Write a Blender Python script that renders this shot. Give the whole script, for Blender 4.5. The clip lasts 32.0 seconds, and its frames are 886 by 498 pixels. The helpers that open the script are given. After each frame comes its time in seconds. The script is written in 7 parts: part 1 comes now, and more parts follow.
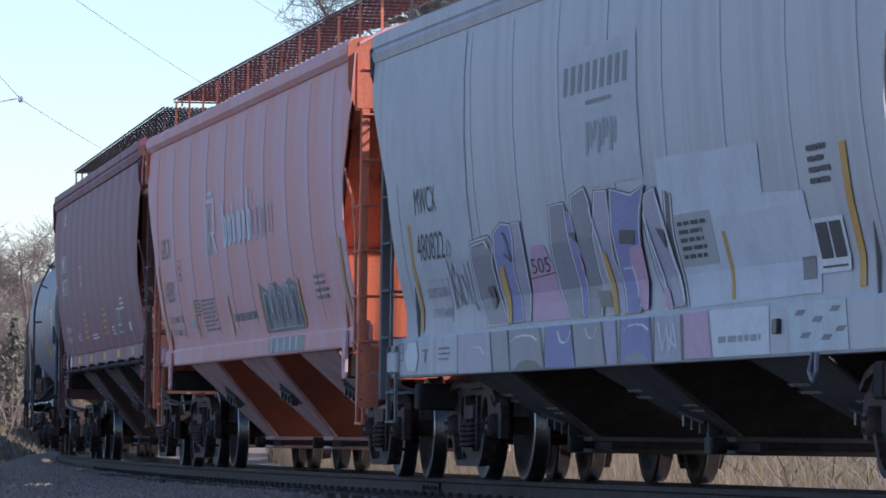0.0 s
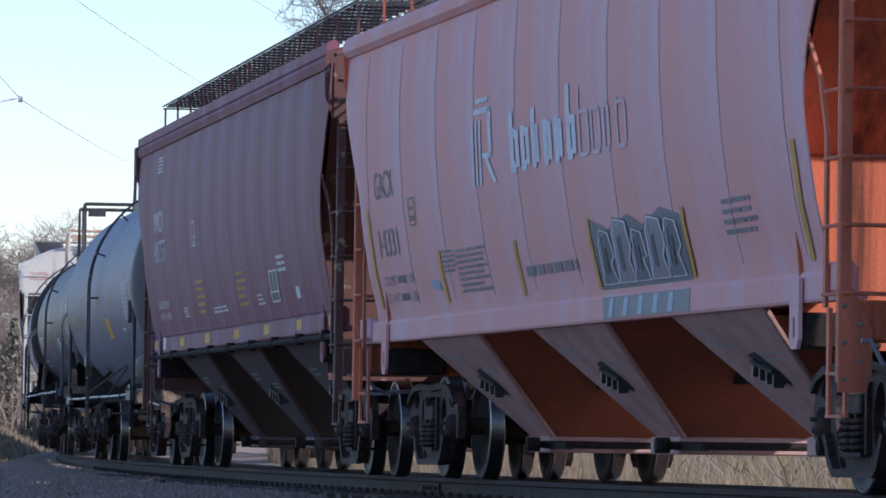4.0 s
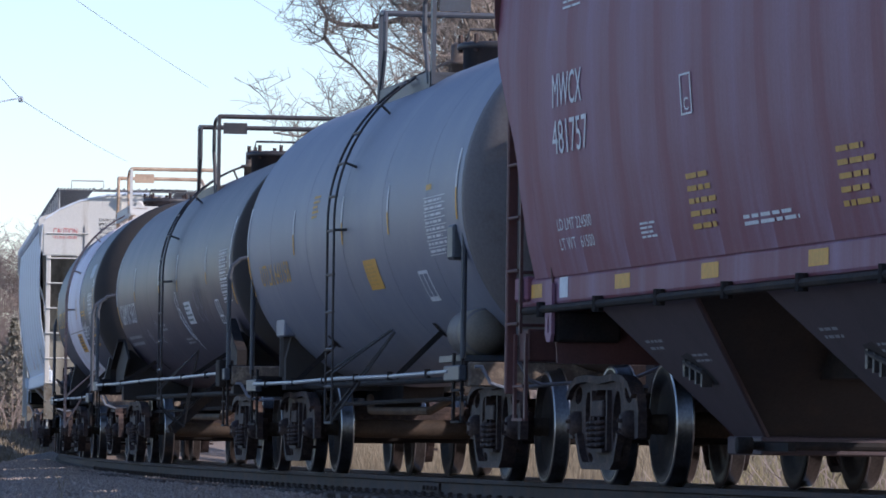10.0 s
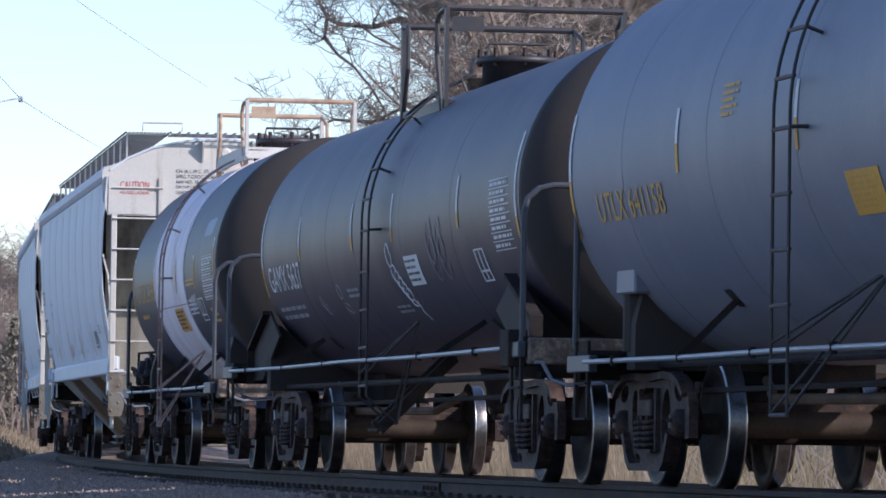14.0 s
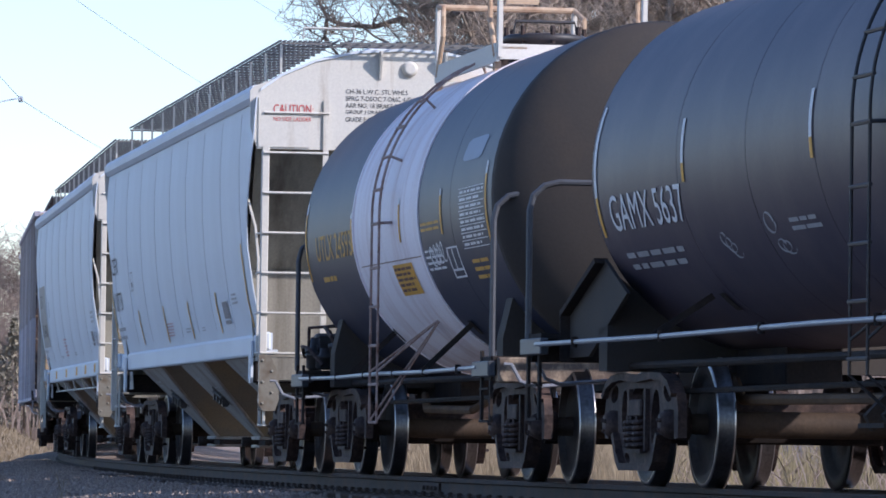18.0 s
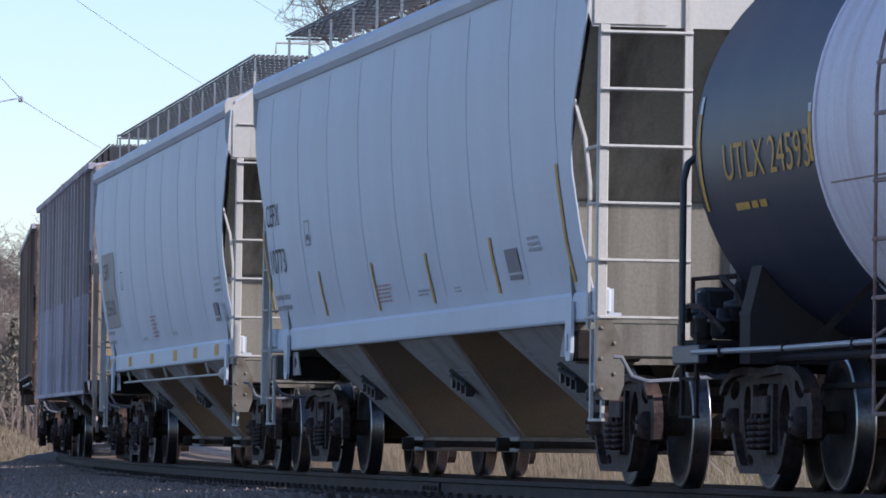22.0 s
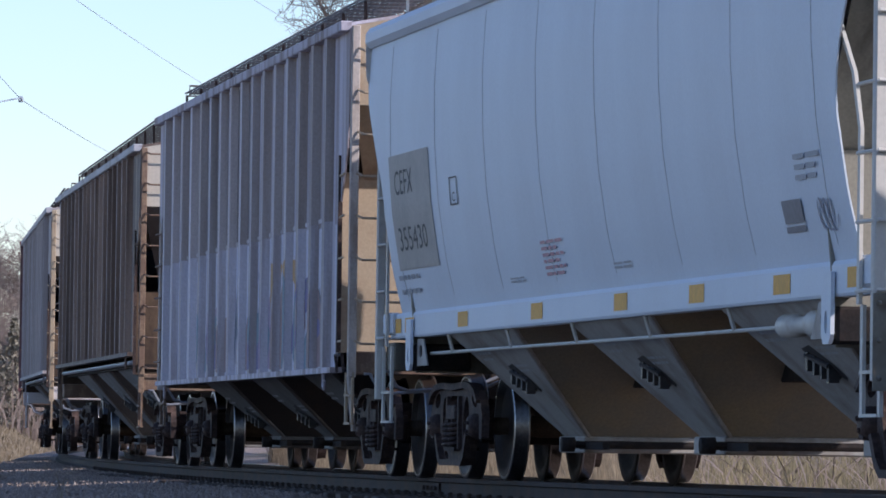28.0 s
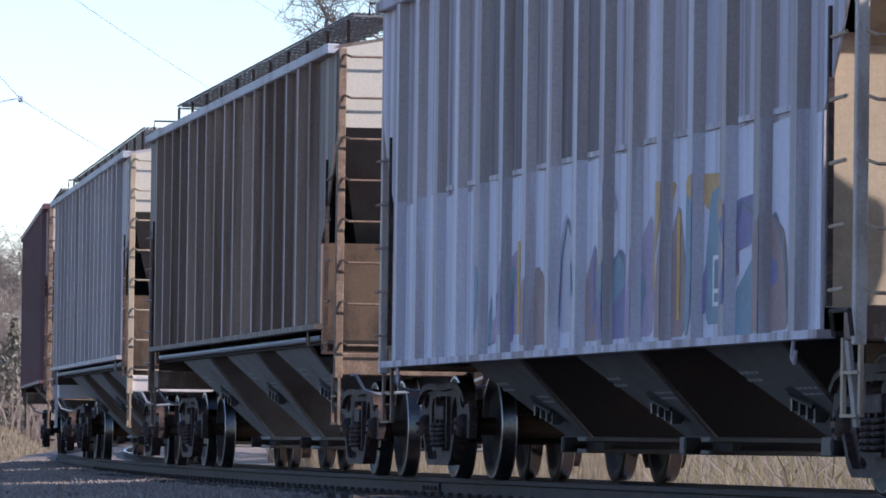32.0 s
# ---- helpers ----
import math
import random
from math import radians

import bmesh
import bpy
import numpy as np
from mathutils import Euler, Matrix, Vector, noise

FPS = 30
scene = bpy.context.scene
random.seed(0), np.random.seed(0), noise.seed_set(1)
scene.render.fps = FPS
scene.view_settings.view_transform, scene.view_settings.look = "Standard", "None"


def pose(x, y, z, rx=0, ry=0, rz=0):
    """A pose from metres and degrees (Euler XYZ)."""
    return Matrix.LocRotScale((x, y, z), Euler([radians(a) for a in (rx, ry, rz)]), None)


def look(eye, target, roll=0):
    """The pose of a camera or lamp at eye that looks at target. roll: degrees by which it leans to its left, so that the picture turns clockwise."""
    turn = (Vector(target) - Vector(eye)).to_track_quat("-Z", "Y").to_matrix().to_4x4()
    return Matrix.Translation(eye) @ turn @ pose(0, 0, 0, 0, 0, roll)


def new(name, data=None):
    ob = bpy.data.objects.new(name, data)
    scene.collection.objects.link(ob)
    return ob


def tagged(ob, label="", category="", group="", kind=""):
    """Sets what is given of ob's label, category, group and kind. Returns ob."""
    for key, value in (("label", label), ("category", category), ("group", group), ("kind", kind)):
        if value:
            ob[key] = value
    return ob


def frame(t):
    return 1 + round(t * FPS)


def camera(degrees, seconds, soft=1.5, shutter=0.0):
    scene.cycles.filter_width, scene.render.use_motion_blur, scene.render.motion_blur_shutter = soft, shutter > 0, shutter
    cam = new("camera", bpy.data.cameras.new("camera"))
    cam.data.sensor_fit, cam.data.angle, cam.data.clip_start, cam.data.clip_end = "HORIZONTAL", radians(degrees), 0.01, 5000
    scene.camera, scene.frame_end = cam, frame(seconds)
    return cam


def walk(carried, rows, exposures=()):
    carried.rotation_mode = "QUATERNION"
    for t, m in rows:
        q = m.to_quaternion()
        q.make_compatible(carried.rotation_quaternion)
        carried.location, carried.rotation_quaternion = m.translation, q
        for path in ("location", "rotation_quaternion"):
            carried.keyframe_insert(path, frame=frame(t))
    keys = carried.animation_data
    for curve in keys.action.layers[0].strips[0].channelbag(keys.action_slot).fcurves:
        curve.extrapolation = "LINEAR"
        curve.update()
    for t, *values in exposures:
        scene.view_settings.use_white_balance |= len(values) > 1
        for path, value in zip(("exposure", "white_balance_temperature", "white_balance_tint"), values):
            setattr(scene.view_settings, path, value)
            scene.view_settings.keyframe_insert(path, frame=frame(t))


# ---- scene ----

# camera: a long lens on a tripod beside the curve
cam = camera(9.131, 32.0, soft=1.7)
EYE = (0.0, 0.0, 0.634)
VIEW = look(EYE, (0, math.cos(radians(1.7055)), 0.634 + math.sin(radians(1.7055))), -1.0974)
walk(cam, [(0, VIEW), (32, VIEW)], [(t, e + 0.03, 5720, 20) for t, e in ((0, 0.12), (3, 0.18), (6, 0.2), (10, 0.18), (14, 0.24), (18, 0.31), (20, 0.22),
                                                      (22, 0.02), (25, -0.05), (28, 0.06), (30, 0.26), (32, 0.36))])

# daylight: low sun from behind and to the right, so the near side of the train is in the shade
SUN_TO = Vector((0.755, -0.42, 0.505)).normalized()
world = bpy.data.worlds.new("sky")
scene.world = world
world.use_nodes = True
wn = world.node_tree
wn.nodes.clear()
sky = wn.nodes.new("ShaderNodeTexSky")
sky.sky_type, sky.sun_disc = "NISHITA", False
sky.sun_elevation = math.asin(SUN_TO.z)
sky.sun_rotation = math.atan2(SUN_TO.x, SUN_TO.y)
sky.air_density, sky.dust_density, sky.ozone_density = 1.0, 0.3, 2.5
bg = wn.nodes.new("ShaderNodeBackground")
bg.inputs["Strength"].default_value = 0.15
wo = wn.nodes.new("ShaderNodeOutputWorld")
wn.links.new(sky.outputs[0], bg.inputs["Color"])
wn.links.new(bg.outputs[0], wo.inputs["Surface"])
sun_data = bpy.data.lights.new("sun", "SUN")
sun_data.energy, sun_data.angle, sun_data.color = 4.0, radians(0.5), (1.0, 0.9, 0.76)
sun = new("sun", sun_data)
sun.matrix_world = look(SUN_TO * 100, (0, 0, 0))

# the track: an arc seen from its outside; s runs along it towards the camera
CX, CY, R, PH0, CANT = 684.632, 171.343, 694.162, 3.2375858, -1.910


def track_pose(s, y=0.0, z=0.0):
    """x along the track towards the camera, y to the inside of the curve, z up from the rail tops."""
    a = PH0 + s / R
    m = pose(CX + R * math.cos(a), CY + R * math.sin(a), 0.0007 * (s - 40), 0, 0, math.degrees(a) + 90)
    return m @ pose(0, 0, 0, CANT, 0, 0) @ Matrix.Translation((0, y, z))


def ground_point(s, w, z):
    """w metres to the outside of the track's middle, level."""
    a = PH0 + s / R
    return Vector((CX + (R + w) * math.cos(a), CY + (R + w) * math.sin(a), z))


# how far the train has run at each time
RUN = [(0, 0.00), (0.5, 2.24), (1, 4.47), (1.5, 6.71), (2, 8.95), (2.5, 11.18), (3, 13.41), (3.5, 15.65), (4.5, 20.13), (5.5, 24.64), (6, 26.91),
       (6.5, 29.16), (7, 31.41), (7.5, 33.68), (8, 35.96), (8.5, 38.21), (9, 40.46), (9.5, 42.72), (10, 44.99), (10.5, 47.25), (11, 49.34), (11.5, 51.76),
       (12, 54.07), (12.5, 56.31), (13, 58.60), (13.5, 60.70), (14, 63.02), (14.5, 65.38), (15.5, 69.84), (16.5, 74.30), (17, 76.62), (17.5, 78.96), (18,
       81.30), (18.5, 83.43), (19, 85.75), (19.5, 87.91), (20, 90.23), (20.5, 92.53), (21, 94.83), (21.5, 97.09), (22, 99.28), (22.5, 101.67), (23, 103.94),
       (23.5, 106.29), (24, 108.60), (24.5, 110.87), (25, 113.18), (25.5, 115.50), (26.5, 120.22), (27.5, 124.95), (28, 127.30), (28.5, 129.63), (29,
       132.00), (29.5, 134.34), (30, 136.71), (30.5, 139.06), (31, 141.44), (31.5, 143.82), (32, 146.16)]


def run_at(t):
    return float(np.interp(t, [r[0] for r in RUN], [r[1] for r in RUN]))


# ------------------------------------------------------------------ materials
def mat(name, base, rough=0.6, metal=0.0, vary=0.25, scale=3.0, stretch=(1, 1, 1), second=None, amount=0.5,
        bump=0.15, fine=40.0, spec=0.5, edge=(0.45, 0.65), jitter=0.0, coat=0.0):
    """A worn surface: base colour with broad variation, a second colour in stains, and fine grain."""
    m = bpy.data.materials.new(name)
    m.use_nodes = True
    nt = m.node_tree
    n, lk = nt.nodes, nt.links
    b = n["Principled BSDF"]
    b.inputs["Roughness"].default_value, b.inputs["Metallic"].default_value = rough, metal
    b.inputs["Specular IOR Level"].default_value = spec
    b.inputs["Coat Weight"].default_value = coat
    tc = n.new("ShaderNodeTexCoord")
    mp = n.new("ShaderNodeMapping")
    mp.inputs["Scale"].default_value = stretch
    lk.new(tc.outputs["Object"], mp.inputs["Vector"])
    info = n.new("ShaderNodeObjectInfo")
    off = n.new("ShaderNodeVectorMath")
    off.operation = "MULTIPLY_ADD"
    lk.new(info.outputs["Random"], off.inputs[0])
    off.inputs[1].default_value = (37, 11, 23) if jitter else (0, 0, 0)
    lk.new(mp.outputs[0], off.inputs[2])
    big = n.new("ShaderNodeTexNoise")
    big.inputs["Scale"].default_value, big.inputs["Detail"].default_value = scale, 6
    big.inputs["Roughness"].default_value = 0.62
    lk.new(off.outputs[0], big.inputs["Vector"])
    small = n.new("ShaderNodeTexNoise")
    small.inputs["Scale"].default_value, small.inputs["Detail"].default_value = fine, 4
    lk.new(tc.outputs["Object"], small.inputs["Vector"])
    ramp = n.new("ShaderNodeMapRange")
    ramp.inputs["From Min"].default_value, ramp.inputs["From Max"].default_value = edge
    ramp.inputs["To Max"].default_value = amount
    lk.new(big.outputs["Fac"], ramp.inputs["Value"])
    mix = n.new("ShaderNodeMix")
    mix.data_type = "RGBA"
    mix.inputs[6].default_value = (*base, 1)
    mix.inputs[7].default_value = (*(second or [c * 0.6 for c in base]), 1)
    lk.new(ramp.outputs[0], mix.inputs[0])
    val = n.new("ShaderNodeMapRange")
    val.inputs["From Min"].default_value, val.inputs["From Max"].default_value = 0.3, 0.7
    val.inputs["To Min"].default_value, val.inputs["To Max"].default_value = 1 - vary, 1 + vary
    lk.new(small.outputs["Fac"], val.inputs["Value"])
    hsv = n.new("ShaderNodeHueSaturation")
    lk.new(mix.outputs[2], hsv.inputs["Color"])
    if jitter:
        jt = n.new("ShaderNodeMapRange")
        jt.inputs["To Min"].default_value, jt.inputs["To Max"].default_value = 1 - jitter, 1 + jitter
        lk.new(info.outputs["Random"], jt.inputs["Value"])
        mu = n.new("ShaderNodeMath")
        mu.operation = "MULTIPLY"
        lk.new(val.outputs[0], mu.inputs[0])
        lk.new(jt.outputs[0], mu.inputs[1])
        lk.new(mu.outputs[0], hsv.inputs["Value"])
    else:
        lk.new(val.outputs[0], hsv.inputs["Value"])
    lk.new(hsv.outputs[0], b.inputs["Base Color"])
    if bump:
        bp = n.new("ShaderNodeBump")
        bp.inputs["Strength"].default_value, bp.inputs["Distance"].default_value = bump, 0.02
        lk.new(small.outputs["Fac"], bp.inputs["Height"])
        lk.new(bp.outputs[0], b.inputs["Normal"])
    return m


def flat(name, base, rough=0.6, vary=0.1):
    return mat(name, base, rough, vary=vary, scale=2, amount=0.3, fine=25, bump=0.03)


STREAK = (2.2, 1.0, 0.16)
M_GREY = mat("grey_paint", (0.5, 0.51, 0.53), 0.55, vary=0.06, scale=1.6, stretch=STREAK, second=(0.38, 0.385, 0.4), amount=0.7, bump=0.04)
M_PINK = mat("faded_red_paint", (0.77, 0.385, 0.35), 0.65, vary=0.05, scale=1.5, stretch=(0.9, 1.0, 0.07), second=(0.70, 0.56, 0.65), amount=0.6, bump=0.03, edge=(0.46, 0.68), spec=0.3)
M_ORANGE = mat("orange_red_paint", (0.7, 0.2, 0.1), 0.6, vary=0.1, scale=2, stretch=STREAK, second=(0.16, 0.06, 0.045), amount=0.7, bump=0.06)
M_MAROON = mat("maroon_paint", (0.215, 0.068, 0.092), 0.6, vary=0.08, scale=1.9, stretch=(0.8, 1.0, 0.07), second=(0.31, 0.205, 0.30), amount=0.65, bump=0.05, edge=(0.44, 0.72), spec=0.3)
M_RUSTRED = mat("red_brown_paint", (0.13, 0.05, 0.045), 0.65, vary=0.12, scale=2, stretch=STREAK, second=(0.07, 0.035, 0.03), amount=0.7, bump=0.06)
M_WHITE = mat("white_paint", (0.64, 0.69, 0.745), 0.55, vary=0.03, scale=0.8, stretch=(0.8, 1, 0.3), second=(0.58, 0.62, 0.67), amount=0.7, bump=0.02, spec=0.3)
M_WHITEEND = mat("dirty_white_paint", (0.60, 0.575, 0.515), 0.6, vary=0.05, scale=2.0, stretch=(1, 2.5, 0.35), second=(0.30, 0.225, 0.15), amount=0.6, bump=0.04, edge=(0.56, 0.74), spec=0.3)
M_TAN = mat("dusty_slope_sheet", (0.2, 0.17, 0.13), 0.7, vary=0.1, scale=1.2, second=(0.27, 0.2, 0.11), amount=0.7, bump=0.05)
M_GALV = mat("weathered_grey_paint", (0.58, 0.545, 0.575), 0.65, vary=0.08, scale=1.2, stretch=(3.5, 1, 0.06), second=(0.36, 0.29, 0.265), amount=0.85, bump=0.05, edge=(0.44, 0.60), jitter=0.15, spec=0.25)
M_DARKRIB = mat("sooty_grey_paint", (0.205, 0.148, 0.12), 0.65, vary=0.12, scale=2.2, stretch=(4.0, 1, 0.05), second=(0.065, 0.045, 0.035), amount=0.9, bump=0.06, edge=(0.42, 0.58), jitter=0.25)
M_LIGHTRIB = mat("pale_grey_paint", (0.38, 0.345, 0.355), 0.6, vary=0.08, scale=1.6, stretch=(3.5, 1, 0.10), second=(0.19, 0.145, 0.125), amount=0.8, bump=0.05, jitter=0.15)
M_WINE = mat("dark_red_paint", (0.17, 0.065, 0.07), 0.6, vary=0.1, scale=1.5, stretch=(3.5, 1, 0.10), second=(0.09, 0.045, 0.042), amount=0.8, bump=0.05)
M_TANKGREY = mat("blue_grey_tank_paint", (0.178, 0.190, 0.238), 0.5, vary=0.05, scale=1.1, stretch=(0.7, 0.7, 0.45), second=(0.228, 0.232, 0.268), amount=0.85, bump=0.025, spec=0.32)
M_TANKBLACK = mat("black_tank_paint", (0.044, 0.036, 0.057), 0.46, vary=0.1, scale=1.3, stretch=(0.7, 0.7, 0.5), second=(0.088, 0.070, 0.082), amount=0.85, bump=0.03, spec=0.32, edge=(0.42, 0.66))
M_TANKBAND = mat("stained_white_band", (0.80, 0.75, 0.79), 0.55, vary=0.06, scale=1.4, stretch=(2.5, 1, 0.2), second=(0.50, 0.35, 0.34), amount=0.6, bump=0.03, spec=0.35, edge=(0.48, 0.7))
M_TANKEND = mat("grimy_tank_head", (0.054, 0.048, 0.044), 0.75, vary=0.05, scale=1.3, second=(0.07, 0.057, 0.047), amount=0.7, bump=0.06, spec=0.15)
M_STEEL = mat("truck_cast_steel", (0.044, 0.031, 0.029), 0.7, metal=0.0, vary=0.35, scale=5, second=(0.115, 0.075, 0.06), amount=0.8, bump=0.3, fine=38, spec=0.22, edge=(0.48, 0.68))
M_UNDER = mat("grimy_underframe", (0.026, 0.023, 0.023), 0.8, vary=0.2, scale=3, second=(0.06, 0.043, 0.033), amount=0.6, bump=0.1, spec=0.12)
M_BROWNPIPE = mat("rusty_brown_tank", (0.13, 0.085, 0.05), 0.7, vary=0.2, scale=3, second=(0.06, 0.04, 0.03), amount=0.7, bump=0.08, spec=0.2)
M_AXLE = mat("rusty_brown_axle", (0.062, 0.043, 0.03), 0.7, vary=0.2, scale=3, second=(0.035, 0.026, 0.021), amount=0.7, bump=0.08, spec=0.2)
M_TREAD = mat("polished_wheel_tread", (0.42, 0.41, 0.40), 0.28, metal=1.0, vary=0.1, scale=3, second=(0.3, 0.28, 0.26), amount=0.5, bump=0.02)
M_WHEEL = mat("grimy_wheel_plate", (0.034, 0.028, 0.026), 0.6, vary=0.25, scale=6, second=(0.07, 0.053, 0.045), amount=0.6, bump=0.08, spec=0.2)
M_RAIL = mat("rusty_rail_web", (0.052, 0.044, 0.042), 0.8, vary=0.25, scale=3, second=(0.085, 0.055, 0.04), amount=0.7, bump=0.15, spec=0.2)
M_RAILTOP = mat("polished_rail_head", (0.45, 0.44, 0.43), 0.25, metal=1.0, vary=0.05, scale=2, amount=0.3, bump=0.01)
M_TIE = mat("creosoted_tie", (0.075, 0.058, 0.048), 0.85, vary=0.3, scale=3, stretch=(1, 4, 1), second=(0.13, 0.11, 0.10), amount=0.7, bump=0.4, jitter=0.2)
M_CHROME = mat("bright_pipe_paint", (0.25, 0.26, 0.29), 0.4, vary=0.05, scale=3, amount=0.3, bump=0.02)
M_BLACK = mat("black_fitting_paint", (0.03, 0.03, 0.033), 0.5, vary=0.15, scale=4, second=(0.07, 0.05, 0.04), amount=0.5, bump=0.05)
M_WOODBEAM = mat("rusty_tan_beam", (0.12, 0.088, 0.066), 0.7, vary=0.15, scale=5, second=(0.32, 0.245, 0.17), amount=0.85, bump=0.1, edge=(0.48, 0.62))
M_YELLOW = flat("yellow_reflective_tape", (0.7, 0.36, 0.04), 0.6)
M_GOLD = flat("faded_yellow_lettering", (0.6, 0.33, 0.05), 0.6)
M_LETTERWHITE = flat("white_lettering", (0.72, 0.73, 0.74), 0.6)
M_LETTERBLACK = flat("black_lettering", (0.035, 0.037, 0.042), 0.6)
M_LETTERRED = flat("red_lettering", (0.55, 0.08, 0.07), 0.6)
M_LETTERGREY = flat("faded_grey_lettering", (0.22, 0.21, 0.22), 0.6)

M_PATCHLIGHT = flat("pale_patch_paint", (0.50, 0.52, 0.54), 0.6, 0.05)
M_PATCHPALE = flat("rolled_on_pale_paint", (0.62, 0.65, 0.70), 0.6, 0.06)
M_PATCHMINT = flat("pale_mint_paint", (0.55, 0.62, 0.62), 0.6, 0.08)
M_PATCHMID = flat("mid_grey_patch_paint", (0.42, 0.43, 0.43), 0.6, 0.05)
M_PATCHDARK = flat("ghost_outline_paint", (0.30, 0.31, 0.32), 0.6, 0.05)
M_SPRAYBLUE = flat("violet_blue_spray", (0.24, 0.24, 0.46), 0.6)
M_SPRAYSLATE = flat("slate_spray", (0.21, 0.22, 0.27), 0.5)
M_SPRAYGREYV = flat("grey_violet_spray", (0.36, 0.34, 0.44), 0.5)
M_SPRAYDARK = flat("near_black_spray", (0.05, 0.05, 0.065), 0.5)
M_SPRAYPINK = flat("pink_spray", (0.56, 0.32, 0.46), 0.55)
M_SPRAYTEAL = flat("teal_spray", (0.09, 0.13, 0.17), 0.5)
M_SPRAYSKY = flat("sky_blue_spray", (0.30, 0.42, 0.56), 0.5)
M_SPRAYGREEN = flat("dark_green_stencil", (0.05, 0.09, 0.08), 0.5)
M_PALEBLUE = flat("pale_blue_paint", (0.66, 0.69, 0.74), 0.6)
M_PALEBLUEDIM = flat("dull_pale_blue_paint", (0.66, 0.52, 0.55), 0.6)
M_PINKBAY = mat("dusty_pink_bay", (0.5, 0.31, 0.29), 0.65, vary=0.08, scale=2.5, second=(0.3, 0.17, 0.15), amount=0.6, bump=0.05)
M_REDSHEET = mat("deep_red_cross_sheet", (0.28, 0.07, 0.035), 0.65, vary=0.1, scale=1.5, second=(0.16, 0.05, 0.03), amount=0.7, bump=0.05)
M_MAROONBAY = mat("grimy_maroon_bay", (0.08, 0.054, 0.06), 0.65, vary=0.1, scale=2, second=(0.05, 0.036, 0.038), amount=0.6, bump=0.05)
M_DARKSHEET = mat("sooty_cross_sheet", (0.03, 0.025, 0.025), 0.7, vary=0.15, scale=1.6, second=(0.08, 0.047, 0.032), amount=0.5, bump=0.06, edge=(0.5, 0.75))
M_GREYSHEET = mat("grey_cross_sheet", (0.14, 0.13, 0.125), 0.7, vary=0.12, scale=1.6, second=(0.08, 0.06, 0.05), amount=0.7, bump=0.06)
M_RUSTEND = mat("flaking_red_brown_end", (0.115, 0.052, 0.042), 0.65, vary=0.12, scale=5, second=(0.36, 0.32, 0.22), amount=0.8, bump=0.1, edge=(0.6, 0.66))
M_BLUEFIT = mat("blue_grey_fitting_paint", (0.055, 0.062, 0.075), 0.5, vary=0.1, scale=4, second=(0.05, 0.045, 0.045), amount=0.5, bump=0.05)
M_TANKGREYEND = mat("grimy_blue_grey_head", (0.17, 0.155, 0.15), 0.65, vary=0.1, scale=1.2, second=(0.11, 0.09, 0.075), amount=0.8, bump=0.05, spec=0.25)
M_TANKNAVY = mat("navy_black_tank_paint", (0.021, 0.026, 0.052), 0.46, vary=0.08, scale=1.3, stretch=(0.8, 0.8, 0.45), second=(0.045, 0.045, 0.064), amount=0.8, bump=0.03, spec=0.32)
M_SHEENBLUE = flat("sheen_blue_paint", (0.13, 0.16, 0.25), 0.45)
M_TANKPATCH = mat("dull_violet_ghost_paint", (0.16, 0.15, 0.195), 0.5, vary=0.06, scale=2, amount=0.4, bump=0.02, spec=0.3)
M_LETTERGREYW = flat("dull_white_lettering", (0.34, 0.34, 0.35), 0.6)
M_TANRAIL = mat("rusty_tan_rail_paint", (0.50, 0.36, 0.24), 0.6, vary=0.12, scale=5, second=(0.28, 0.15, 0.08), amount=0.7, bump=0.08)
M_RUSTLADDER = mat("rusty_ladder_paint", (0.34, 0.25, 0.22), 0.65, vary=0.15, scale=8, second=(0.18, 0.08, 0.05), amount=0.8, bump=0.1)
M_WHITEPOST = mat("grey_white_post_paint", (0.52, 0.505, 0.46), 0.55, vary=0.06, scale=4, second=(0.34, 0.27, 0.19), amount=0.5, bump=0.05, edge=(0.55, 0.72))
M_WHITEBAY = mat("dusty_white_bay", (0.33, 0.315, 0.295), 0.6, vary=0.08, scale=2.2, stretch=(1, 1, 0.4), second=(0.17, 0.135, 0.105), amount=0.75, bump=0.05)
M_GRATE = mat("grey_steel_grating", (0.16, 0.155, 0.15), 0.6, vary=0.1, scale=4, amount=0.4, bump=0.05)
M_PINKPRINT = flat("faded_red_print", (0.52, 0.30, 0.32), 0.6)
M_PRINTGREY = flat("faded_grey_print", (0.36, 0.37, 0.39), 0.6)
M_TANPATCH = flat("tan_patch_paint", (0.4, 0.37, 0.33), 0.65, 0.06)
M_RUSTPOST = mat("rust_brown_post", (0.16, 0.1, 0.068), 0.7, vary=0.15, scale=5, second=(0.3, 0.21, 0.135), amount=0.7, bump=0.1)
M_TANEND = mat("buff_stained_end", (0.4, 0.31, 0.21), 0.65, vary=0.08, scale=1.6, second=(0.2, 0.12, 0.07), amount=0.75, bump=0.06, edge=(0.5, 0.72))
M_RIBPALE = mat("pale_overpaint", (0.60, 0.58, 0.66), 0.6, vary=0.08, scale=1.6, stretch=(4.0, 1, 0.08), second=(0.38, 0.33, 0.35), amount=0.7, bump=0.04, edge=(0.5, 0.66))
# Post flanks: brown grime plus the shade of their lead-facing side, in the colour.
M_FLANGE = mat("grimed_shaded_post_flank", (0.42, 0.36, 0.335), 0.7, vary=0.1, scale=1.4, stretch=(3, 1, 0.1), second=(0.26, 0.205, 0.175), amount=0.8, bump=0.05, jitter=0.22, spec=0.2)
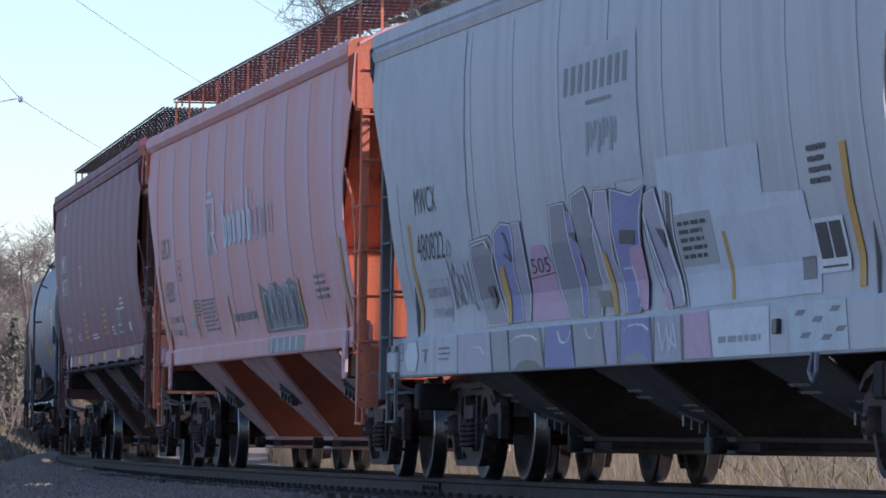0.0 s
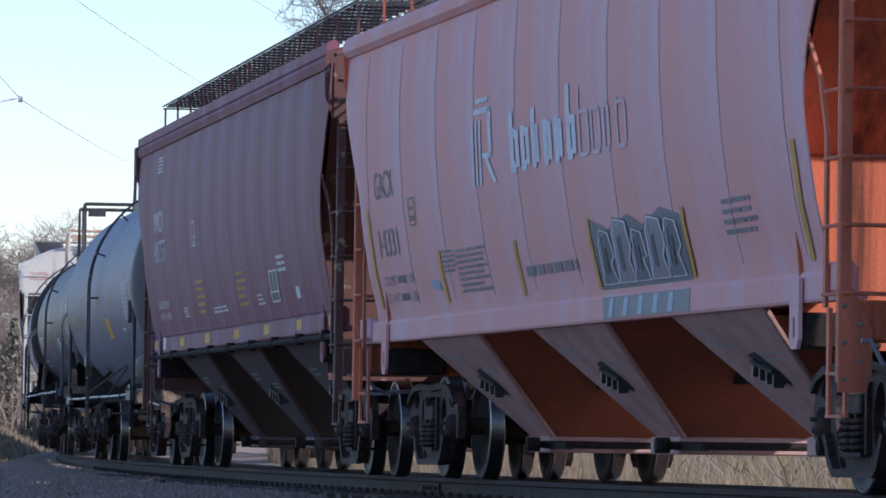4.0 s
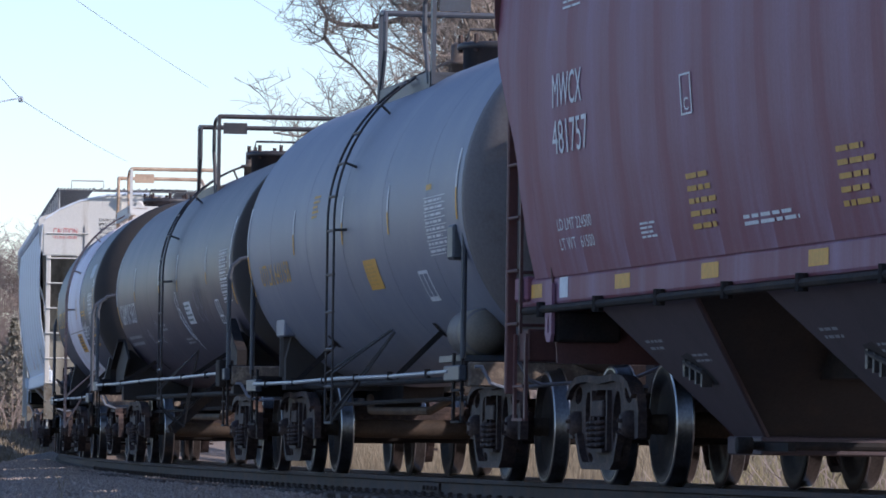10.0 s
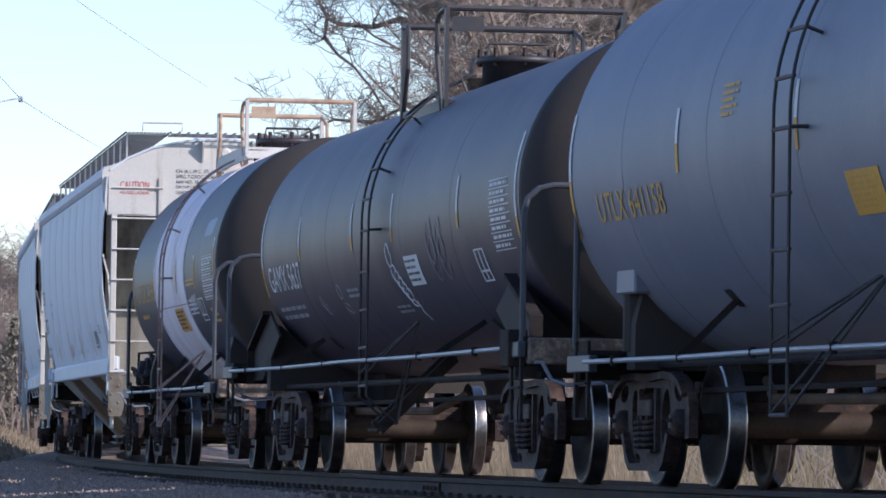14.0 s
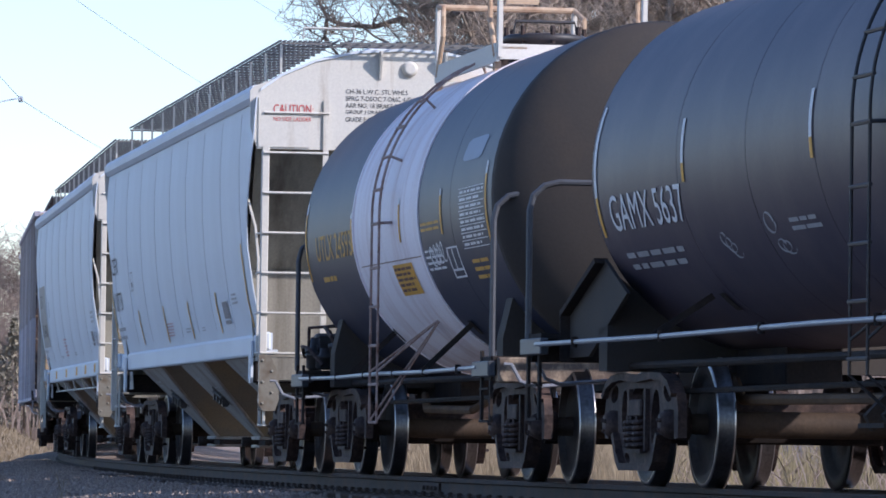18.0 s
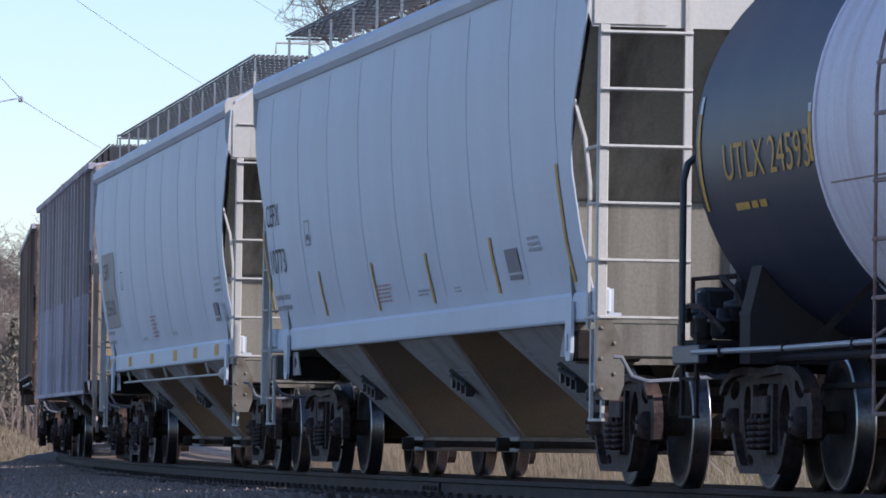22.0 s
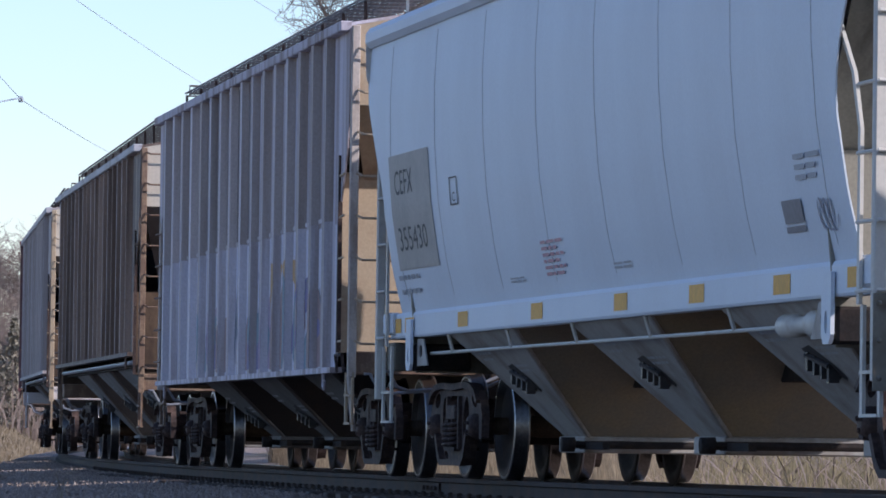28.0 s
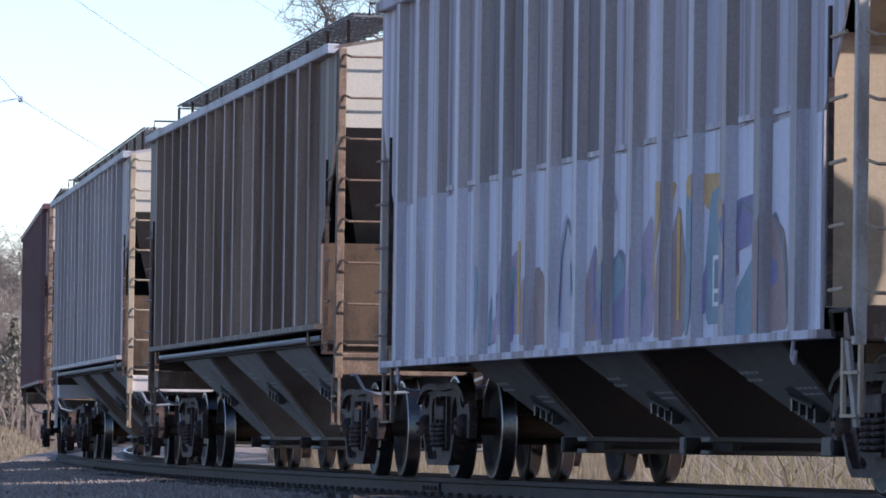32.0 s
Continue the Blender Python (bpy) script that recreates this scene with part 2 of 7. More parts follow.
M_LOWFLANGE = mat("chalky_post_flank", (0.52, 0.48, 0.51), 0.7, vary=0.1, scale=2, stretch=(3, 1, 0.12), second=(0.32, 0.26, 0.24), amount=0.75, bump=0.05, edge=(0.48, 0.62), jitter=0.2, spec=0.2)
M_FLANGEDARK = mat("sooty_shaded_post_flank", (0.30, 0.21, 0.158), 0.7, vary=0.12, scale=1.4, stretch=(3, 1, 0.1), second=(0.115, 0.074, 0.053), amount=0.85, bump=0.05, jitter=0.35, spec=0.2, edge=(0.42, 0.58))
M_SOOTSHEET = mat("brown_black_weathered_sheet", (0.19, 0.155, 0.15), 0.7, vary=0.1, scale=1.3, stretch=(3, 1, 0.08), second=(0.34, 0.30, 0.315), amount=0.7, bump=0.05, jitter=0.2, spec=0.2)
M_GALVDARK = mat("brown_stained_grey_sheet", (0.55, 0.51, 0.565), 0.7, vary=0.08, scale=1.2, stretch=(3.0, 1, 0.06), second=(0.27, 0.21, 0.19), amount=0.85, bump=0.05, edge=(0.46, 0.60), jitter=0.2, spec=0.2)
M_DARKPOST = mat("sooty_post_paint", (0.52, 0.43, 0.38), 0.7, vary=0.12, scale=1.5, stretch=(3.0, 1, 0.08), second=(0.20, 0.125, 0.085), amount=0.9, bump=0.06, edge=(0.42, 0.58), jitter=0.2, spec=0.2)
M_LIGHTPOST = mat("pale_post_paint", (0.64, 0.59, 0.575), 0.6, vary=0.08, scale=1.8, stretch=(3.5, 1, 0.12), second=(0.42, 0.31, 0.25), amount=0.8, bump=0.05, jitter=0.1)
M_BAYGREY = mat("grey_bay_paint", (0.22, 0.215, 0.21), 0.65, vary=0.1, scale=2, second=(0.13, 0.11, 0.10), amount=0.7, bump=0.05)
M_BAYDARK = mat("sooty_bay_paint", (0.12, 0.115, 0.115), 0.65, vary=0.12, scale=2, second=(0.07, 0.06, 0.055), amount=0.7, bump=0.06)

# White end plates: the olive tone holds their shade, the dark streaks are soot.
M_ENDSTAINSHADE = mat("soot_streaked_shaded_plate", (0.25, 0.235, 0.195), 0.7, vary=0.1, scale=1.5, stretch=(1, 2.2, 0.12), second=(0.085, 0.07, 0.055), amount=0.85, bump=0.05, edge=(0.46, 0.70), spec=0.2)
# Stained brown, then darkened further to hold the shade between the cars.
M_ENDBROWN = mat("brown_stained_shaded_plate", (0.115, 0.078, 0.052), 0.75, vary=0.12, scale=2.2, stretch=(1, 1, 0.5), second=(0.05, 0.034, 0.026), amount=0.9, bump=0.06, edge=(0.45, 0.62), spec=0.2)
# Dirty cream, with the shadow on the foot also taken into the colour.
M_FOOT = mat("dirty_shaded_foot_plate", (0.21, 0.195, 0.16), 0.65, vary=0.1, scale=5, second=(0.12, 0.085, 0.055), amount=0.85, bump=0.06, edge=(0.46, 0.64), spec=0.25)
# Worn paint made paler so that the posts look sunlit.
M_POSTTAN = mat("worn_sunlit_post_paint", (0.50, 0.44, 0.39), 0.65, vary=0.1, scale=3, stretch=(1, 1, 0.3), second=(0.22, 0.16, 0.12), amount=0.7, bump=0.06, edge=(0.5, 0.68), spec=0.25)
# Far darker than the car's sides: shade beneath it put into the grey.
M_GREYSHADE = mat("shaded_dark_grey_bay", (0.085, 0.08, 0.08), 0.75, vary=0.12, scale=2, second=(0.05, 0.042, 0.038), amount=0.7, bump=0.06, spec=0.2)
M_SPRAYLILAC = flat("lilac_spray", (0.42, 0.37, 0.5), 0.6)

M_ORANGEEND = mat("rust_blackened_orange_end", (0.56, 0.16, 0.08), 0.7, vary=0.1, scale=1.6, stretch=(1, 2.5, 0.16), second=(0.09, 0.035, 0.026), amount=0.88, bump=0.05, edge=(0.46, 0.66), spec=0.2)
M_TREADDARK = mat("dark_wheel_tread", (0.13, 0.12, 0.115), 0.3, metal=1.0, vary=0.2, scale=4, second=(0.07, 0.065, 0.06), amount=0.7, bump=0.03)

M_FADETEAL = flat("faded_teal_spray", (0.20, 0.28, 0.34), 0.65)
M_FADEMAUVE = flat("faded_mauve_spray", (0.37, 0.28, 0.38), 0.65)
M_FADEROSE = flat("faded_brown_rose_spray", (0.33, 0.22, 0.21), 0.65)
M_FADEPURPLE = flat("faded_purple_spray", (0.21, 0.18, 0.33), 0.65)
M_FADEORANGE = flat("faded_orange_spray", (0.55, 0.33, 0.14), 0.65)


M_SEAM = flat("dirty_weld_seam", (0.33, 0.32, 0.34), 0.7)
M_SEAMPALE = flat("grey_weld_seam", (0.46, 0.47, 0.48), 0.7)
M_SEAMGREY = flat("mid_grey_weld_seam", (0.36, 0.37, 0.38), 0.7)
M_GREYEND = mat("dark_weathered_grey_end", (0.17, 0.17, 0.165), 0.65, vary=0.1, scale=2.4, stretch=(1, 1, 0.4), second=(0.09, 0.07, 0.055), amount=0.8, bump=0.05, spec=0.25)
M_CREAMEND = mat("cream_stained_bulkhead", (0.52, 0.47, 0.39), 0.65, vary=0.08, scale=1.6, second=(0.28, 0.18, 0.10), amount=0.7, bump=0.05, edge=(0.52, 0.7), spec=0.25)
M_PALERAIL = mat("pale_grey_top_rail", (0.45, 0.44, 0.46), 0.6, vary=0.1, scale=2.0, stretch=(0.6, 1, 1), second=(0.27, 0.23, 0.21), amount=0.8, bump=0.05)


# ------------------------------------------------------------------ mesh tools
def box(bm, x0, x1, y0, y1, z0, z1):
    v = [bm.verts.new(p) for p in ((x0, y0, z0), (x1, y0, z0), (x1, y1, z0), (x0, y1, z0),
                                   (x0, y0, z1), (x1, y0, z1), (x1, y1, z1), (x0, y1, z1))]
    for f in ((3, 2, 1, 0), (4, 5, 6, 7), (0, 1, 5, 4), (1, 2, 6, 5), (2, 3, 7, 6), (3, 0, 4, 7)):
        bm.faces.new([v[i] for i in f])
    return bm


def tube(bm, pts, r, n=8, cap=True):
    """A round bar along a line of points."""
    pts = [Vector(p) for p in pts]
    rings = []
    ref = None
    for i, p in enumerate(pts):
        d = (pts[min(i + 1, len(pts) - 1)] - pts[max(i - 1, 0)]).normalized()
        if ref is None:
            ref = d.orthogonal().normalized()
        ref = (ref - d * ref.dot(d)).normalized()
        o = d.cross(ref)
        rings.append([bm.verts.new(p + r * (math.cos(a) * ref + math.sin(a) * o))
                      for a in [2 * math.pi * k / n for k in range(n)]])
    for a, b in zip(rings, rings[1:]):
        for k in range(n):
            bm.faces.new((a[k], a[(k + 1) % n], b[(k + 1) % n], b[k]))
    if cap:
        bm.faces.new(rings[0][::-1])
        bm.faces.new(rings[-1])
    return bm


def lathe(bm, prof, axis="y", n=40, at=(0, 0, 0), material=None):
    """Turns (offset along the axis, radius) pairs about an axis; closed where the radius is nought."""
    rings = []
    for h, r in prof:
        ring = []
        for k in range(n):
            a = 2 * math.pi * k / n
            c, s = r * math.cos(a), r * math.sin(a)
            p = {"x": (h, c, s), "y": (c, h, s), "z": (c, s, h)}[axis]
            ring.append(bm.verts.new(Vector(p) + Vector(at)))
        rings.append(ring)
    for i, (a, b) in enumerate(zip(rings, rings[1:])):
        for k in range(n):
            f = bm.faces.new((a[k], a[(k + 1) % n], b[(k + 1) % n], b[k]))
            f.smooth = True
            if material:
                f.material_index = material[i]
    for ring, flip in ((rings[0], True), (rings[-1], False)):
        bm.faces.new(ring[::-1] if flip else ring)
    return bm


def loft(bm, sections, close=True, caps=True, smooth=False):
    rows = [[bm.verts.new(p) for p in s] for s in sections]
    n = len(rows[0])
    for a, b in zip(rows, rows[1:]):
        for k in range(n if close else n - 1):
            f = bm.faces.new((a[k], a[(k + 1) % n], b[(k + 1) % n], b[k]))
            f.smooth = smooth
    if caps and close:
        bm.faces.new(rows[0][::-1])
        bm.faces.new(rows[-1])
    return bm


def plate(bm, poly, axis, a, b):
    """A polygon of two coordinates pushed along the third axis from a to b."""
    def at(p, h):
        return {"x": (h, p[0], p[1]), "y": (p[0], h, p[1]), "z": (p[0], p[1], h)}[axis]
    return loft(bm, [[at(p, a) for p in poly], [at(p, b) for p in poly]])


def mesh_of(name, bm, *mats):
    bmesh.ops.recalc_face_normals(bm, faces=bm.faces)
    me = bpy.data.meshes.new(name)
    bm.to_mesh(me)
    bm.free()
    for m in mats:
        me.materials.append(m)
    return me


def part(name, bm, material, parent, label=""):
    """Links a bmesh, or shares a mesh, as one object under a thing or a part."""
    me = bm if isinstance(bm, bpy.types.Mesh) else mesh_of(name, bm, *(material if isinstance(material, tuple) else (material,)))
    ob = new(name, me)
    ob.parent = parent
    return tagged(ob, label=label)


def B():
    return bmesh.new()


def bevelled(bm, w=0.01):
    bmesh.ops.bevel(bm, geom=list(bm.edges), offset=w, segments=1, affect="EDGES", clamp_overlap=True)
    return bm


# ------------------------------------------------------------------ trucks and wheels
WR = 0.475
_wheel = lathe(B(), [(0.0, 0.10), (0.0, 0.30), (0.012, 0.36), (-0.028, 0.385), (-0.03, WR - 0.03), (-0.028, WR - 0.006),
                     (-0.02, WR), (0.075, WR + 0.003), (0.09, WR + 0.026), (0.105, WR + 0.024), (0.11, 0.39), (0.06, 0.36), (0.05, 0.13), (0.09, 0.12), (0.09, 0.08)],
               n=48, material=[0, 0, 0, 0, 1, 1, 2, 2, 1, 0, 0, 0, 0, 0])
WHEEL = mesh_of("wheel", _wheel, M_WHEEL, M_TREAD, M_TREADDARK)
AXLE = mesh_of("axle", lathe(B(), [(-1.05, 0.075), (-0.8, 0.08), (-0.5, 0.10), (0.5, 0.10), (0.8, 0.08), (1.05, 0.075)], n=16), M_AXLE)


def pierced(outer, holes, y0, y1):
    """A thick casting cut from an outline with holes through it."""
    bm = B()
    edges = []
    for loop in (outer, *holes):
        vs = [bm.verts.new((p, y0, q)) for p, q in loop]
        edges += [bm.edges.new((u, v)) for u, v in zip(vs, vs[1:] + vs[:1])]
    fill = bmesh.ops.triangle_fill(bm, edges=edges, use_beauty=True, use_dissolve=False)
    faces = [f for f in fill["geom"] if isinstance(f, bmesh.types.BMFace)]
    ext = bmesh.ops.extrude_face_region(bm, geom=faces)
    for v in ext["geom"]:
        if isinstance(v, bmesh.types.BMVert):
            v.co.y = y1
    bmesh.ops.recalc_face_normals(bm, faces=bm.faces)
    return bm


def oval(cx, cz, rx, rz, tilt=0.0, n=14):
    out = []
    for k in range(n):
        a = 2 * math.pi * k / n
        x, z = rx * math.cos(a), rz * math.sin(a)
        out.append((cx + x * math.cos(tilt) - z * math.sin(tilt), cz + x * math.sin(tilt) + z * math.cos(tilt)))
    return out


def side_frame_mesh():
    """A cast side frame: arched top chord, rounded pedestals, a bolster opening, two windows and lightening holes."""
    half = [(0.30, 0.845), (0.52, 0.86), (0.82, 0.845), (1.02, 0.79), (1.15, 0.70), (1.21, 0.57), (1.20, 0.37), (1.09, 0.36), (1.07, 0.58), (0.76, 0.58), (0.74, 0.38), (0.68, 0.31), (0.60, 0.19), (0.50, 0.125)]
    outer = half + [(-p, q) for p, q in half[::-1]]
    holes = [[(-0.25, 0.285), (0.25, 0.285), (0.25, 0.70), (0.20, 0.745), (-0.20, 0.745), (-0.25, 0.70)]]
    for d in (-1, 1):
        holes += [oval(0.485 * d, 0.515, 0.135, 0.225, -0.2 * d), oval(0.87 * d, 0.705, 0.13, 0.065, -0.22 * d), oval(0.42 * d, 0.215, 0.085, 0.035, 0.25 * d, 10)]
    bm = pierced(outer, holes, -0.070, 0.0)
    # flanges along the chord and round the spring seat stand proud of the web
    for d in (-1, 1):
        plate(bm, [(d * p, q) for p, q in ((0.0, 0.79), (0.0, 0.85), (0.52, 0.865), (0.82, 0.85), (1.02, 0.795), (1.16, 0.70), (1.12, 0.67), (1.0, 0.75), (0.8, 0.795), (0.5, 0.81))], "y", -0.115, -0.07)
        plate(bm, [(d * p, q) for p, q in ((0.0, 0.12), (0.50, 0.12), (0.62, 0.19), (0.76, 0.39), (0.70, 0.41), (0.58, 0.25), (0.47, 0.175), (0.0, 0.175))], "y", -0.125, -0.07)
        box(bm, min(0.245 * d, 0.30 * d), max(0.245 * d, 0.30 * d), -0.105, -0.07, 0.27, 0.74)
        lathe(bm, [(-0.14, 0.02), (-0.14, 0.075), (-0.10, 0.10), (-0.06, 0.115), (0.08, 0.125)], "y", 16, (0.915 * d, 0, WR))
        for k in range(3):
            a = 2.1 * k + 0.5
            lathe(bm, [(-0.16, 0.0), (-0.155, 0.018), (-0.135, 0.018)], "y", 6, (0.915 * d + 0.05 * math.cos(a), 0, WR + 0.05 * math.sin(a)))
    box(bm, -0.24, 0.24, -0.13, 0.10, 0.255, 0.285)
    return mesh_of("side_frame", bm, M_STEEL)


def spring_mesh():
    bm = B()
    for cx, cy in ((-0.15, -0.05), (0.0, -0.06), (0.15, -0.05)):
        pts = []
        for k in range(57):
            a = 2 * math.pi * k / 10
            pts.append((cx + 0.064 * math.cos(a), cy + 0.064 * math.sin(a), 0.28 + 0.24 * k / 56))
        tube(bm, pts, 0.018, 6)
    return mesh_of("spring", bm, M_STEEL)


SIDE_FRAME, SPRING = side_frame_mesh(), spring_mesh()
BOLSTER = mesh_of("bolster", bevelled(box(box(B(), -0.20, 0.20, -1.14, 1.14, 0.53, 0.66), -0.16, 0.16, -0.9, 0.9, 0.42, 0.72), 0.012), M_STEEL)
BEAM = mesh_of("brake_beam", tube(tube(B(), [(-0.30, -0.8, 0.38), (-0.30, 0.8, 0.38)], 0.05), [(0.30, -0.8, 0.38), (0.30, 0.8, 0.38)], 0.05), M_UNDER)
WHEELSETS = []


def truck(car, x):
    for y in (-1.0, 1.0):
        f = part("side_frame", SIDE_FRAME, None, car)
        f.matrix_basis = pose(x, y * 1.02, 0)
        s = part("spring", SPRING, None, f)
        s.matrix_basis = pose(0, 0.02 * y - (0.02 if y < 0 else 0.0), 0)
    b = part("bolster", BOLSTER, None, car)
    b.location = (x, 0, 0)
    b = part("brake_beam", BEAM, None, car)
    b.location = (x, 0, 0)
    for dx in (-0.91, 0.91):
        ax = part("wheelset", AXLE, None, car)
        ax.location = (x + dx, 0, WR)
        for side in (-1, 1):
            w = part("wheel", WHEEL, None, ax)
            w.matrix_basis = pose(0, 0.80 * side, 0, 0, 0, 0 if side < 0 else 180)
        WHEELSETS.append((ax, x + dx))


CARS = []


def railcar(name, s, label, category):
    e = new(name)
    e.empty_display_size = 0.5
    tagged(e, label, category, "cars of the train")
    e.matrix_basis = track_pose(s)
    CARS.append((e, s))
    return e


# ------------------------------------------------------------------ markings on curved sides
HOPPER_Z = (1.25, 1.50, 1.9, 2.4, 2.9, 3.4, 3.8, 4.05)
HOPPER_W = (1.40, 1.40, 1.50, 1.58, 1.62, 1.63, 1.61, 1.59)


def hopper_w(z):
    return float(np.interp(z, HOPPER_Z, HOPPER_W))


def ribbed_w(z):
    return 1.60


def sill_w(z):
    return 1.425


TANK_R, TANK_Z = 1.5, 2.53


def tank_w(z):
    u = max(-0.99, min(0.99, (z - TANK_Z) / TANK_R))
    return TANK_R * math.sqrt(1 - u * u)


def wrap(bm, width, off):
    """Bends a flat marking drawn in x and z onto the near side of a body."""
    zs = [v.co.z for v in bm.verts]
    z = math.floor(min(zs) / 0.09) * 0.09
    while z < max(zs):
        bmesh.ops.bisect_plane(bm, geom=list(bm.verts) + list(bm.edges) + list(bm.faces), plane_co=(0, 0, z), plane_no=(0, 0, 1))
        z += 0.09
    for v in bm.verts:
        v.co.y = -(width(v.co.z) + off)
    return bm


def decal(car, name, polys, material, width, off=0.006, label=""):
    if name in ("graffiti", "emblem", "paint_patch", "reflector", "band_plate") and len(polys) > 1:
        for poly in polys:
            ob = decal(car, name, [poly], material, width, off, label)
        return ob
    bm = B()
    for poly in polys:
        bm.faces.new([bm.verts.new((x, 0, z)) for x, z in poly])
    ob = part(name, wrap(bm, width, off), material, car, label)
    return tagged(ob, kind="stuff") if name in ("small_print", "test_table", "scribble") or (name == "placard" and len(polys) > 1) else ob


def rect(x0, x1, z0, z1, lean=0.0):
    return [(x0, z0), (x1, z0), (x1 + lean, z1), (x0 + lean, z1)]


def bars(x0, x1, z0, z1, n, fill=0.5, words=3, seed=1):
    """Lines of writing too small to read, as bars."""
    rng = random.Random(seed)
    out = []
    h = (z1 - z0) / n
    for k in range(n):
        zb = z0 + k * h + h * (1 - fill) / 2
        x, end = x0, x0 + (x1 - x0) * rng.uniform(0.72, 1.0)
        while x < end - 0.02:
            w = min(rng.uniform(0.12, 0.35) * (x1 - x0) * 3 / words, end - x)
            out.append(rect(x, x + w, zb, zb + h * fill))
            x += w + 0.03 * (x1 - x0) + 0.015
    return out


def squiggle(x0, z0, dx, dz, rx, rz, loops, t=0.03, n=12):
    """A hand-drawn looping line as short strokes."""
    pts = []
    for k in range(loops * n + 1):
        u, a = k / (loops * n), 2 * math.pi * k / n
        pts.append((x0 + dx * u + rx * math.cos(a), z0 + dz * u + rz * math.sin(a)))
    return [[(a[0], a[1]), (b[0], b[1]), (b[0] + t, b[1] + t * 0.35), (a[0] + t, a[1] + t * 0.35)] for a, b in zip(pts, pts[1:])]


def frame_of(x0, x1, z0, z1, t=0.03, tz=0.015):
    return [rect(x0, x1, z0, z0 + tz), rect(x0, x1, z1 - tz, z1), rect(x0, x0 + t, z0 + tz, z1 - tz), rect(x1 - t, x1, z0 + tz, z1 - tz)]


def writing_bm(text, x0, x1, z0, z1):
    cu = bpy.data.curves.new("writing", "FONT")
    cu.body, cu.resolution_u = text, 3
    ob = bpy.data.objects.new("writing", cu)
    scene.collection.objects.link(ob)
    me = bpy.data.meshes.new_from_object(ob.evaluated_get(bpy.context.evaluated_depsgraph_get()))
    bpy.data.objects.remove(ob)
    bm = B()
    bm.from_mesh(me)
    bpy.data.meshes.remove(me)
    xs, ys = [v.co.x for v in bm.verts], [v.co.y for v in bm.verts]
    for v in bm.verts:
        v.co = Vector((x0 + (v.co.x - min(xs)) / (max(xs) - min(xs)) * (x1 - x0), 0, z0 + (v.co.y - min(ys)) / (max(ys) - min(ys)) * (z1 - z0)))
    return bm


def lettering(car, text, x0, x1, z0, z1, material, width, label="", off=0.007):
    return part("lettering", wrap(writing_bm(text, x0, x1, z0, z1), width, off), material, car, label or "stencilled letters " + text)


def end_lettering(car, text, y0, y1, z0, z1, x, material):
    bm = writing_bm(text, y0, y1, z0, z1)
    for v in bm.verts:
        v.co = Vector((x, v.co.x, v.co.z))
    return part("lettering", bm, material, car, "stencilled letters")


# ------------------------------------------------------------------ shared fittings
def ladder(car, x, y, z0, z1, along="x", width=0.42, mats=None, n=None, name="ladder"):
    """Two flat stiles with round rungs."""
    n = n or round((z1 - z0) / 0.40)
    bm = B()
    for e in (0, width):
        a, b = (x + e, y) if along == "x" else (x, y + e)
        box(bm, a - 0.028, a + 0.028, b - 0.028, b + 0.028, z0, z1)
    lad = part(name, bm, mats, car)
    for k in range(n):
        z = z0 + (k + 0.5) * (z1 - z0) / n
        p = (x - 0.04, y, z) if along == "x" else (x, y - 0.04, z)
        q = (x + width + 0.04, y, z) if along == "x" else (x, y + width + 0.04, z)
        part("rung", tube(B(), [p, q], 0.013, 6), mats, lad)
    return lad


def coupler(car, x, d):
    bm = B()
    box(bm, min(x - d * 1.3, x), max(x - d * 1.3, x), -0.2, 0.2, 0.72, 1.06)
    part("draft_box", bevelled(bm, 0.015), M_UNDER, car)
    bm = B()
    box(bm, min(x, x + d * 0.45), max(x, x + d * 0.45), -0.08, 0.08, 0.80, 0.96)
    plate(bm, [(x + d * 0.40, -0.16), (x + d * 0.62, -0.20), (x + d * 0.70, -0.02), (x + d * 0.58, 0.02), (x + d * 0.66, 0.16), (x + d * 0.40, 0.16)], "z", 0.74, 1.02)
    part("coupler", bevelled(bm, 0.02), M_STEEL, car, "cast steel coupler")
    pts = [(x + d * 0.15, -0.30, 0.80), (x + d * 0.25, -0.32, 0.66), (x + d * 0.42, -0.28, 0.45), (x + d * 0.58, -0.22, 0.36), (x + d * 0.72, -0.15, 0.42)]
    part("air_hose", tube(B(), pts, 0.028, 8), M_BLACK, car)
    pts = [(x + d * 0.16, -1.42, 0.98), (x + d * 0.16, -1.36, 0.98), (x + d * 0.16, -1.28, 0.84), (x + d * 0.20, -1.16, 0.80), (x + d * 0.20, -0.4, 0.86), (x + d * 0.20, -0.12, 0.98)]
    part("cut_lever", tube(B(), pts, 0.016, 6), M_CHROME, car, "bent grey uncoupling rod")


def step_iron(car, x, material, y=-1.45, top=1.2):
    bm = B()
    for dx in (-0.21, 0.21):
        box(bm, x + dx - 0.03, x + dx + 0.03, y - 0.012, y + 0.012, 0.50, top)
    for z in (0.51, 0.78):
        box(bm, x - 0.21, x + 0.21, y - 0.025, y + 0.025, z - 0.010, z + 0.010)
    return part("sill_step", bm, material, car)


def grating(car, x0, x1, y0, y1, z, material, name="running_board", step=0.45, slats=12):
    bm = B()
    for k in range(slats):
        y = y0 + (y1 - y0) * k / (slats - 1)
        box(bm, x0, x1, y - 0.014, y + 0.014, z - 0.012, z)
    n = max(2, round((x1 - x0) / step))
    for k in range(n + 1):
        x = x0 + (x1 - x0) * k / n
        box(bm, x - 0.015, x + 0.015, y0, y1, z - 0.045, z - 0.026)
    return part(name, bm, material, car)


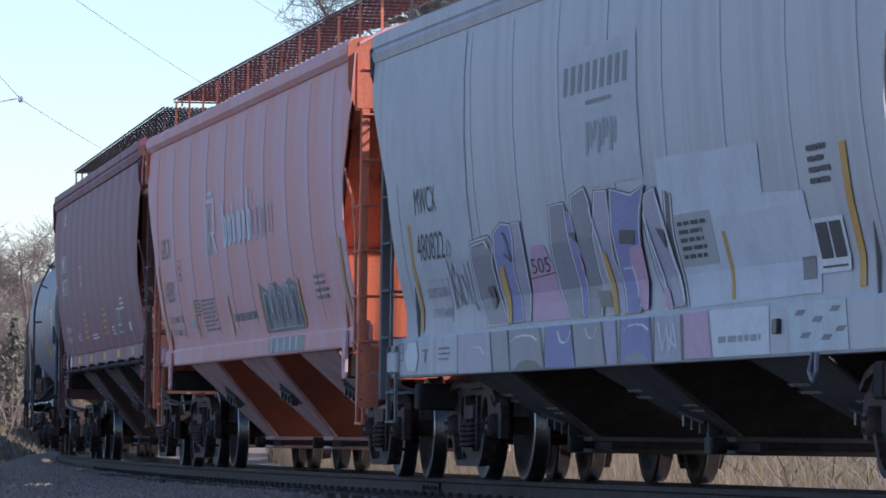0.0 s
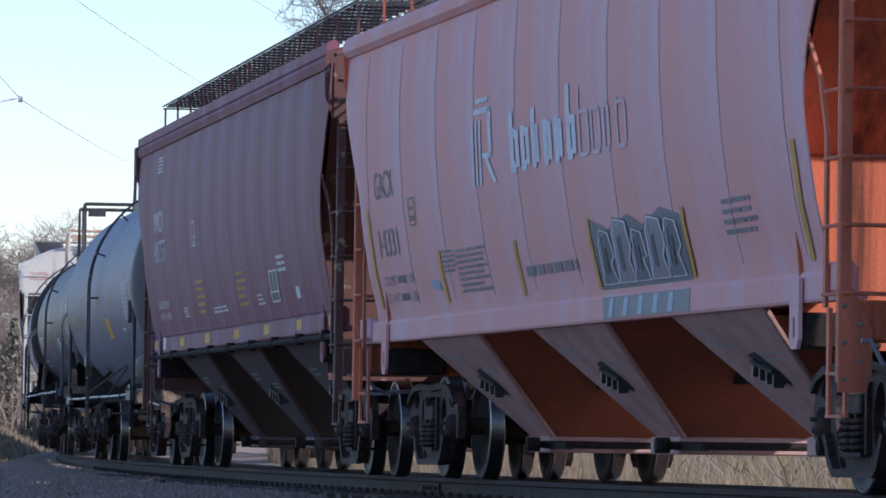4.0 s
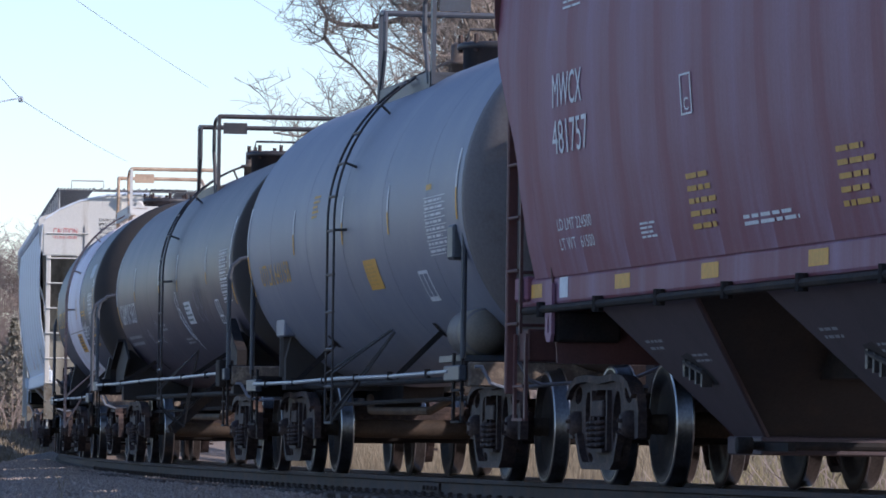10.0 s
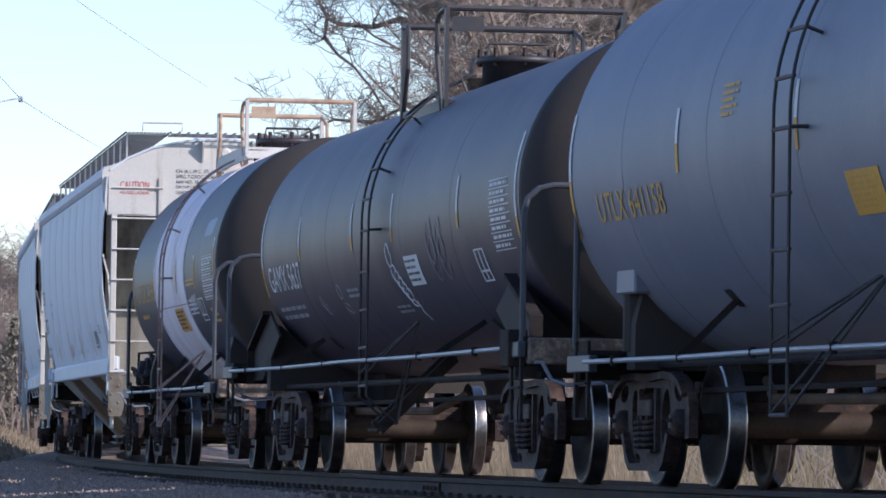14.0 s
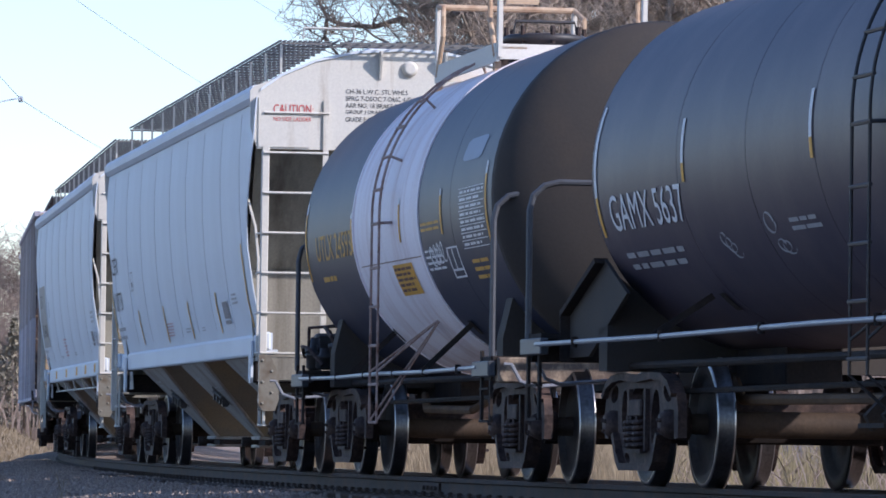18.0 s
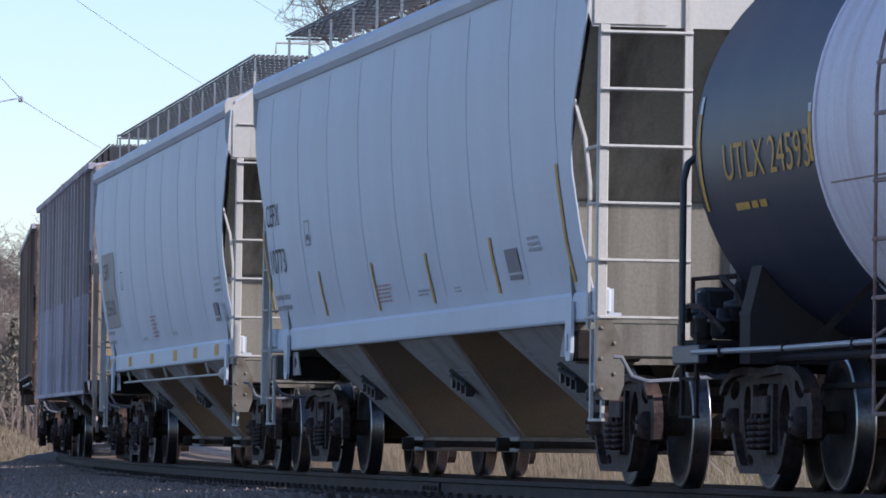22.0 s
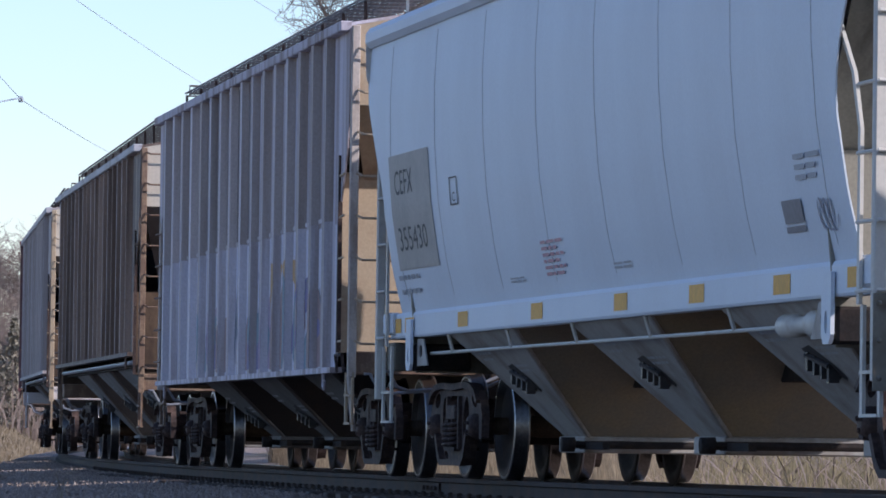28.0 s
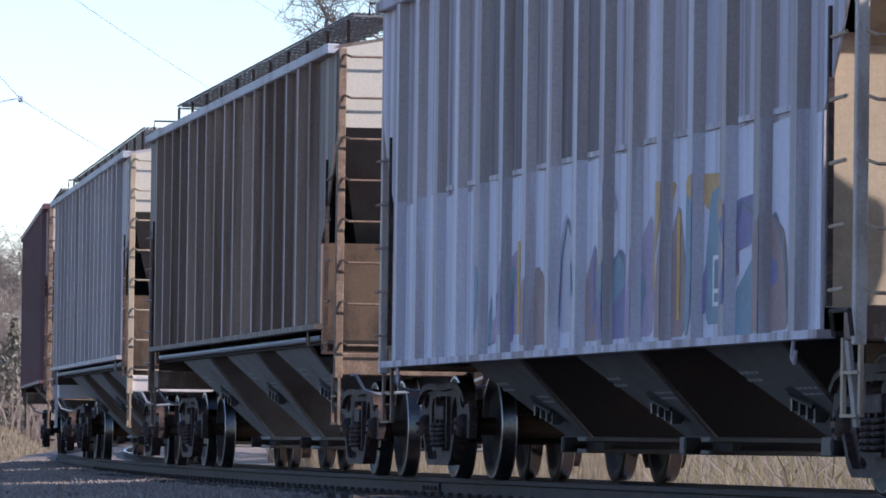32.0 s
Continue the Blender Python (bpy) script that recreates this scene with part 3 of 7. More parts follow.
# ------------------------------------------------------------------ curved-side covered hoppers
RIVET = mesh_of("rivet", lathe(B(), [(0.0, 0.017), (0.008, 0.015), (0.014, 0.008), (0.016, 0.001)], "x", 8), M_ENDSTAINSHADE)


def hopper(name, s, label, side, end, roof, slope, sill_z=(1.27, 1.50), panels=12, band=0.0, tc=7.4, bulge=0.004, lit_end=None,
           board=None, seams=True, wide_rim=False, bay=None, sheet_top=4.02, stain=None, xl=9.10, xr=9.10, sill_l=9.0, brackets=True, tcf=None, seam_paint=None, crown=0.0):
    car = railcar(name, s, label, "covered hopper")
    # lit_end: the leading end's own tone, with the sun on it put into colour
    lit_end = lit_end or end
    zs = [sill_z[1] - 0.01 + (sheet_top - sill_z[1] + 0.01) * k / 22 for k in range(23)]

    def edge(z, x=9.10):
        u = max(0.0, min(1.0, (3.75 - z) / 1.3))
        return x + 0.05 - 0.75 * (u * u * (3 - 2 * u))

    # side sheets, each a panel of its own on the near side
    inner, inner_r = xl - 1.2, xr - 1.2
    pw = (inner + inner_r) / (panels - 2)
    rng = random.Random(int(s * 10) + 7)

    def sheet(x_of, cols, sign):
        bm = B()
        rows = []
        for c in range(cols + 1):
            u = c / cols
            rows.append([Vector((x_of(u, z), sign * (hopper_w(z) + bulge * (abs(math.sin(math.pi * u)) - 1) * min(1, (z - zs[0]) * 2.5, (zs[-1] - z) * 2.5) - 0.002), z)) for z in zs])
        back = [[p - Vector((0, sign * 0.012, 0)) for p in r] for r in rows]
        grid = [[bm.verts.new(p) for p in r] for r in rows]
        for a, b in zip(grid, grid[1:]):
            for k in range(len(zs) - 1):
                bm.faces.new((a[k], a[k + 1], b[k + 1], b[k])).smooth = True
        for fr, bk in ((rows[0], back[0]), (rows[-1], back[-1])):
            fv, bv = [bm.verts.new(p) for p in fr], [bm.verts.new(p) for p in bk]
            for k in range(len(zs) - 1):
                bm.faces.new((fv[k], fv[k + 1], bv[k + 1], bv[k]))
        return bm

    mid = mesh_of("side_sheet", sheet(lambda u, z: pw * (u - 0.5) * 0.9996, 6, -1), side)
    for k in range(panels - 2):
        ob = part("side_sheet", mid, None, car)
        ob.location = (-inner + pw * (k + 0.5), 0, 0)
    part("side_sheet", sheet(lambda u, z: inner_r + 0.004 + u * (edge(z, xr) - inner_r), 4, -1), side, car)
    part("side_sheet", sheet(lambda u, z: -edge(z, xl) + u * (edge(z, xl) - inner - 0.004), 4, -1), side, car)
    if seams:
        seam = mesh_of("weld_seam", tube(B(), [(0, -hopper_w(z) + 0.001, z) for z in zs[1:-1]], 0.003, 5), seam_paint or M_SEAM)
        for k in range(panels - 1):
            ob = part("weld_seam", seam, None, car)
            ob.location = (-inner + pw * k, 0, 0)
    # far side, one plain sheet
    bm = B()
    loft(bm, [[Vector((x, hopper_w(z), z)) for z in zs] for x in (-8.6, 8.6)], close=False)
    part("far_side", bm, side, car)
    # eave rail and side sill
    bm = B()
    z0 = sheet_top - 0.03
    if wide_rim:
        prof = [(1.57, z0 - 0.02), (1.62, z0 - 0.02), (1.64, z0 + 0.06), (1.62, z0 + 0.10), (1.635, z0 + 0.12), (1.63, z0 + 0.22), (1.56, z0 + 0.26), (1.50, z0 + 0.22)]
    else:
        prof = [(1.56, z0 - 0.03), (1.62, z0 - 0.03), (1.66, z0 + 0.02), (1.66, z0 + 0.10), (1.62, z0 + 0.16), (1.55, z0 + 0.17), (1.50, z0 + 0.14)]
    loft(bm, [[(x, -a, b) for a, b in prof] for x in (-xl + 0.02, xr - 0.02)])
    part("eave_rail", bm, roof, car)
    bm = B()
    loft(bm, [[(x, a, b) for a, b in prof] for x in (-xl + 0.02, xr - 0.02)])
    part("eave_rail", bm, roof, car)
    a, b = sill_z
    prof = [(1.30, a), (1.415, a), (1.425, a + 0.02), (1.425, b - 0.03), (1.41, b), (1.36, b), (1.36, a + 0.05), (1.30, a + 0.05)]
    bm = B()
    loft(bm, [[(x, -p, q) for p, q in prof] for x in (-sill_l, xr - 0.1)])
    part("side_sill", bm, side, car)
    bm = B()
    loft(bm, [[(x, p, q) for p, q in prof] for x in (-sill_l, xr - 0.1)])
    part("side_sill", bm, side, car)
    # arched roof with hatch curb and hatches
    arch = [(1.54, z0 + 0.13), (1.30, z0 + 0.26 + crown * 0.4), (0.95, z0 + 0.38 + crown * 0.75), (0.5, z0 + 0.46 + crown * 0.95), (0, z0 + 0.49 + crown)]
    arch = [(-p, q) for p, q in arch] + [(p, q) for p, q in arch[-2::-1]]
    bm = B()
    loft(bm, [[(x, p, q) for p, q in arch] + [(x, p, q - 0.03) for p, q in arch[::-1]] for x in (-xl - 0.02, xr + 0.02)])
    part("roof", bm, roof, car)
    for k in range(5):
        x = -6.6 + 3.3 * k
        bm = B()
        box(bm, x - 1.3, x + 1.3, -0.30, 0.30, z0 + 0.44 + crown, z0 + (0.60 if crown == 0 else 0.55) + crown)
        part("hatch_cover", bevelled(bm, 0.03), roof, car)
    zb = z0 + 0.66
    bmat = board or M_BLACK
    for sg in (-1, 1):
        grating(car, -xl + 0.1, xr - 0.1, 0.72 if sg > 0 else -1.32, 1.32 if sg > 0 else -0.72, zb, bmat)
        for k in range(13):
            x = -xl + 0.2 + (xl + xr - 0.4) * k / 12
            part("board_bracket", box(B(), x - 0.012, x + 0.012, sg * 1.30 - 0.012, sg * 1.30 + 0.012, z0 + 0.22, zb - 0.045), end, car)
    for xe in (-xl + 0.15, xr - 0.15):
        grating(car, xe - 0.3, xe + 0.3, -0.71, 0.71, zb, bmat, step=0.3)
        pts = [(xe + (0.25 if xe > 0 else -0.25), -1.1, zb), (xe + (0.25 if xe > 0 else -0.25), -1.1, zb + 0.12), (xe + (0.25 if xe > 0 else -0.25), -0.55, zb + 0.12), (xe + (0.25 if xe > 0 else -0.25), -0.55, zb)]
        part("handhold", tube(B(), pts, 0.014, 6), end, car)
    # ends: arched bulkhead, slope sheet, corner posts, ladders, lower plate
    for d in (-1, 1):
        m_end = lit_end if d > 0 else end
        xe = xr if d > 0 else -xl
        top = [(p, q - 0.032) for p, q in arch]
        bm = B()
        plate(bm, [(-1.57, 3.47), (-1.645, 3.7), (-1.655, z0 + 0.10), (-1.60, z0 + 0.155)] + top[1:-1] + [(1.60, z0 + 0.155), (1.655, z0 + 0.10), (1.645, 3.7), (1.57, 3.47)], "x", xe - 0.012 * d, xe)
        part("end_bulkhead", bm, m_end, car)
        bm = B()
        loft(bm, [[(xe - 0.02 * d, -1.58, 3.49), (xe - 0.02 * d, 1.58, 3.49)], [(xe - 1.37 * d, -1.50, 2.22), (xe - 1.37 * d, 1.50, 2.22)], [(5.58 * d, -0.5, 0.38), (5.58 * d, 0.5, 0.38)]], close=False)
        part("slope_sheet", bm, stain or m_end, car)
        bm = B()
        plate(bm, [(-1.39, 0.95), (-1.43, 1.5), (-1.50, 2.21), (1.50, 2.21), (1.43, 1.5), (1.39, 0.95)], "x", xe - 1.38 * d, xe - 1.35 * d)
        part("shear_plate", bm, stain or m_end, car)
        bm = box(B(), min(xe - 0.4 * d, xe), max(xe - 0.4 * d, xe), -1.42, 1.42, 0.98, 1.24)
        part("end_sill", bevelled(bm, 0.015), stain or m_end, car)
        for y in (-1.46, 1.46):
            bm = box(box(B(), xe - 0.012, xe + 0.012, y - 0.055, y + 0.025, 0.72, 4.0), xe - 0.07, xe - 0.013, y - 0.055, y - 0.035, 0.72, 4.0) if y < 0 else box(B(), xe - 0.05, xe + 0.05, y - 0.055, y + 0.055, 0.72, 4.0)
            post = part("corner_post", bevelled(bm, 0.008), m_end, car)
            bm = plate(B(), [(y - 0.06, 0.66), (y + 0.12, 0.66), (y + 0.16, 0.78), (y + 0.16, 1.05), (y + 0.06, 1.26), (y - 0.06, 1.26)], "x", xe + 0.016 * d, xe + 0.028 * d)
            if d > 0 and stain:
                foot = part("post_foot", bm, M_FOOT if stain is M_ENDSTAINSHADE else m_end, post)
                for k in range(5):
                    part("rivet", RIVET, None, foot).location = (xe + 0.028, y - 0.02 + 0.1 * (k % 2), 0.74 + 0.115 * k)
        bm = plate(B(), [(-1.56, 3.49), (-1.0, 3.49), (-1.0, 4.02), (-1.56, 4.02)], "x", xe + 0.004 * d, xe + 0.016 * d)
        part("corner_gusset", bm, m_end, car)
        bm = box(B(), xe - 0.025, xe + 0.025, -0.86, -0.80, 1.1, 4.0)
        part("ladder_stile", bm, m_end, car)
        for k in range(7):
            z = 1.28 + 0.43 * k
            part("rung", tube(B(), [(xe + 0.03 * d, -1.50, z), (xe + 0.03 * d, -0.80, z)], 0.014, 6), m_end, car)
        xs = xe - 0.42 * d
        pts = [(xs + 0.10 * d - 0.22 * d, -1.60, 2.95), (xs - 0.06 * d, -1.52, 2.65), (xs, -1.49, 2.3), (xs, -1.49, 1.2)]
        bm = B()
        loft(bm, [[(p[0] - 0.03, p[1] - 0.012, p[2]), (p[0] + 0.03, p[1] - 0.012, p[2]), (p[0] + 0.03, p[1] + 0.012, p[2]), (p[0] - 0.03, p[1] + 0.012, p[2])] for p in pts])
        lad = part("side_ladder", bm, m_end, car)
        for k in range(4):
            z = 1.28 + 0.43 * k
            part("rung", tube(B(), [(xs, -1.51, z), (xe, -1.51, z)], 0.013, 6), m_end, lad)
        step_iron(car, xe - 0.26 * d, m_end)
        part("ladder_pocket", bevelled(box(B(), min(xe - 0.08 * d, xe - 0.52 * d), max(xe - 0.08 * d, xe - 0.52 * d), -1.47, -1.38, sill_z[0] + 0.04, sill_z[0] + 0.24), 0.02), side, car)
        # jacking bracket hanging from the sill
        xb = xe - 1.35 * d
        if brackets:
            zs_ = sill_z[0]
            bm = pierced([(xb - 0.12, zs_ + 0.16), (xb + 0.12, zs_ + 0.16), (xb + 0.12, zs_ - 0.24), (xb + 0.07, zs_ - 0.30), (xb - 0.07, zs_ - 0.30), (xb - 0.12, zs_ - 0.24)], [oval(xb, zs_ - 0.16, 0.035, 0.075)], -1.462, -1.435)
            jack = part("jack_bracket", bm, side, car)
            if stain is M_ENDSTAINSHADE:
                bm = pierced([(xb - 0.13 * d, zs_ - 0.02), (xb - 0.13 * d, zs_ - 0.26), (xb - 0.62 * d, zs_ - 0.26), (xb - 0.42 * d, zs_ - 0.02)], [oval(xb - 0.30 * d, zs_ - 0.13, 0.08, 0.06)], -1.40, -1.385)
                part("jack_gusset", bm, bay or side, jack)
        bm = box(B(), xb - 0.12, xb + 0.12, -1.42, -0.9, sill_z[0] - 0.30, sill_z[0] - 0.06)
        part("bolster_web", bevelled(bm, 0.02), M_UNDER, car)
        coupler(car, xe + 0.05 * d, d)
        truck(car, (tcf or tc) if d > 0 else -tc)
    part("brake_valve", bevelled(box(box(B(), -8.4, -8.1, -0.9, -0.5, 1.3, 1.75), -8.55, -8.2, -0.75, -0.55, 1.55, 1.9), 0.03), M_BLACK, car)
    hoppers(car, sill_z[0], side, slope, bay)
    part("centre_sill", bevelled(box(B(), -8.6, 8.6, -0.24, 0.24, 0.80, 1.12), 0.01), M_UNDER, car)
    return car


def hoppers(car, top, side, slope, bay=None, centres=(-5.0, 0.05, 5.1), outlet=M_UNDER, wt=1.38):
    """Three discharge bays: sloping sides, cross sheets that meet in ridges, and outlet gates."""
    zb, wb, hb = 0.38, 0.50, 0.48
    zt = top + 0.03
    run = 0.97 / 0.89
    dz = min(0.0, zt - 1.30)
    for c in centres:
        ht = hb + (zt - zb) * run
        for sg in (-1, 1):
            bm = B()
            loft(bm, [[(c - ht, sg * wt, zt), (c + ht, sg * wt, zt)], [(c - hb, sg * wb, zb), (c + hb, sg * wb, zb)]], close=False)
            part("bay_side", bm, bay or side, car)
            bm = tube(B(), [(c + ht, sg * (wt + 0.005), zt), (c + hb, sg * (wb + 0.005), zb)], 0.022, 6)
            part("bay_rib", bm, bay or side, car)
        bay_w = lambda z: wb + (wt - wb) * (z - zb) / (zt - zb)
        tone = M_PRINTGREY if (bay or side) in (M_WHITEBAY, M_PINKBAY) else M_LETTERGREYW
        decal(car, "small_print", bars(c - 0.95, c - 0.35, 1.02 + dz, 1.12 + dz, 2, 0.4, 4, int(c * 7) + 90), tone, bay_w, 0.006)
        decal(car, "small_print", bars(c + 0.15, c + 0.75, 0.92 + dz, 1.0 + dz, 2, 0.4, 4, int(c * 7) + 120), tone, bay_w, 0.006)
        for sg in (-1, 1):
            ridge = 2.05 if abs(c) < 1 or sg * c < 0 else 1.2
            xr = c + sg * (hb + (ridge - zb) * run)
            wr = wb + (wt - wb) * min(1.0, (ridge - zb) / (zt - zb))
            zk = min(zt, ridge)
            xk = c + sg * (hb + (zk - zb) * run)
            wk = wb + (wt - wb) * (zk - zb) / (zt - zb)
            bm = B()
            loft(bm, [[(xr, -wr, ridge), (xr, wr, ridge)], [(xk, -wk, zk), (xk, wk, zk)], [(c + sg * hb, -wb, zb), (c + sg * hb, wb, zb)]], close=False)
            part("cross_sheet", bm, slope, car)
        bm = box(B(), c - hb - 0.03, c + hb + 0.03, -wb - 0.06, wb + 0.06, zb - 0.13, zb + 0.01)
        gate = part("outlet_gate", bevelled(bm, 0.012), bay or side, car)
        part("gate_rail", box(B(), c + hb + 0.05, c + hb + 0.95, -wb - 0.10, -wb - 0.04, zb - 0.10, zb - 0.04), outlet, gate)
        part("gate_shaft", tube(B(), [(c + hb + 0.25, -wb - 0.22, zb - 0.06), (c + hb + 0.25, wb, zb - 0.06)], 0.032, 8), outlet, gate)
        part("capstan", lathe(B(), [(-0.06, 0.03), (-0.06, 0.065), (0.05, 0.065), (0.05, 0.03)], "y", 10, (c + hb + 0.25, -wb - 0.24, zb - 0.06)), outlet, gate)
        # a cast vibrator bracket with its bolts, and the grime that runs from it
        def on_bay(x, z, out):
            return (x, -(wb + (wt - wb) * (z - zb) / (zt - zb)) - out, z)
        bm = B()
        for e in (0.0, 0.075):
            tube(bm, [on_bay(c - 0.16, 0.86 + e + dz, 0.03), on_bay(c + 0.16, 0.78 + e + dz, 0.03)], 0.02, 6)
        for k in range(4):
            u = k / 3
            p = Vector(on_bay(c - 0.14 + 0.28 * u, 0.895 - 0.08 * u + dz, 0.03))
            box(bm, p.x - 0.028, p.x + 0.028, p.y - 0.04, p.y + 0.035, p.z - 0.07, p.z + 0.06)
        decal(car, "grime", [[(c + p, q + dz) for p, q in ((-0.22, 0.98), (0.05, 1.0), (0.26, 0.86), (0.30, 0.78), (0.22, 0.76), (0.12, 0.8), (-0.02, 0.77), (-0.18, 0.84))]], M_DARKSHEET, bay_w, 0.004, "dark grease stain")
        part("vibrator_bracket", bm, M_BLACK, car)


def ribbed_hopper(name, s, label, side, end, slope, bottom, ribs, lit_end=None, tc=7.55, top=4.27, half=8.15, roof_z=4.55, deep=0.06, rib_w=0.17, post=None, reach=0.55, rail_mat=None, bulk=None, flange=None, low_flange=None):
    """A straight-sided covered hopper with outside posts."""
    car = railcar(name, s, label, "covered hopper")
    # the sunlit leading end may carry that light in a separate colour
    lit_end = lit_end or end
    part("far_side", box(B(), -half, half, 1.52, 1.535, bottom, top), side, car)
    pitch = 2 * half / ribs
    rb = B()
    loft(rb, [[(-rib_w / 2 - 0.045, -1.534, z), (-rib_w / 2, -1.54 - deep, z), (rib_w / 2, -1.54 - deep, z), (rib_w / 2 + 0.045, -1.534, z)] for z in (bottom + 0.02, bottom + 0.10, 2.45, 2.48, top - 0.22, top - 0.03)])
    bmesh.ops.recalc_face_normals(rb, faces=rb.faces)
    # Only flanks facing +x get the darker flank tone: shade kept as colour.
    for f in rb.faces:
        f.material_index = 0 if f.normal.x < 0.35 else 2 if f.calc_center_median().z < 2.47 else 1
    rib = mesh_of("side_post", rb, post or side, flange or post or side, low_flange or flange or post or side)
    full = mesh_of("side_sheet", box(B(), -pitch / 2, pitch / 2, -1.535, -1.52, bottom, top), side)
    last = mesh_of("side_sheet", box(B(), -pitch / 4, pitch / 4, -1.535, -1.52, bottom, top), side)
    for k in range(ribs + 1):
        ob = part("side_sheet", last if k in (0, ribs) else full, None, car)
        ob.location.x = -half + pitch * k + (pitch / 4 if k == 0 else -pitch / 4 if k == ribs else 0)
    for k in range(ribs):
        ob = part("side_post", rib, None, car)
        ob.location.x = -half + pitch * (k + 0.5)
    # rails along top and bottom
    for sg in (-1, 1):
        part("top_rail", bevelled(box(B(), -half - reach + 0.1, half + reach - 0.1, sg * 1.57 - 0.06, sg * 1.57 + 0.06, top - 0.03, top + 0.07), 0.01), rail_mat or side, car)
        part("side_sill", box(B(), -half - 0.2, half + 0.2, sg * 1.56 - 0.06, sg * 1.56 + 0.06, bottom - 0.03, bottom + 0.025), side, car)
        sh = [(half, top), (half + reach - 0.02, top), (half + reach - 0.04, top - 0.75), (half + reach * 0.8, top - 1.15), (half + reach * 0.45, top - 1.5), (half + reach * 0.15, top - 1.75), (half, top - 1.85)]
        part("corner_sheet", plate(B(), sh, "y", sg * 1.53 - 0.008, sg * 1.53 + 0.008), side, car)
        part("corner_sheet", plate(B(), [(-a, b) for a, b in sh], "y", sg * 1.53 - 0.008, sg * 1.53 + 0.008), side, car)
    arch = [(-1.56, top + 0.05), (-0.9, top + 0.17), (-0.4, roof_z - 0.08), (0.4, roof_z - 0.08), (0.9, top + 0.17), (1.56, top + 0.05)]
    bm = B()
    loft(bm, [[(x, p, q) for p, q in arch] + [(x, p, q - 0.03) for p, q in arch[::-1]] for x in (-half - reach + 0.1, half + reach - 0.1)])
    part("roof", bm, side, car)
    high = top + 0.42 if bottom > 1.4 else roof_z + 0.08
    grating(car, -half - 0.1, half + 0.4, -1.30, -0.72, high, M_GRATE)
    for k in range(11):
        x = -half + 2 * half * k / 10
        part("board_bracket", box(B(), x - 0.015, x + 0.015, -1.31, -1.28, top + 0.08, high - 0.046), M_STEEL, car)
    for k in range(4):
        x = -5.7 + 3.8 * k
        part("hatch_cover", bevelled(box(B(), x - 1.2, x + 1.2, -0.3, 0.3, roof_z - 0.10, roof_z + 0.05), 0.02), side, car)
    for d in (-1, 1):
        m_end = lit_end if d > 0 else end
        xe = (half + reach) * d
        bm = B()
        plate(bm, [(-1.52, top - 0.75)] + [(p * 0.98, q - 0.032) for p, q in arch] + [(1.52, top - 0.75)], "x", xe - 0.012 * d, xe)
        part("end_bulkhead", bm, bulk or m_end, car)
        bm = B()
        loft(bm, [[(xe - 0.02 * d, -1.5, top - 0.74), (xe - 0.02 * d, 1.5, top - 0.74)], [(5.0 * d, -0.5, 0.38), (5.0 * d, 0.5, 0.38)]], close=False)
        part("slope_sheet", bm, M_TANEND if bottom < 1.2 else slope, car)
        for y in (-1.49, 1.49):
            part("corner_post", bevelled(box(B(), xe - 0.04, xe + 0.04, y - 0.04, y + 0.04, 0.95, top + 0.02), 0.008), M_POSTTAN if bottom < 1.2 else m_end, car)
        xp, zp = (xe - 0.80 * d, 2.95) if bottom < 1.2 else (7.6 * d, 2.3)
        bm = plate(B(), [(-1.51, 1.2), (-1.51, zp), (1.51, zp), (1.51, 1.2)], "x", min(xp, xp + 0.03 * d), max(xp, xp + 0.03 * d))
        part("shear_plate", bm, M_TANEND if bottom < 1.2 else M_ENDBROWN, car)
        part("end_sill", bevelled(box(B(), min(xe - 0.5 * d, xe), max(xe - 0.5 * d, xe), -1.46, 1.46, 0.98, 1.20), 0.012), end, car)
        for k in range(8):
            z = 1.30 + 0.40 * k
            pts = [(xe + 0.05 * d, -1.47, z), (xe + 0.13 * d, -1.42, z - 0.03), (xe + 0.13 * d, -0.95, z - 0.03), (xe + 0.05 * d, -0.9, z)]
            part("grab_iron", tube(B(), pts, 0.013, 6), m_end, car)
        for k in range(5):
            z = 1.30 + 0.40 * k
            part("grab_iron", tube(B(), [(xe - 0.52 * d, -1.55, z), (xe - 0.04 * d, -1.58, z)], 0.013, 6), m_end, car)
        part("ladder_stile", box(B(), xe - 0.57 * d - 0.02, xe - 0.57 * d + 0.02, -1.56, -1.52, 1.2, 3.1), M_STEEL, car)
        pts = [(xe - 0.2 * d, -1.2, roof_z + 0.08), (xe - 0.2 * d, -1.2, roof_z + 0.2), (xe - 0.2 * d, -0.7, roof_z + 0.2), (xe - 0.2 * d, -0.7, roof_z + 0.08)]
        part("handhold", tube(B(), pts, 0.013, 6), M_STEEL, car)
        step_iron(car, xe - 0.2 * d, m_end, -1.48, 1.0)
        part("tie_down", tube(B(), [(half * d * 0.93, -1.58, bottom - 0.02), (half * d * 0.93 - 0.05, -1.58, bottom - 0.14), (half * d * 0.93 + 0.02, -1.58, bottom - 0.18), (half * d * 0.93 + 0.06, -1.58, bottom - 0.10)], 0.016, 6), side, car)
        coupler(car, (half + reach + 0.2) * d, d)
        truck(car, tc * d)
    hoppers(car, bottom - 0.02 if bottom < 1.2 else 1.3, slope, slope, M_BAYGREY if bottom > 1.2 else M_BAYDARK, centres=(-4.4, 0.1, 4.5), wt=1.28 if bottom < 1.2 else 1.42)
    if bottom > 1.2:
        part("underside_plate", box(B(), -half, half, -1.45, 1.45, 1.30, 1.34), M_UNDER, car)
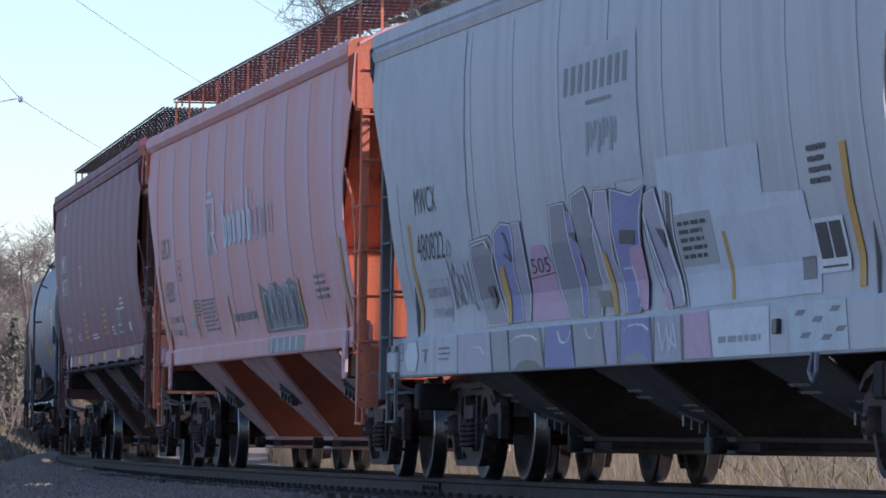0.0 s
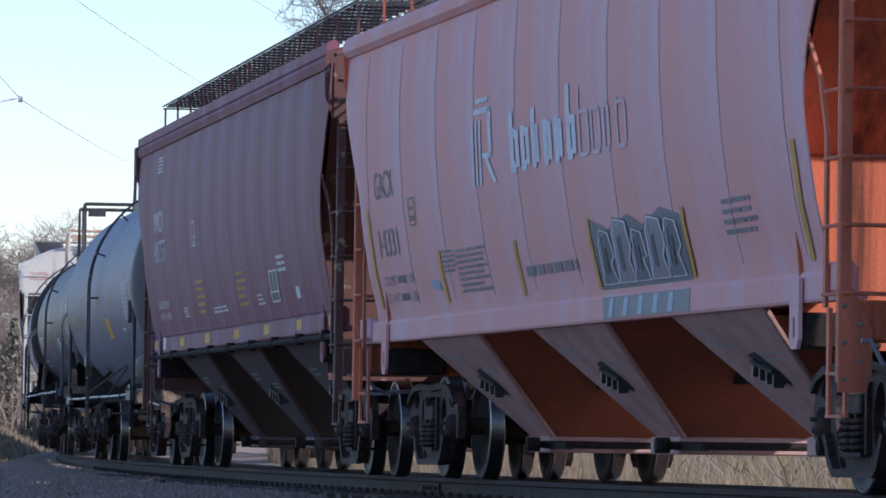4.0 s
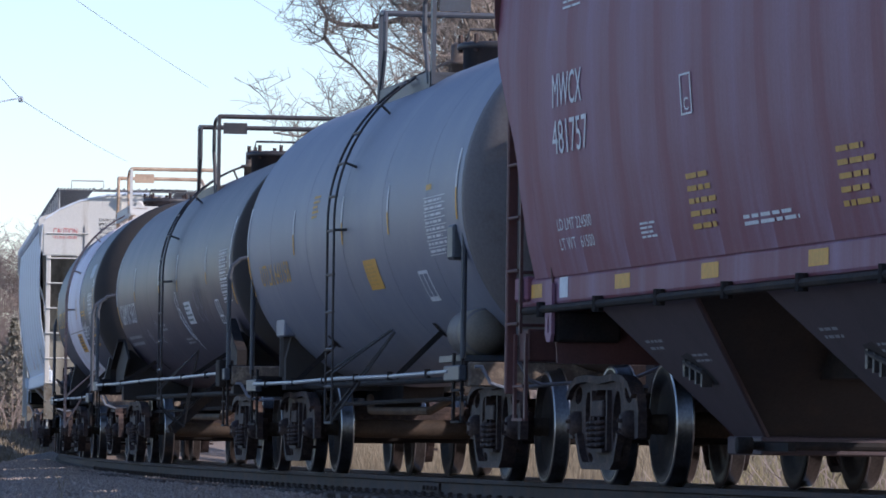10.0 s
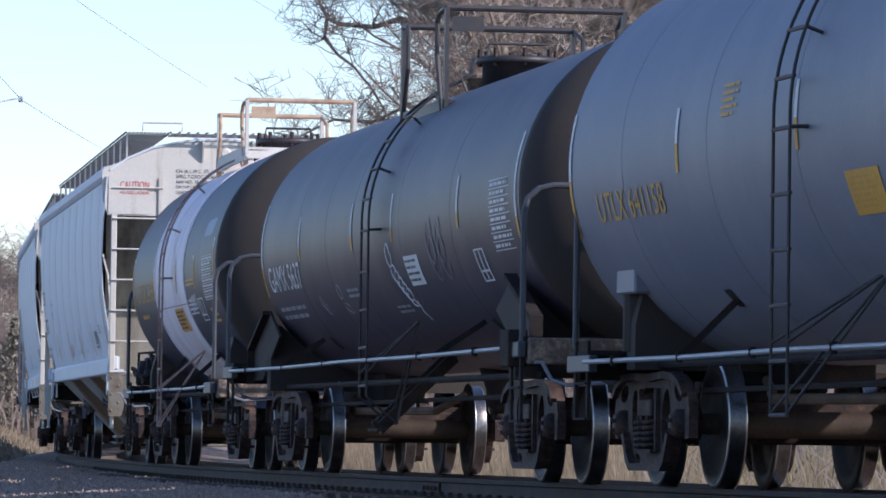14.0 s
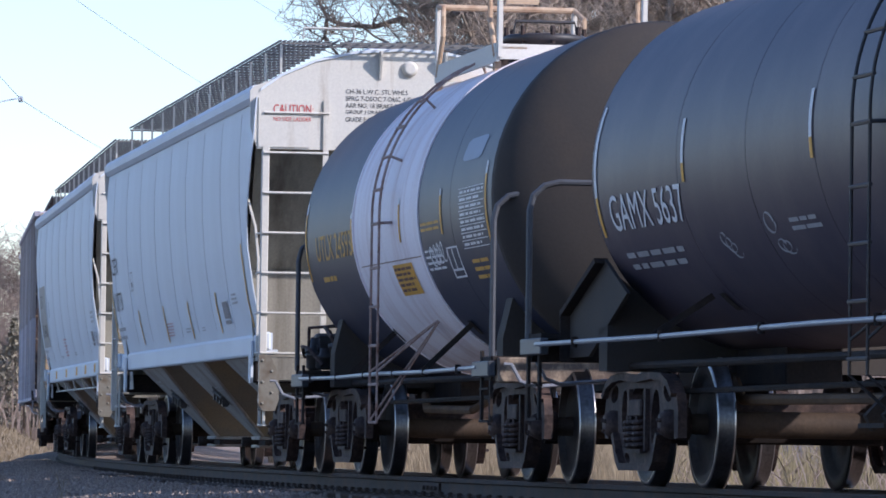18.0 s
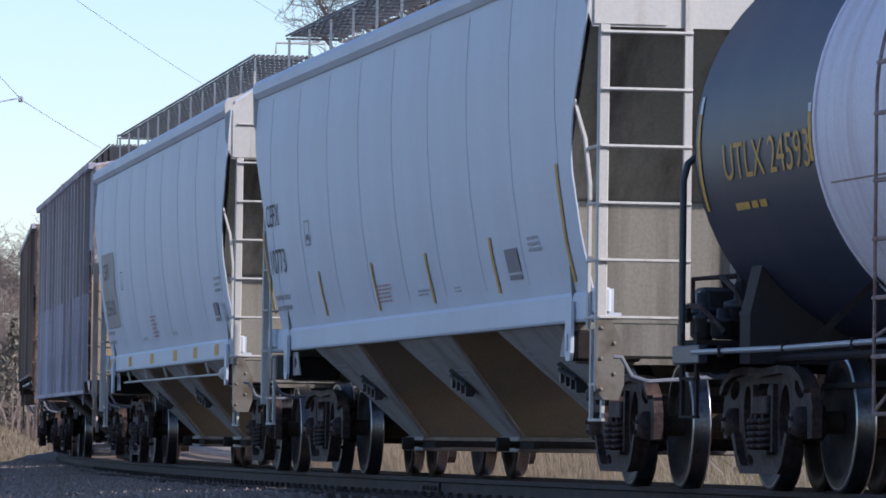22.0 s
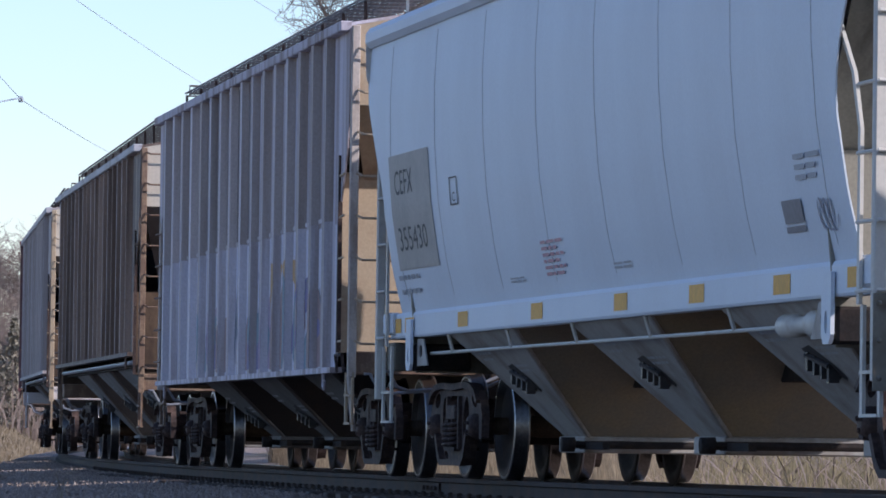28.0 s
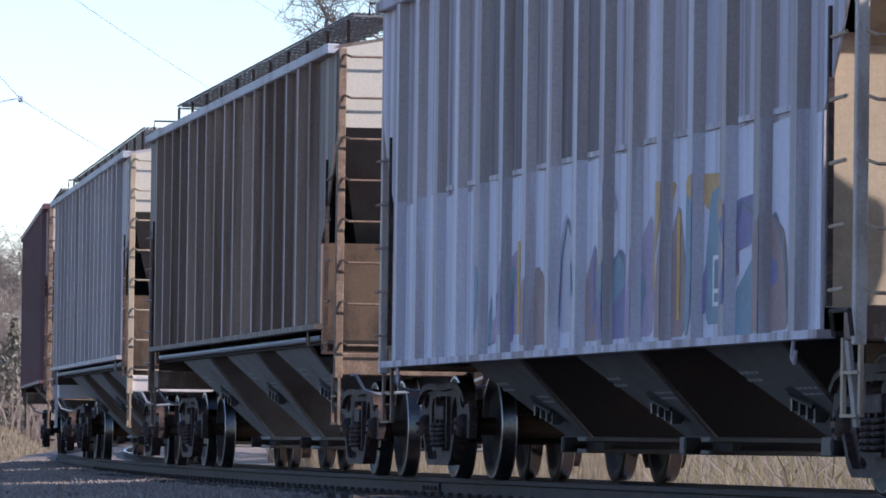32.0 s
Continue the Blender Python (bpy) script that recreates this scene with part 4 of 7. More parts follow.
        part("train_pipe", tube(B(), [(-7.6, -1.5, 1.36), (7.6, -1.5, 1.36)], 0.03, 8), M_CHROME, car)
    else:
        part("underside_plate", box(B(), -half, half, -1.5, 1.5, bottom - 0.01, bottom + 0.02), M_UNDER, car)
    part("centre_sill", bevelled(box(B(), -half, half, -0.24, 0.24, 0.80, 1.10), 0.01), M_UNDER, car)
    return car


# ------------------------------------------------------------------ tank cars
def tank_car(name, s, label, shell, half, tc, head=None, platform_x=0.0, rail_mat=None, ladder_x=0.0, band=None, seams=(), cage=1.0, ladder_mat=None,
             platform_len=2.5, end_mat=None, dx=0.0, pw=0.85, pz=3.70, ext=0.95, ladder_in=0.0, pipe_z=1.10, tcf=None, tcr=None):
    car = railcar(name, s, label, "tank car")
    rail_mat, ladder_mat = rail_mat or M_BLACK, ladder_mat or M_BLACK
    head = head or M_TANKEND
    R_, Z_ = TANK_R, TANK_Z

    def ring(x, r, n=64):
        return [(x + dx, -r * math.cos(2 * math.pi * k / n), Z_ + r * math.sin(2 * math.pi * k / n)) for k in range(n)]

    cuts = [-half] + sorted(seams) + [half]
    for a, b in zip(cuts, cuts[1:]):
        m = shell
        if band and a >= band[0] - 0.01 and b <= band[1] + 0.01:
            m = M_TANKBAND
        bm = B()
        n = max(2, round((b - a) / 0.6))
        xs = [a + 0.003, a + 0.02, a + 0.035] + [a + (b - a) * k / n for k in range(1, n)] + [b - 0.035, b - 0.02, b - 0.003]
        rs = [R_ - 0.0025, R_] + [R_] * (len(xs) - 4) + [R_, R_ - 0.0025]
        loft(bm, [ring(x, r) for x, r in zip(xs, rs)], caps=False, smooth=True)
        part("shell_course", bm, m, car)
        if band and m is M_TANKBAND:
            for x in (a, b):
                part("band_rim", loft(B(), [ring(x + e, R_ + h) for e, h in ((-0.03, 0.0), (-0.03, 0.012), (0.03, 0.012), (0.03, 0.0))], caps=False), M_TANKBAND, car)
    for d in (-1, 1):
        bm = B()
        prof = [(0.0, 1.0), (0.06, 0.99), (0.14, 0.965), (0.24, 0.90), (0.33, 0.80), (0.42, 0.62), (0.48, 0.40), (0.51, 0.18), (0.515, 0.02)]
        loft(bm, [ring((half - 0.002 + h) * d, R_ * q) for h, q in prof], caps=True, smooth=True)
        part("tank_head", bm, head, car)
        # cradle, bolster and draft sill
        xt = tc * d
        bm = B()
        plate(bm, [(-1.25, 0.88), (1.25, 0.88), (1.25, 1.22), (1.16, 1.60), (0.6, 1.16), (-0.6, 1.16), (-1.16, 1.60), (-1.25, 1.22)], "x", xt - 0.14, xt + 0.14)
        part("cradle", bm, M_TANKEND, car)
        if tc > 7:
            part("cradle_plate", plate(B(), [(xt + p * d, q) for p, q in ((1.2, 1.0), (1.2, 1.36), (0.0, 1.74), (-0.78, 1.46), (0.5, 1.0))], "y", -1.25, -1.22), M_TANKEND, car)
            part("cradle_flange", loft(B(), [[(xt + p * d, -1.33, q), (xt + p * d, -1.22, q), (xt + (p - 0.02) * d, -1.22, q - 0.04), (xt + (p - 0.02) * d, -1.33, q - 0.04)] for p, q in ((1.2, 1.0), (1.21, 1.37), (0.0, 1.75))]), M_UNDER, car)
        elif d < 0 and shell is M_TANKGREY:
            part("cradle_post", tube(B(), [(xt + 0.1 * d, -1.18, 1.02), (xt + 0.1 * d, -1.18, 1.50)], 0.11, 12), M_TANKEND, car)
            part("saddle_block", bevelled(box(B(), xt - 0.30, xt + 0.30, -1.30, -0.95, 1.45, 1.84), 0.015), shell, car)
        xe = (tc + ext) * d
        part("draft_sill", bevelled(box(B(), min(xe, xt - 1.6 * d), max(xe, xt - 1.6 * d), -0.22, 0.22, 0.78, 1.10), 0.012), M_UNDER, car)
        part("end_beam", bevelled(box(B(), xe - 0.09, xe + 0.09, -1.45, 1.45, pipe_z - 0.13, pipe_z + 0.08), 0.012), M_WOODBEAM if d > 0 else M_UNDER, car)
        part("end_platform", box(B(), min(xe, xe - 0.55 * d), max(xe, xe - 0.55 * d), -1.48, -0.85, pipe_z + 0.05, pipe_z + 0.09), M_UNDER, car)
        # loop handrail across the end
        x1 = xe - 0.06 * d
        pts = [(x1, -1.48, 1.05), (x1, -1.48, 2.18), (x1, -1.45, 2.30), (x1, -1.36, 2.38), (x1, -1.24, 2.41), (x1, 1.24, 2.41), (x1, 1.36, 2.38), (x1, 1.45, 2.30), (x1, 1.48, 2.18), (x1, 1.48, 1.05)]
        part("end_handrail", tube(B(), pts, 0.026, 8), M_BLUEFIT, car)
        part("corner_plate", bevelled(box(B(), min(xe + 0.02 * d, xe - 0.75 * d), max(xe + 0.02 * d, xe - 0.75 * d), -1.53, -1.46, pipe_z - 0.08, pipe_z + 0.05), 0.01), M_BLUEFIT, car)
        step_iron(car, xe - 0.30 * d, M_UNDER, -1.48, 1.1)
        coupler(car, xe + 0.02 * d, d)
        truck(car, (tcf or tc) if d > 0 else -(tcr or tc))
        # braces from the shell's belly out to the side pipe, with a pad at the top
        for e in (2.55,):
            xb = (tc - e) * d
            part("brace", tube(B(), [(xb, -1.50, pipe_z - 0.02), (xb, -1.02, 1.40)], 0.035, 4), M_UNDER, car)
            decal(car, "brace_pad", [rect(xb - 0.08, xb + 0.08, 1.30, 1.42)], M_UNDER, tank_w, 0.012)
    # long side handrails
    for sg in (-1, 1):
        xe = tc + ext - 0.55
        pts = [(-xe, sg * 1.52, pipe_z), (-xe * 0.5, sg * 1.53, pipe_z - 0.01), (0, sg * 1.53, pipe_z), (xe * 0.5, sg * 1.53, pipe_z - 0.01), (xe, sg * 1.52, pipe_z)]
        rail_ = part("side_handrail", tube(B(), pts, 0.020, 10), M_CHROME, car, "grey-painted pipe handrail along the tank")
        for k in range(6):
            x = -xe + 2 * xe * (k + 0.5) / 6
            part("rail_clamp", tube(B(), [(x, sg * 1.53, pipe_z - 0.045), (x, sg * 1.53, pipe_z + 0.035)], 0.027, 8), M_UNDER, rail_)
    # ladder bent over the shell
    def arc(x, r, a0, a1, n=26):
        return [(x, -r * math.cos(a0 + (a1 - a0) * k / n), Z_ + r * math.sin(a0 + (a1 - a0) * k / n)) for k in range(n + 1)]

    lx = ladder_x
    lad = None
    for e in (-0.21, 0.21):
        pts = [(lx + e, -R_ - 0.12 + ladder_in, 0.50), (lx + e, -R_ - 0.12, 0.76), (lx + e, -R_ - 0.12, 1.6)] + arc(lx + e, R_ + 0.12, 0.0, 1.25)
        ob = part("ladder", tube(B(), pts, 0.013, 6), ladder_mat, car if lad is None else lad)
        if lad is None:
            lad = ob
        else:
            ob.name = "stile"
    part("rung", tube(B(), [(lx - 0.22, -R_ - 0.12 + ladder_in, 0.51), (lx + 0.22, -R_ - 0.12 + ladder_in, 0.51)], 0.014, 6), ladder_mat, lad)
    for k in range(4):
        z = 0.86 + 0.36 * k
        part("rung", tube(B(), [(lx - 0.24, -R_ - 0.12, z), (lx + 0.24, -R_ - 0.12, z)], 0.015, 6), ladder_mat, lad)
    for k in range(7):
        a = -0.05 + 0.2 * k
        p = arc(0, R_ + 0.12, a, a, 1)[0]
        part("rung", tube(B(), [(lx - 0.24, p[1], p[2]), (lx + 0.24, p[1], p[2])], 0.015, 6), ladder_mat, lad)
        if k % 2 == 0:
            q = arc(0, R_, a, a, 1)[0]
            part("standoff", tube(B(), [(lx + 0.21, p[1], p[2]), (lx + 0.21, q[1], q[2])], 0.014, 6), ladder_mat, lad)
    for x, z in ((-0.21, 0.52), (0.21, 0.52), (-0.21, 0.98), (0.21, 0.98)):
        part("ladder_brace", tube(B(), [(lx + x, -R_ - 0.12 + (ladder_in if z < 0.7 else 0), z), (lx + 0.62, -1.06, 1.47)], 0.012, 6), ladder_mat, lad)
    # crown platform with railings and manway
    px, pl = platform_x, platform_len / 2
    em = end_mat or rail_mat
    for sg in (-1, 1):
        grating(car, px - pl, px + pl, min(sg * 0.42, sg * pw), max(sg * 0.42, sg * pw), pz + 0.10, rail_mat, "platform", 0.3)
        part("platform_edge", box(B(), px - pl, px + pl, sg * (pw + 0.015) - 0.015, sg * (pw + 0.015) + 0.015, pz - 0.06, pz + 0.11), em, car)
        for x in (px - pl + 0.1, px + pl - 0.1):
            part("platform_leg", box(B(), x - 0.03, x + 0.03, sg * pw - 0.03, sg * pw + 0.03, Z_ + 0.9 * R_ * 0.9, pz - 0.05), rail_mat, car)
        for x in (px - pl, px + pl):
            part("rail_post", box(B(), x - 0.045, x + 0.045, sg * pw - 0.02, sg * pw + 0.02, pz - 0.02, pz + cage), em, car)
    for d in (-1, 1):
        x = px + pl * d
        part("platform_edge", box(B(), x - 0.015, x + 0.015, -pw, pw, pz - 0.04, pz + 0.10), em, car)
        xi = x - 0.10 * d
        pts = [(xi, -pw - 0.02, pz), (xi - 0.30 * d, -pw - 0.02, pz + cage * 0.55), (xi - 0.30 * d, -pw - 0.02, pz + cage - 0.12), (xi - 0.24 * d, -pw - 0.01, pz + cage - 0.03), (x, -pw, pz + cage)]
        part("grab_rail", tube(B(), pts, 0.024, 8), rail_mat, car)
        part("guard_rail", tube(B(), [(x, -pw, pz + cage), (x, pw, pz + cage)], 0.030, 8), rail_mat, car)
        pts = [(xi, pw + 0.02, pz), (xi - 0.30 * d, pw + 0.02, pz + cage * 0.55), (xi - 0.30 * d, pw + 0.02, pz + cage - 0.12), (x, pw, pz + cage)]
        part("grab_rail", tube(B(), pts, 0.024, 8), rail_mat, car)
    part("sign_plate", box(B(), px + pl + 0.03, px + pl + 0.04, -pw + 0.05, -pw + 0.35, pz + cage - 0.22, pz + cage - 0.08), rail_mat, car)
    man = part("manway", lathe(B(), [(0, 0.34), (0.22, 0.34), (0.22, 0.40), (0.27, 0.40), (0.29, 0.36), (0.30, 0.0001)], "z", 28, (px + 0.35, 0, Z_ + R_ - 0.04)), M_BLACK, car, "bolted black manway lid")
    for k in range(8):
        a = 2 * math.pi * k / 8
        part("lid_bolt", tube(B(), [(px + 0.35 + 0.37 * math.cos(a), 0.37 * math.sin(a), Z_ + R_ + 0.15), (px + 0.35 + 0.37 * math.cos(a), 0.37 * math.sin(a), Z_ + R_ + 0.32)], 0.025, 6), M_STEEL, man)
    part("lid_handle", tube(B(), [(px + 0.35, -0.3, Z_ + R_ + 0.27), (px + 0.35, -0.28, Z_ + R_ + 0.38), (px + 0.35, 0.28, Z_ + R_ + 0.38), (px + 0.35, 0.3, Z_ + R_ + 0.27)], 0.015, 6), M_BLACK, man)
    part("safety_valve", lathe(B(), [(0, 0.14), (0.10, 0.14), (0.10, 0.18), (0.14, 0.18), (0.14, 0.12), (0.30, 0.12), (0.33, 0.08)], "z", 16, (px - 0.5, -0.2, Z_ + R_ - 0.02)), M_WOODBEAM, car)
    # underneath
    part("bottom_outlet", lathe(lathe(B(), [(0.62, 0.06), (0.70, 0.13), (0.86, 0.15), (1.06, 0.22)], "z", 18, (0, 0, 0)), [(0.56, 0.03), (0.56, 0.09), (0.62, 0.09)], "z", 12, (0, 0, 0)), M_UNDER, car)
    part("brake_rod", tube(B(), [(-tc + 0.8, -0.9, 0.72), (tc - 0.8, -0.9, 0.74)], 0.022, 6), M_UNDER, car)
    part("train_pipe", tube(B(), [(-half, -1.05, 0.92), (half, -1.05, 0.90)], 0.03, 8), M_UNDER, car)
    part("steam_pipe", tube(B(), [(-tc + 1.2, -0.5, 0.80), (-tc + 1.6, -0.55, 0.66), (-0.5, -0.55, 0.64), (-0.3, -0.3, 0.8)], 0.04, 8), M_BROWNPIPE, car)
    return car


def strip(car, x, z0, z1, width, w=0.075, white=0.55, lean=0.0):
    """A reflective strip, white above and yellow below."""
    zm = z0 + (z1 - z0) * (1 - white)
    decal(car, "reflective_strip", [rect(x, x + w, z0, zm, lean * 0.5)], M_YELLOW, width, 0.006)
    decal(car, "reflective_strip", [rect(x + lean * 0.5, x + w + lean * 0.5, zm, z1, lean * 0.5)], M_LETTERWHITE, width, 0.006)


def data_table(car, x0, x1, z0, z1, width, rows=8):
    polys = [rect(x0, x1, z0 + (z1 - z0) * k / rows - 0.004, z0 + (z1 - z0) * k / rows + 0.004) for k in range(rows + 1)]
    polys += bars(x0 + 0.06, x1, z0, z1, rows, 0.36, 4, int(x0 * 100) + 5)
    decal(car, "test_table", polys, M_LETTERWHITE, width, 0.007, "white stencilled test table in rows")


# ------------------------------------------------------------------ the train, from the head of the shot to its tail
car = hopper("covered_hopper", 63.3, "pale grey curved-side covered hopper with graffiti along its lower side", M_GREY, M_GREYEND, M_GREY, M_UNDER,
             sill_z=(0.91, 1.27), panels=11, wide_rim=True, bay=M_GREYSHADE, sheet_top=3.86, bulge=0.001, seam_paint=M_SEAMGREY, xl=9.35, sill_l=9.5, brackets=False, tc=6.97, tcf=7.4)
hopper_a = car
decal(car, "sill_plate", [[(-8.56, 1.09), (-8.38, 0.97), (-8.0, 0.96), (-7.86, 1.09), (-8.0, 1.22), (-8.36, 1.22)]], M_LETTERWHITE, sill_w, 0.008, "white hexagonal plate")
decal(car, "stencil_box", frame_of(-8.86, -8.62, 1.06, 1.22, 0.03, 0.012) + [rect(-8.83, -8.65, 1.13, 1.14)], M_LETTERGREY, sill_w, 0.006)
decal(car, "small_print", bars(-9.4, -8.9, 0.96, 1.06, 2, 0.4, 3, 81) + bars(-6.9, -6.3, 1.03, 1.17, 3, 0.4, 3, 82) + [rect(-7.7, -7.4, 1.13, 1.15), rect(-7.57, -7.53, 1.03, 1.13)], M_LETTERGREY, sill_w, 0.006)
decal(car, "paint_patch", [[(-7.95, 1.75), (-4.95, 1.75), (-4.8, 3.78), (-8.75, 3.78), (-8.5, 3.2), (-8.1, 2.6)]], M_PATCHLIGHT, hopper_w, 0.003, "paler repainted panel")
decal(car, "paint_patch", [[(2.14, 1.81), (2.45, 1.29), (6.32, 1.31), (6.22, 1.97), (5.14, 2.0), (5.19, 2.33), (2.18, 2.37)]], M_PATCHPALE, hopper_w, 0.004, "pale rolled-on paint patch")
decal(car, "paint_patch", [rect(-0.98, 1.74, 2.26, 3.32)], M_PATCHLIGHT, hopper_w, 0.003, "rectangular painted-out patch")
decal(car, "emblem", [rect(-0.8 + 0.26 * k, -0.66 + 0.26 * k, 2.98, 3.2, 0.05) for k in range(9)] + [rect(0.0, 0.9, 2.88, 2.91)], M_LETTERGREY, hopper_w, 0.006, "ghost of a removed emblem as plain bars")
decal(car, "emblem", [[(-0.1 + 0.14 * k, 2.50 + 0.05 * (k % 3)), (0.0 + 0.14 * k, 2.50 + 0.05 * (k % 3)), (0.06 + 0.14 * k, 2.74 - 0.04 * (k % 2)), (-0.02 + 0.14 * k, 2.76)] for k in range(8)], M_PATCHDARK, hopper_w, 0.006)
lettering(car, "MWCX", -7.33, -6.32, 2.33, 2.56, M_LETTERBLACK, hopper_w)
lettering(car, "480822", -7.48, -6.2, 1.92, 2.16, M_LETTERBLACK, hopper_w)
lettering(car, "LD LMT 221500", -7.35, -6.45, 1.60, 1.68, M_LETTERGREY, hopper_w)
lettering(car, "LT WT 64500", -7.28, -6.38, 1.42, 1.50, M_LETTERGREY, hopper_w)
decal(car, "marker_stripe", [rect(-7.88, -7.74, 1.31, 2.26, 0.06)], M_GOLD, hopper_w)
decal(car, "marker_stripe", [rect(3.88, 3.98, 1.32, 1.79, -0.05)], M_GOLD, hopper_w)
decal(car, "marker_stripe", [rect(7.26, 7.42, 1.32, 2.23)], M_GOLD, hopper_w)
decal(car, "paint_patch", [rect(2.50, 3.60, 1.58, 1.95)], M_PATCHMID, hopper_w, 0.006)
decal(car, "small_print", bars(2.6, 3.5, 1.62, 1.91, 5, 0.5, 3, 4), M_LETTERBLACK, hopper_w, 0.009)
decal(car, "small_print", bars(6.45, 6.98, 1.98, 2.26, 4, 0.5, 2, 5), M_LETTERBLACK, hopper_w, 0.008)
decal(car, "stencil_box", [rect(6.28, 7.07, 1.43, 1.78)], M_LETTERWHITE, hopper_w, 0.008)
decal(car, "stencil_box", [rect(6.36, 6.66, 1.52, 1.75), rect(6.71, 7.0, 1.52, 1.75), rect(6.36, 7.0, 1.46, 1.50)], M_LETTERBLACK, hopper_w, 0.011)
decal(car, "stencil_box", [rect(5.85, 6.2, 1.40, 1.55)], M_LETTERGREY, hopper_w, 0.008)


def rounded(poly, times=2):
    """Cuts the corners of a polygon into a soft sprayed outline."""
    for _ in range(times):
        out = []
        for (a, b), (c, d) in zip(poly, poly[1:] + poly[:1]):
            out += [(a * 0.87 + c * 0.13, b * 0.87 + d * 0.13), (a * 0.13 + c * 0.87, b * 0.13 + d * 0.87)]
        poly = out
    return poly


def swollen(poly, gx, gz):
    """The polygon pushed outwards along its normals."""
    turn = sum(a * d - c * b for (a, b), (c, d) in zip(poly, poly[1:] + poly[:1]))
    out = []
    for k, (a, b) in enumerate(poly):
        (p, q), (r, t) = poly[k - 1], poly[(k + 1) % len(poly)]
        nx, nz = (t - q) / gz, -(r - p) / gx
        n = math.hypot(nx, nz) * (1 if turn > 0 else -1) or 1.0
        out.append((a + gx * nx / n, b + gz * nz / n))
    return out


def stroke(car, poly, material, width, off, low=1.295, high=9.0):
    """One sprayed letter: a white edge, a dark outline and its fill."""
    for gx, gz, m, o in ((0.075, 0.026, M_SPRAYDARK, 0.0), (0.038, 0.013, M_LETTERWHITE, 0.0012), (0.0, 0.0, material, 0.0024)):
        p = [(a, min(high, max(low, b))) for a, b in (swollen(poly, gx, gz) if gx else poly)]
        decal(car, "graffiti", [p], m, width, off + o)


def line(car, pts, t, material, width, off):
    """A thin sprayed line through points."""
    polys = [[(a, b), (c, d), (c + t, d + t * 0.3), (a + t, b + t * 0.3)] for (a, b), (c, d) in zip(pts, pts[1:])]
    decal(car, "scribble", polys, material, width, off)


decal(car, "graffiti", [rounded([(-2.63, 1.9), (-2.08, 1.9), (-1.92, 1.74), (-1.46, 1.73), (-1.35, 1.3), (-3.05, 1.3)], 1)], M_SPRAYPINK, hopper_w, 0.004, "pink sprayed ground")
lettering(car, "505", -2.70, -1.98, 1.68, 1.80, M_LETTERBLACK, hopper_w, off=0.008)
line(car, [(-2.85, 1.64), (-1.85, 1.665)], 0.03, M_LETTERBLACK, hopper_w, 0.008)
stroke(car, [(-5.01, 2.01), (-4.27, 2.03), (-4.11, 1.95), (-4.28, 1.82), (-4.22, 1.51), (-3.9, 1.31), (-4.71, 1.31), (-5.07, 1.53), (-5.09, 1.8)], M_SPRAYSLATE, hopper_w, 0.005)
stroke(car, [(-3.23, 2.1), (-2.92, 2.1), (-2.89, 1.9), (-3.03, 1.32), (-3.27, 1.32), (-3.37, 1.7), (-3.25, 1.92)], M_SPRAYGREYV, hopper_w, 0.008)
stroke(car, [(-3.95, 2.05), (-3.63, 2.11), (-3.27, 2.09), (-3.26, 1.96), (-3.43, 1.7), (-3.27, 1.32), (-3.85, 1.32), (-4.06, 1.59), (-4.04, 1.86)], M_SPRAYBLUE, hopper_w, 0.011)
stroke(car, [(-1.64, 2.18), (-1.14, 2.18), (-1.09, 2.05), (-1.01, 1.84), (-0.94, 1.3), (-1.46, 1.3), (-1.77, 1.53), (-1.79, 1.78)], M_SPRAYSLATE, hopper_w, 0.005)
stroke(car, [(-0.79, 2.22), (-0.31, 2.26), (-0.21, 2.14), (-0.18, 1.81), (-0.31, 1.3), (-0.76, 1.3), (-1.0, 1.63), (-0.9, 1.92)], M_SPRAYSLATE, hopper_w, 0.008)
stroke(car, [(-1.09, 2.13), (-0.93, 2.1), (-0.8, 1.83), (-0.76, 1.32), (-0.94, 1.32), (-1.06, 1.84)], M_SPRAYBLUE, hopper_w, 0.011)
stroke(car, [(0.08, 2.22), (0.45, 2.21), (0.43, 2.03), (0.33, 1.71), (0.65, 1.3), (-0.04, 1.3), (-0.21, 1.61), (-0.19, 1.89)], M_SPRAYGREYV, hopper_w, 0.011)
stroke(car, [(0.63, 2.21), (1.27, 2.14), (1.71, 2.19), (1.49, 2.04), (1.34, 1.84), (1.28, 1.64), (1.02, 1.3), (0.65, 1.3), (0.51, 1.63), (0.52, 1.95)], M_SPRAYBLUE, hopper_w, 0.014)
stroke(car, [(2.35, 2.14), (2.48, 2.1), (2.39, 1.8), (2.41, 1.57), (2.56, 1.3), (2.35, 1.3), (2.18, 1.65)], M_SPRAYDARK, hopper_w, 0.005)
stroke(car, [(1.67, 2.13), (2.01, 2.16), (2.08, 2.0), (2.17, 1.73), (2.43, 1.32), (2.04, 1.31), (1.68, 1.55), (1.62, 1.82)], M_SPRAYGREYV, hopper_w, 0.008)
decal(car, "graffiti", [[(-3.92, 1.77), (-3.75, 1.78), (-3.69, 1.31), (-3.83, 1.31), (-3.97, 1.63)], [(0.02, 1.78), (0.15, 1.76), (0.36, 1.3), (0.2, 1.3), (0.01, 1.56)]], M_GOLD, hopper_w, 0.020)
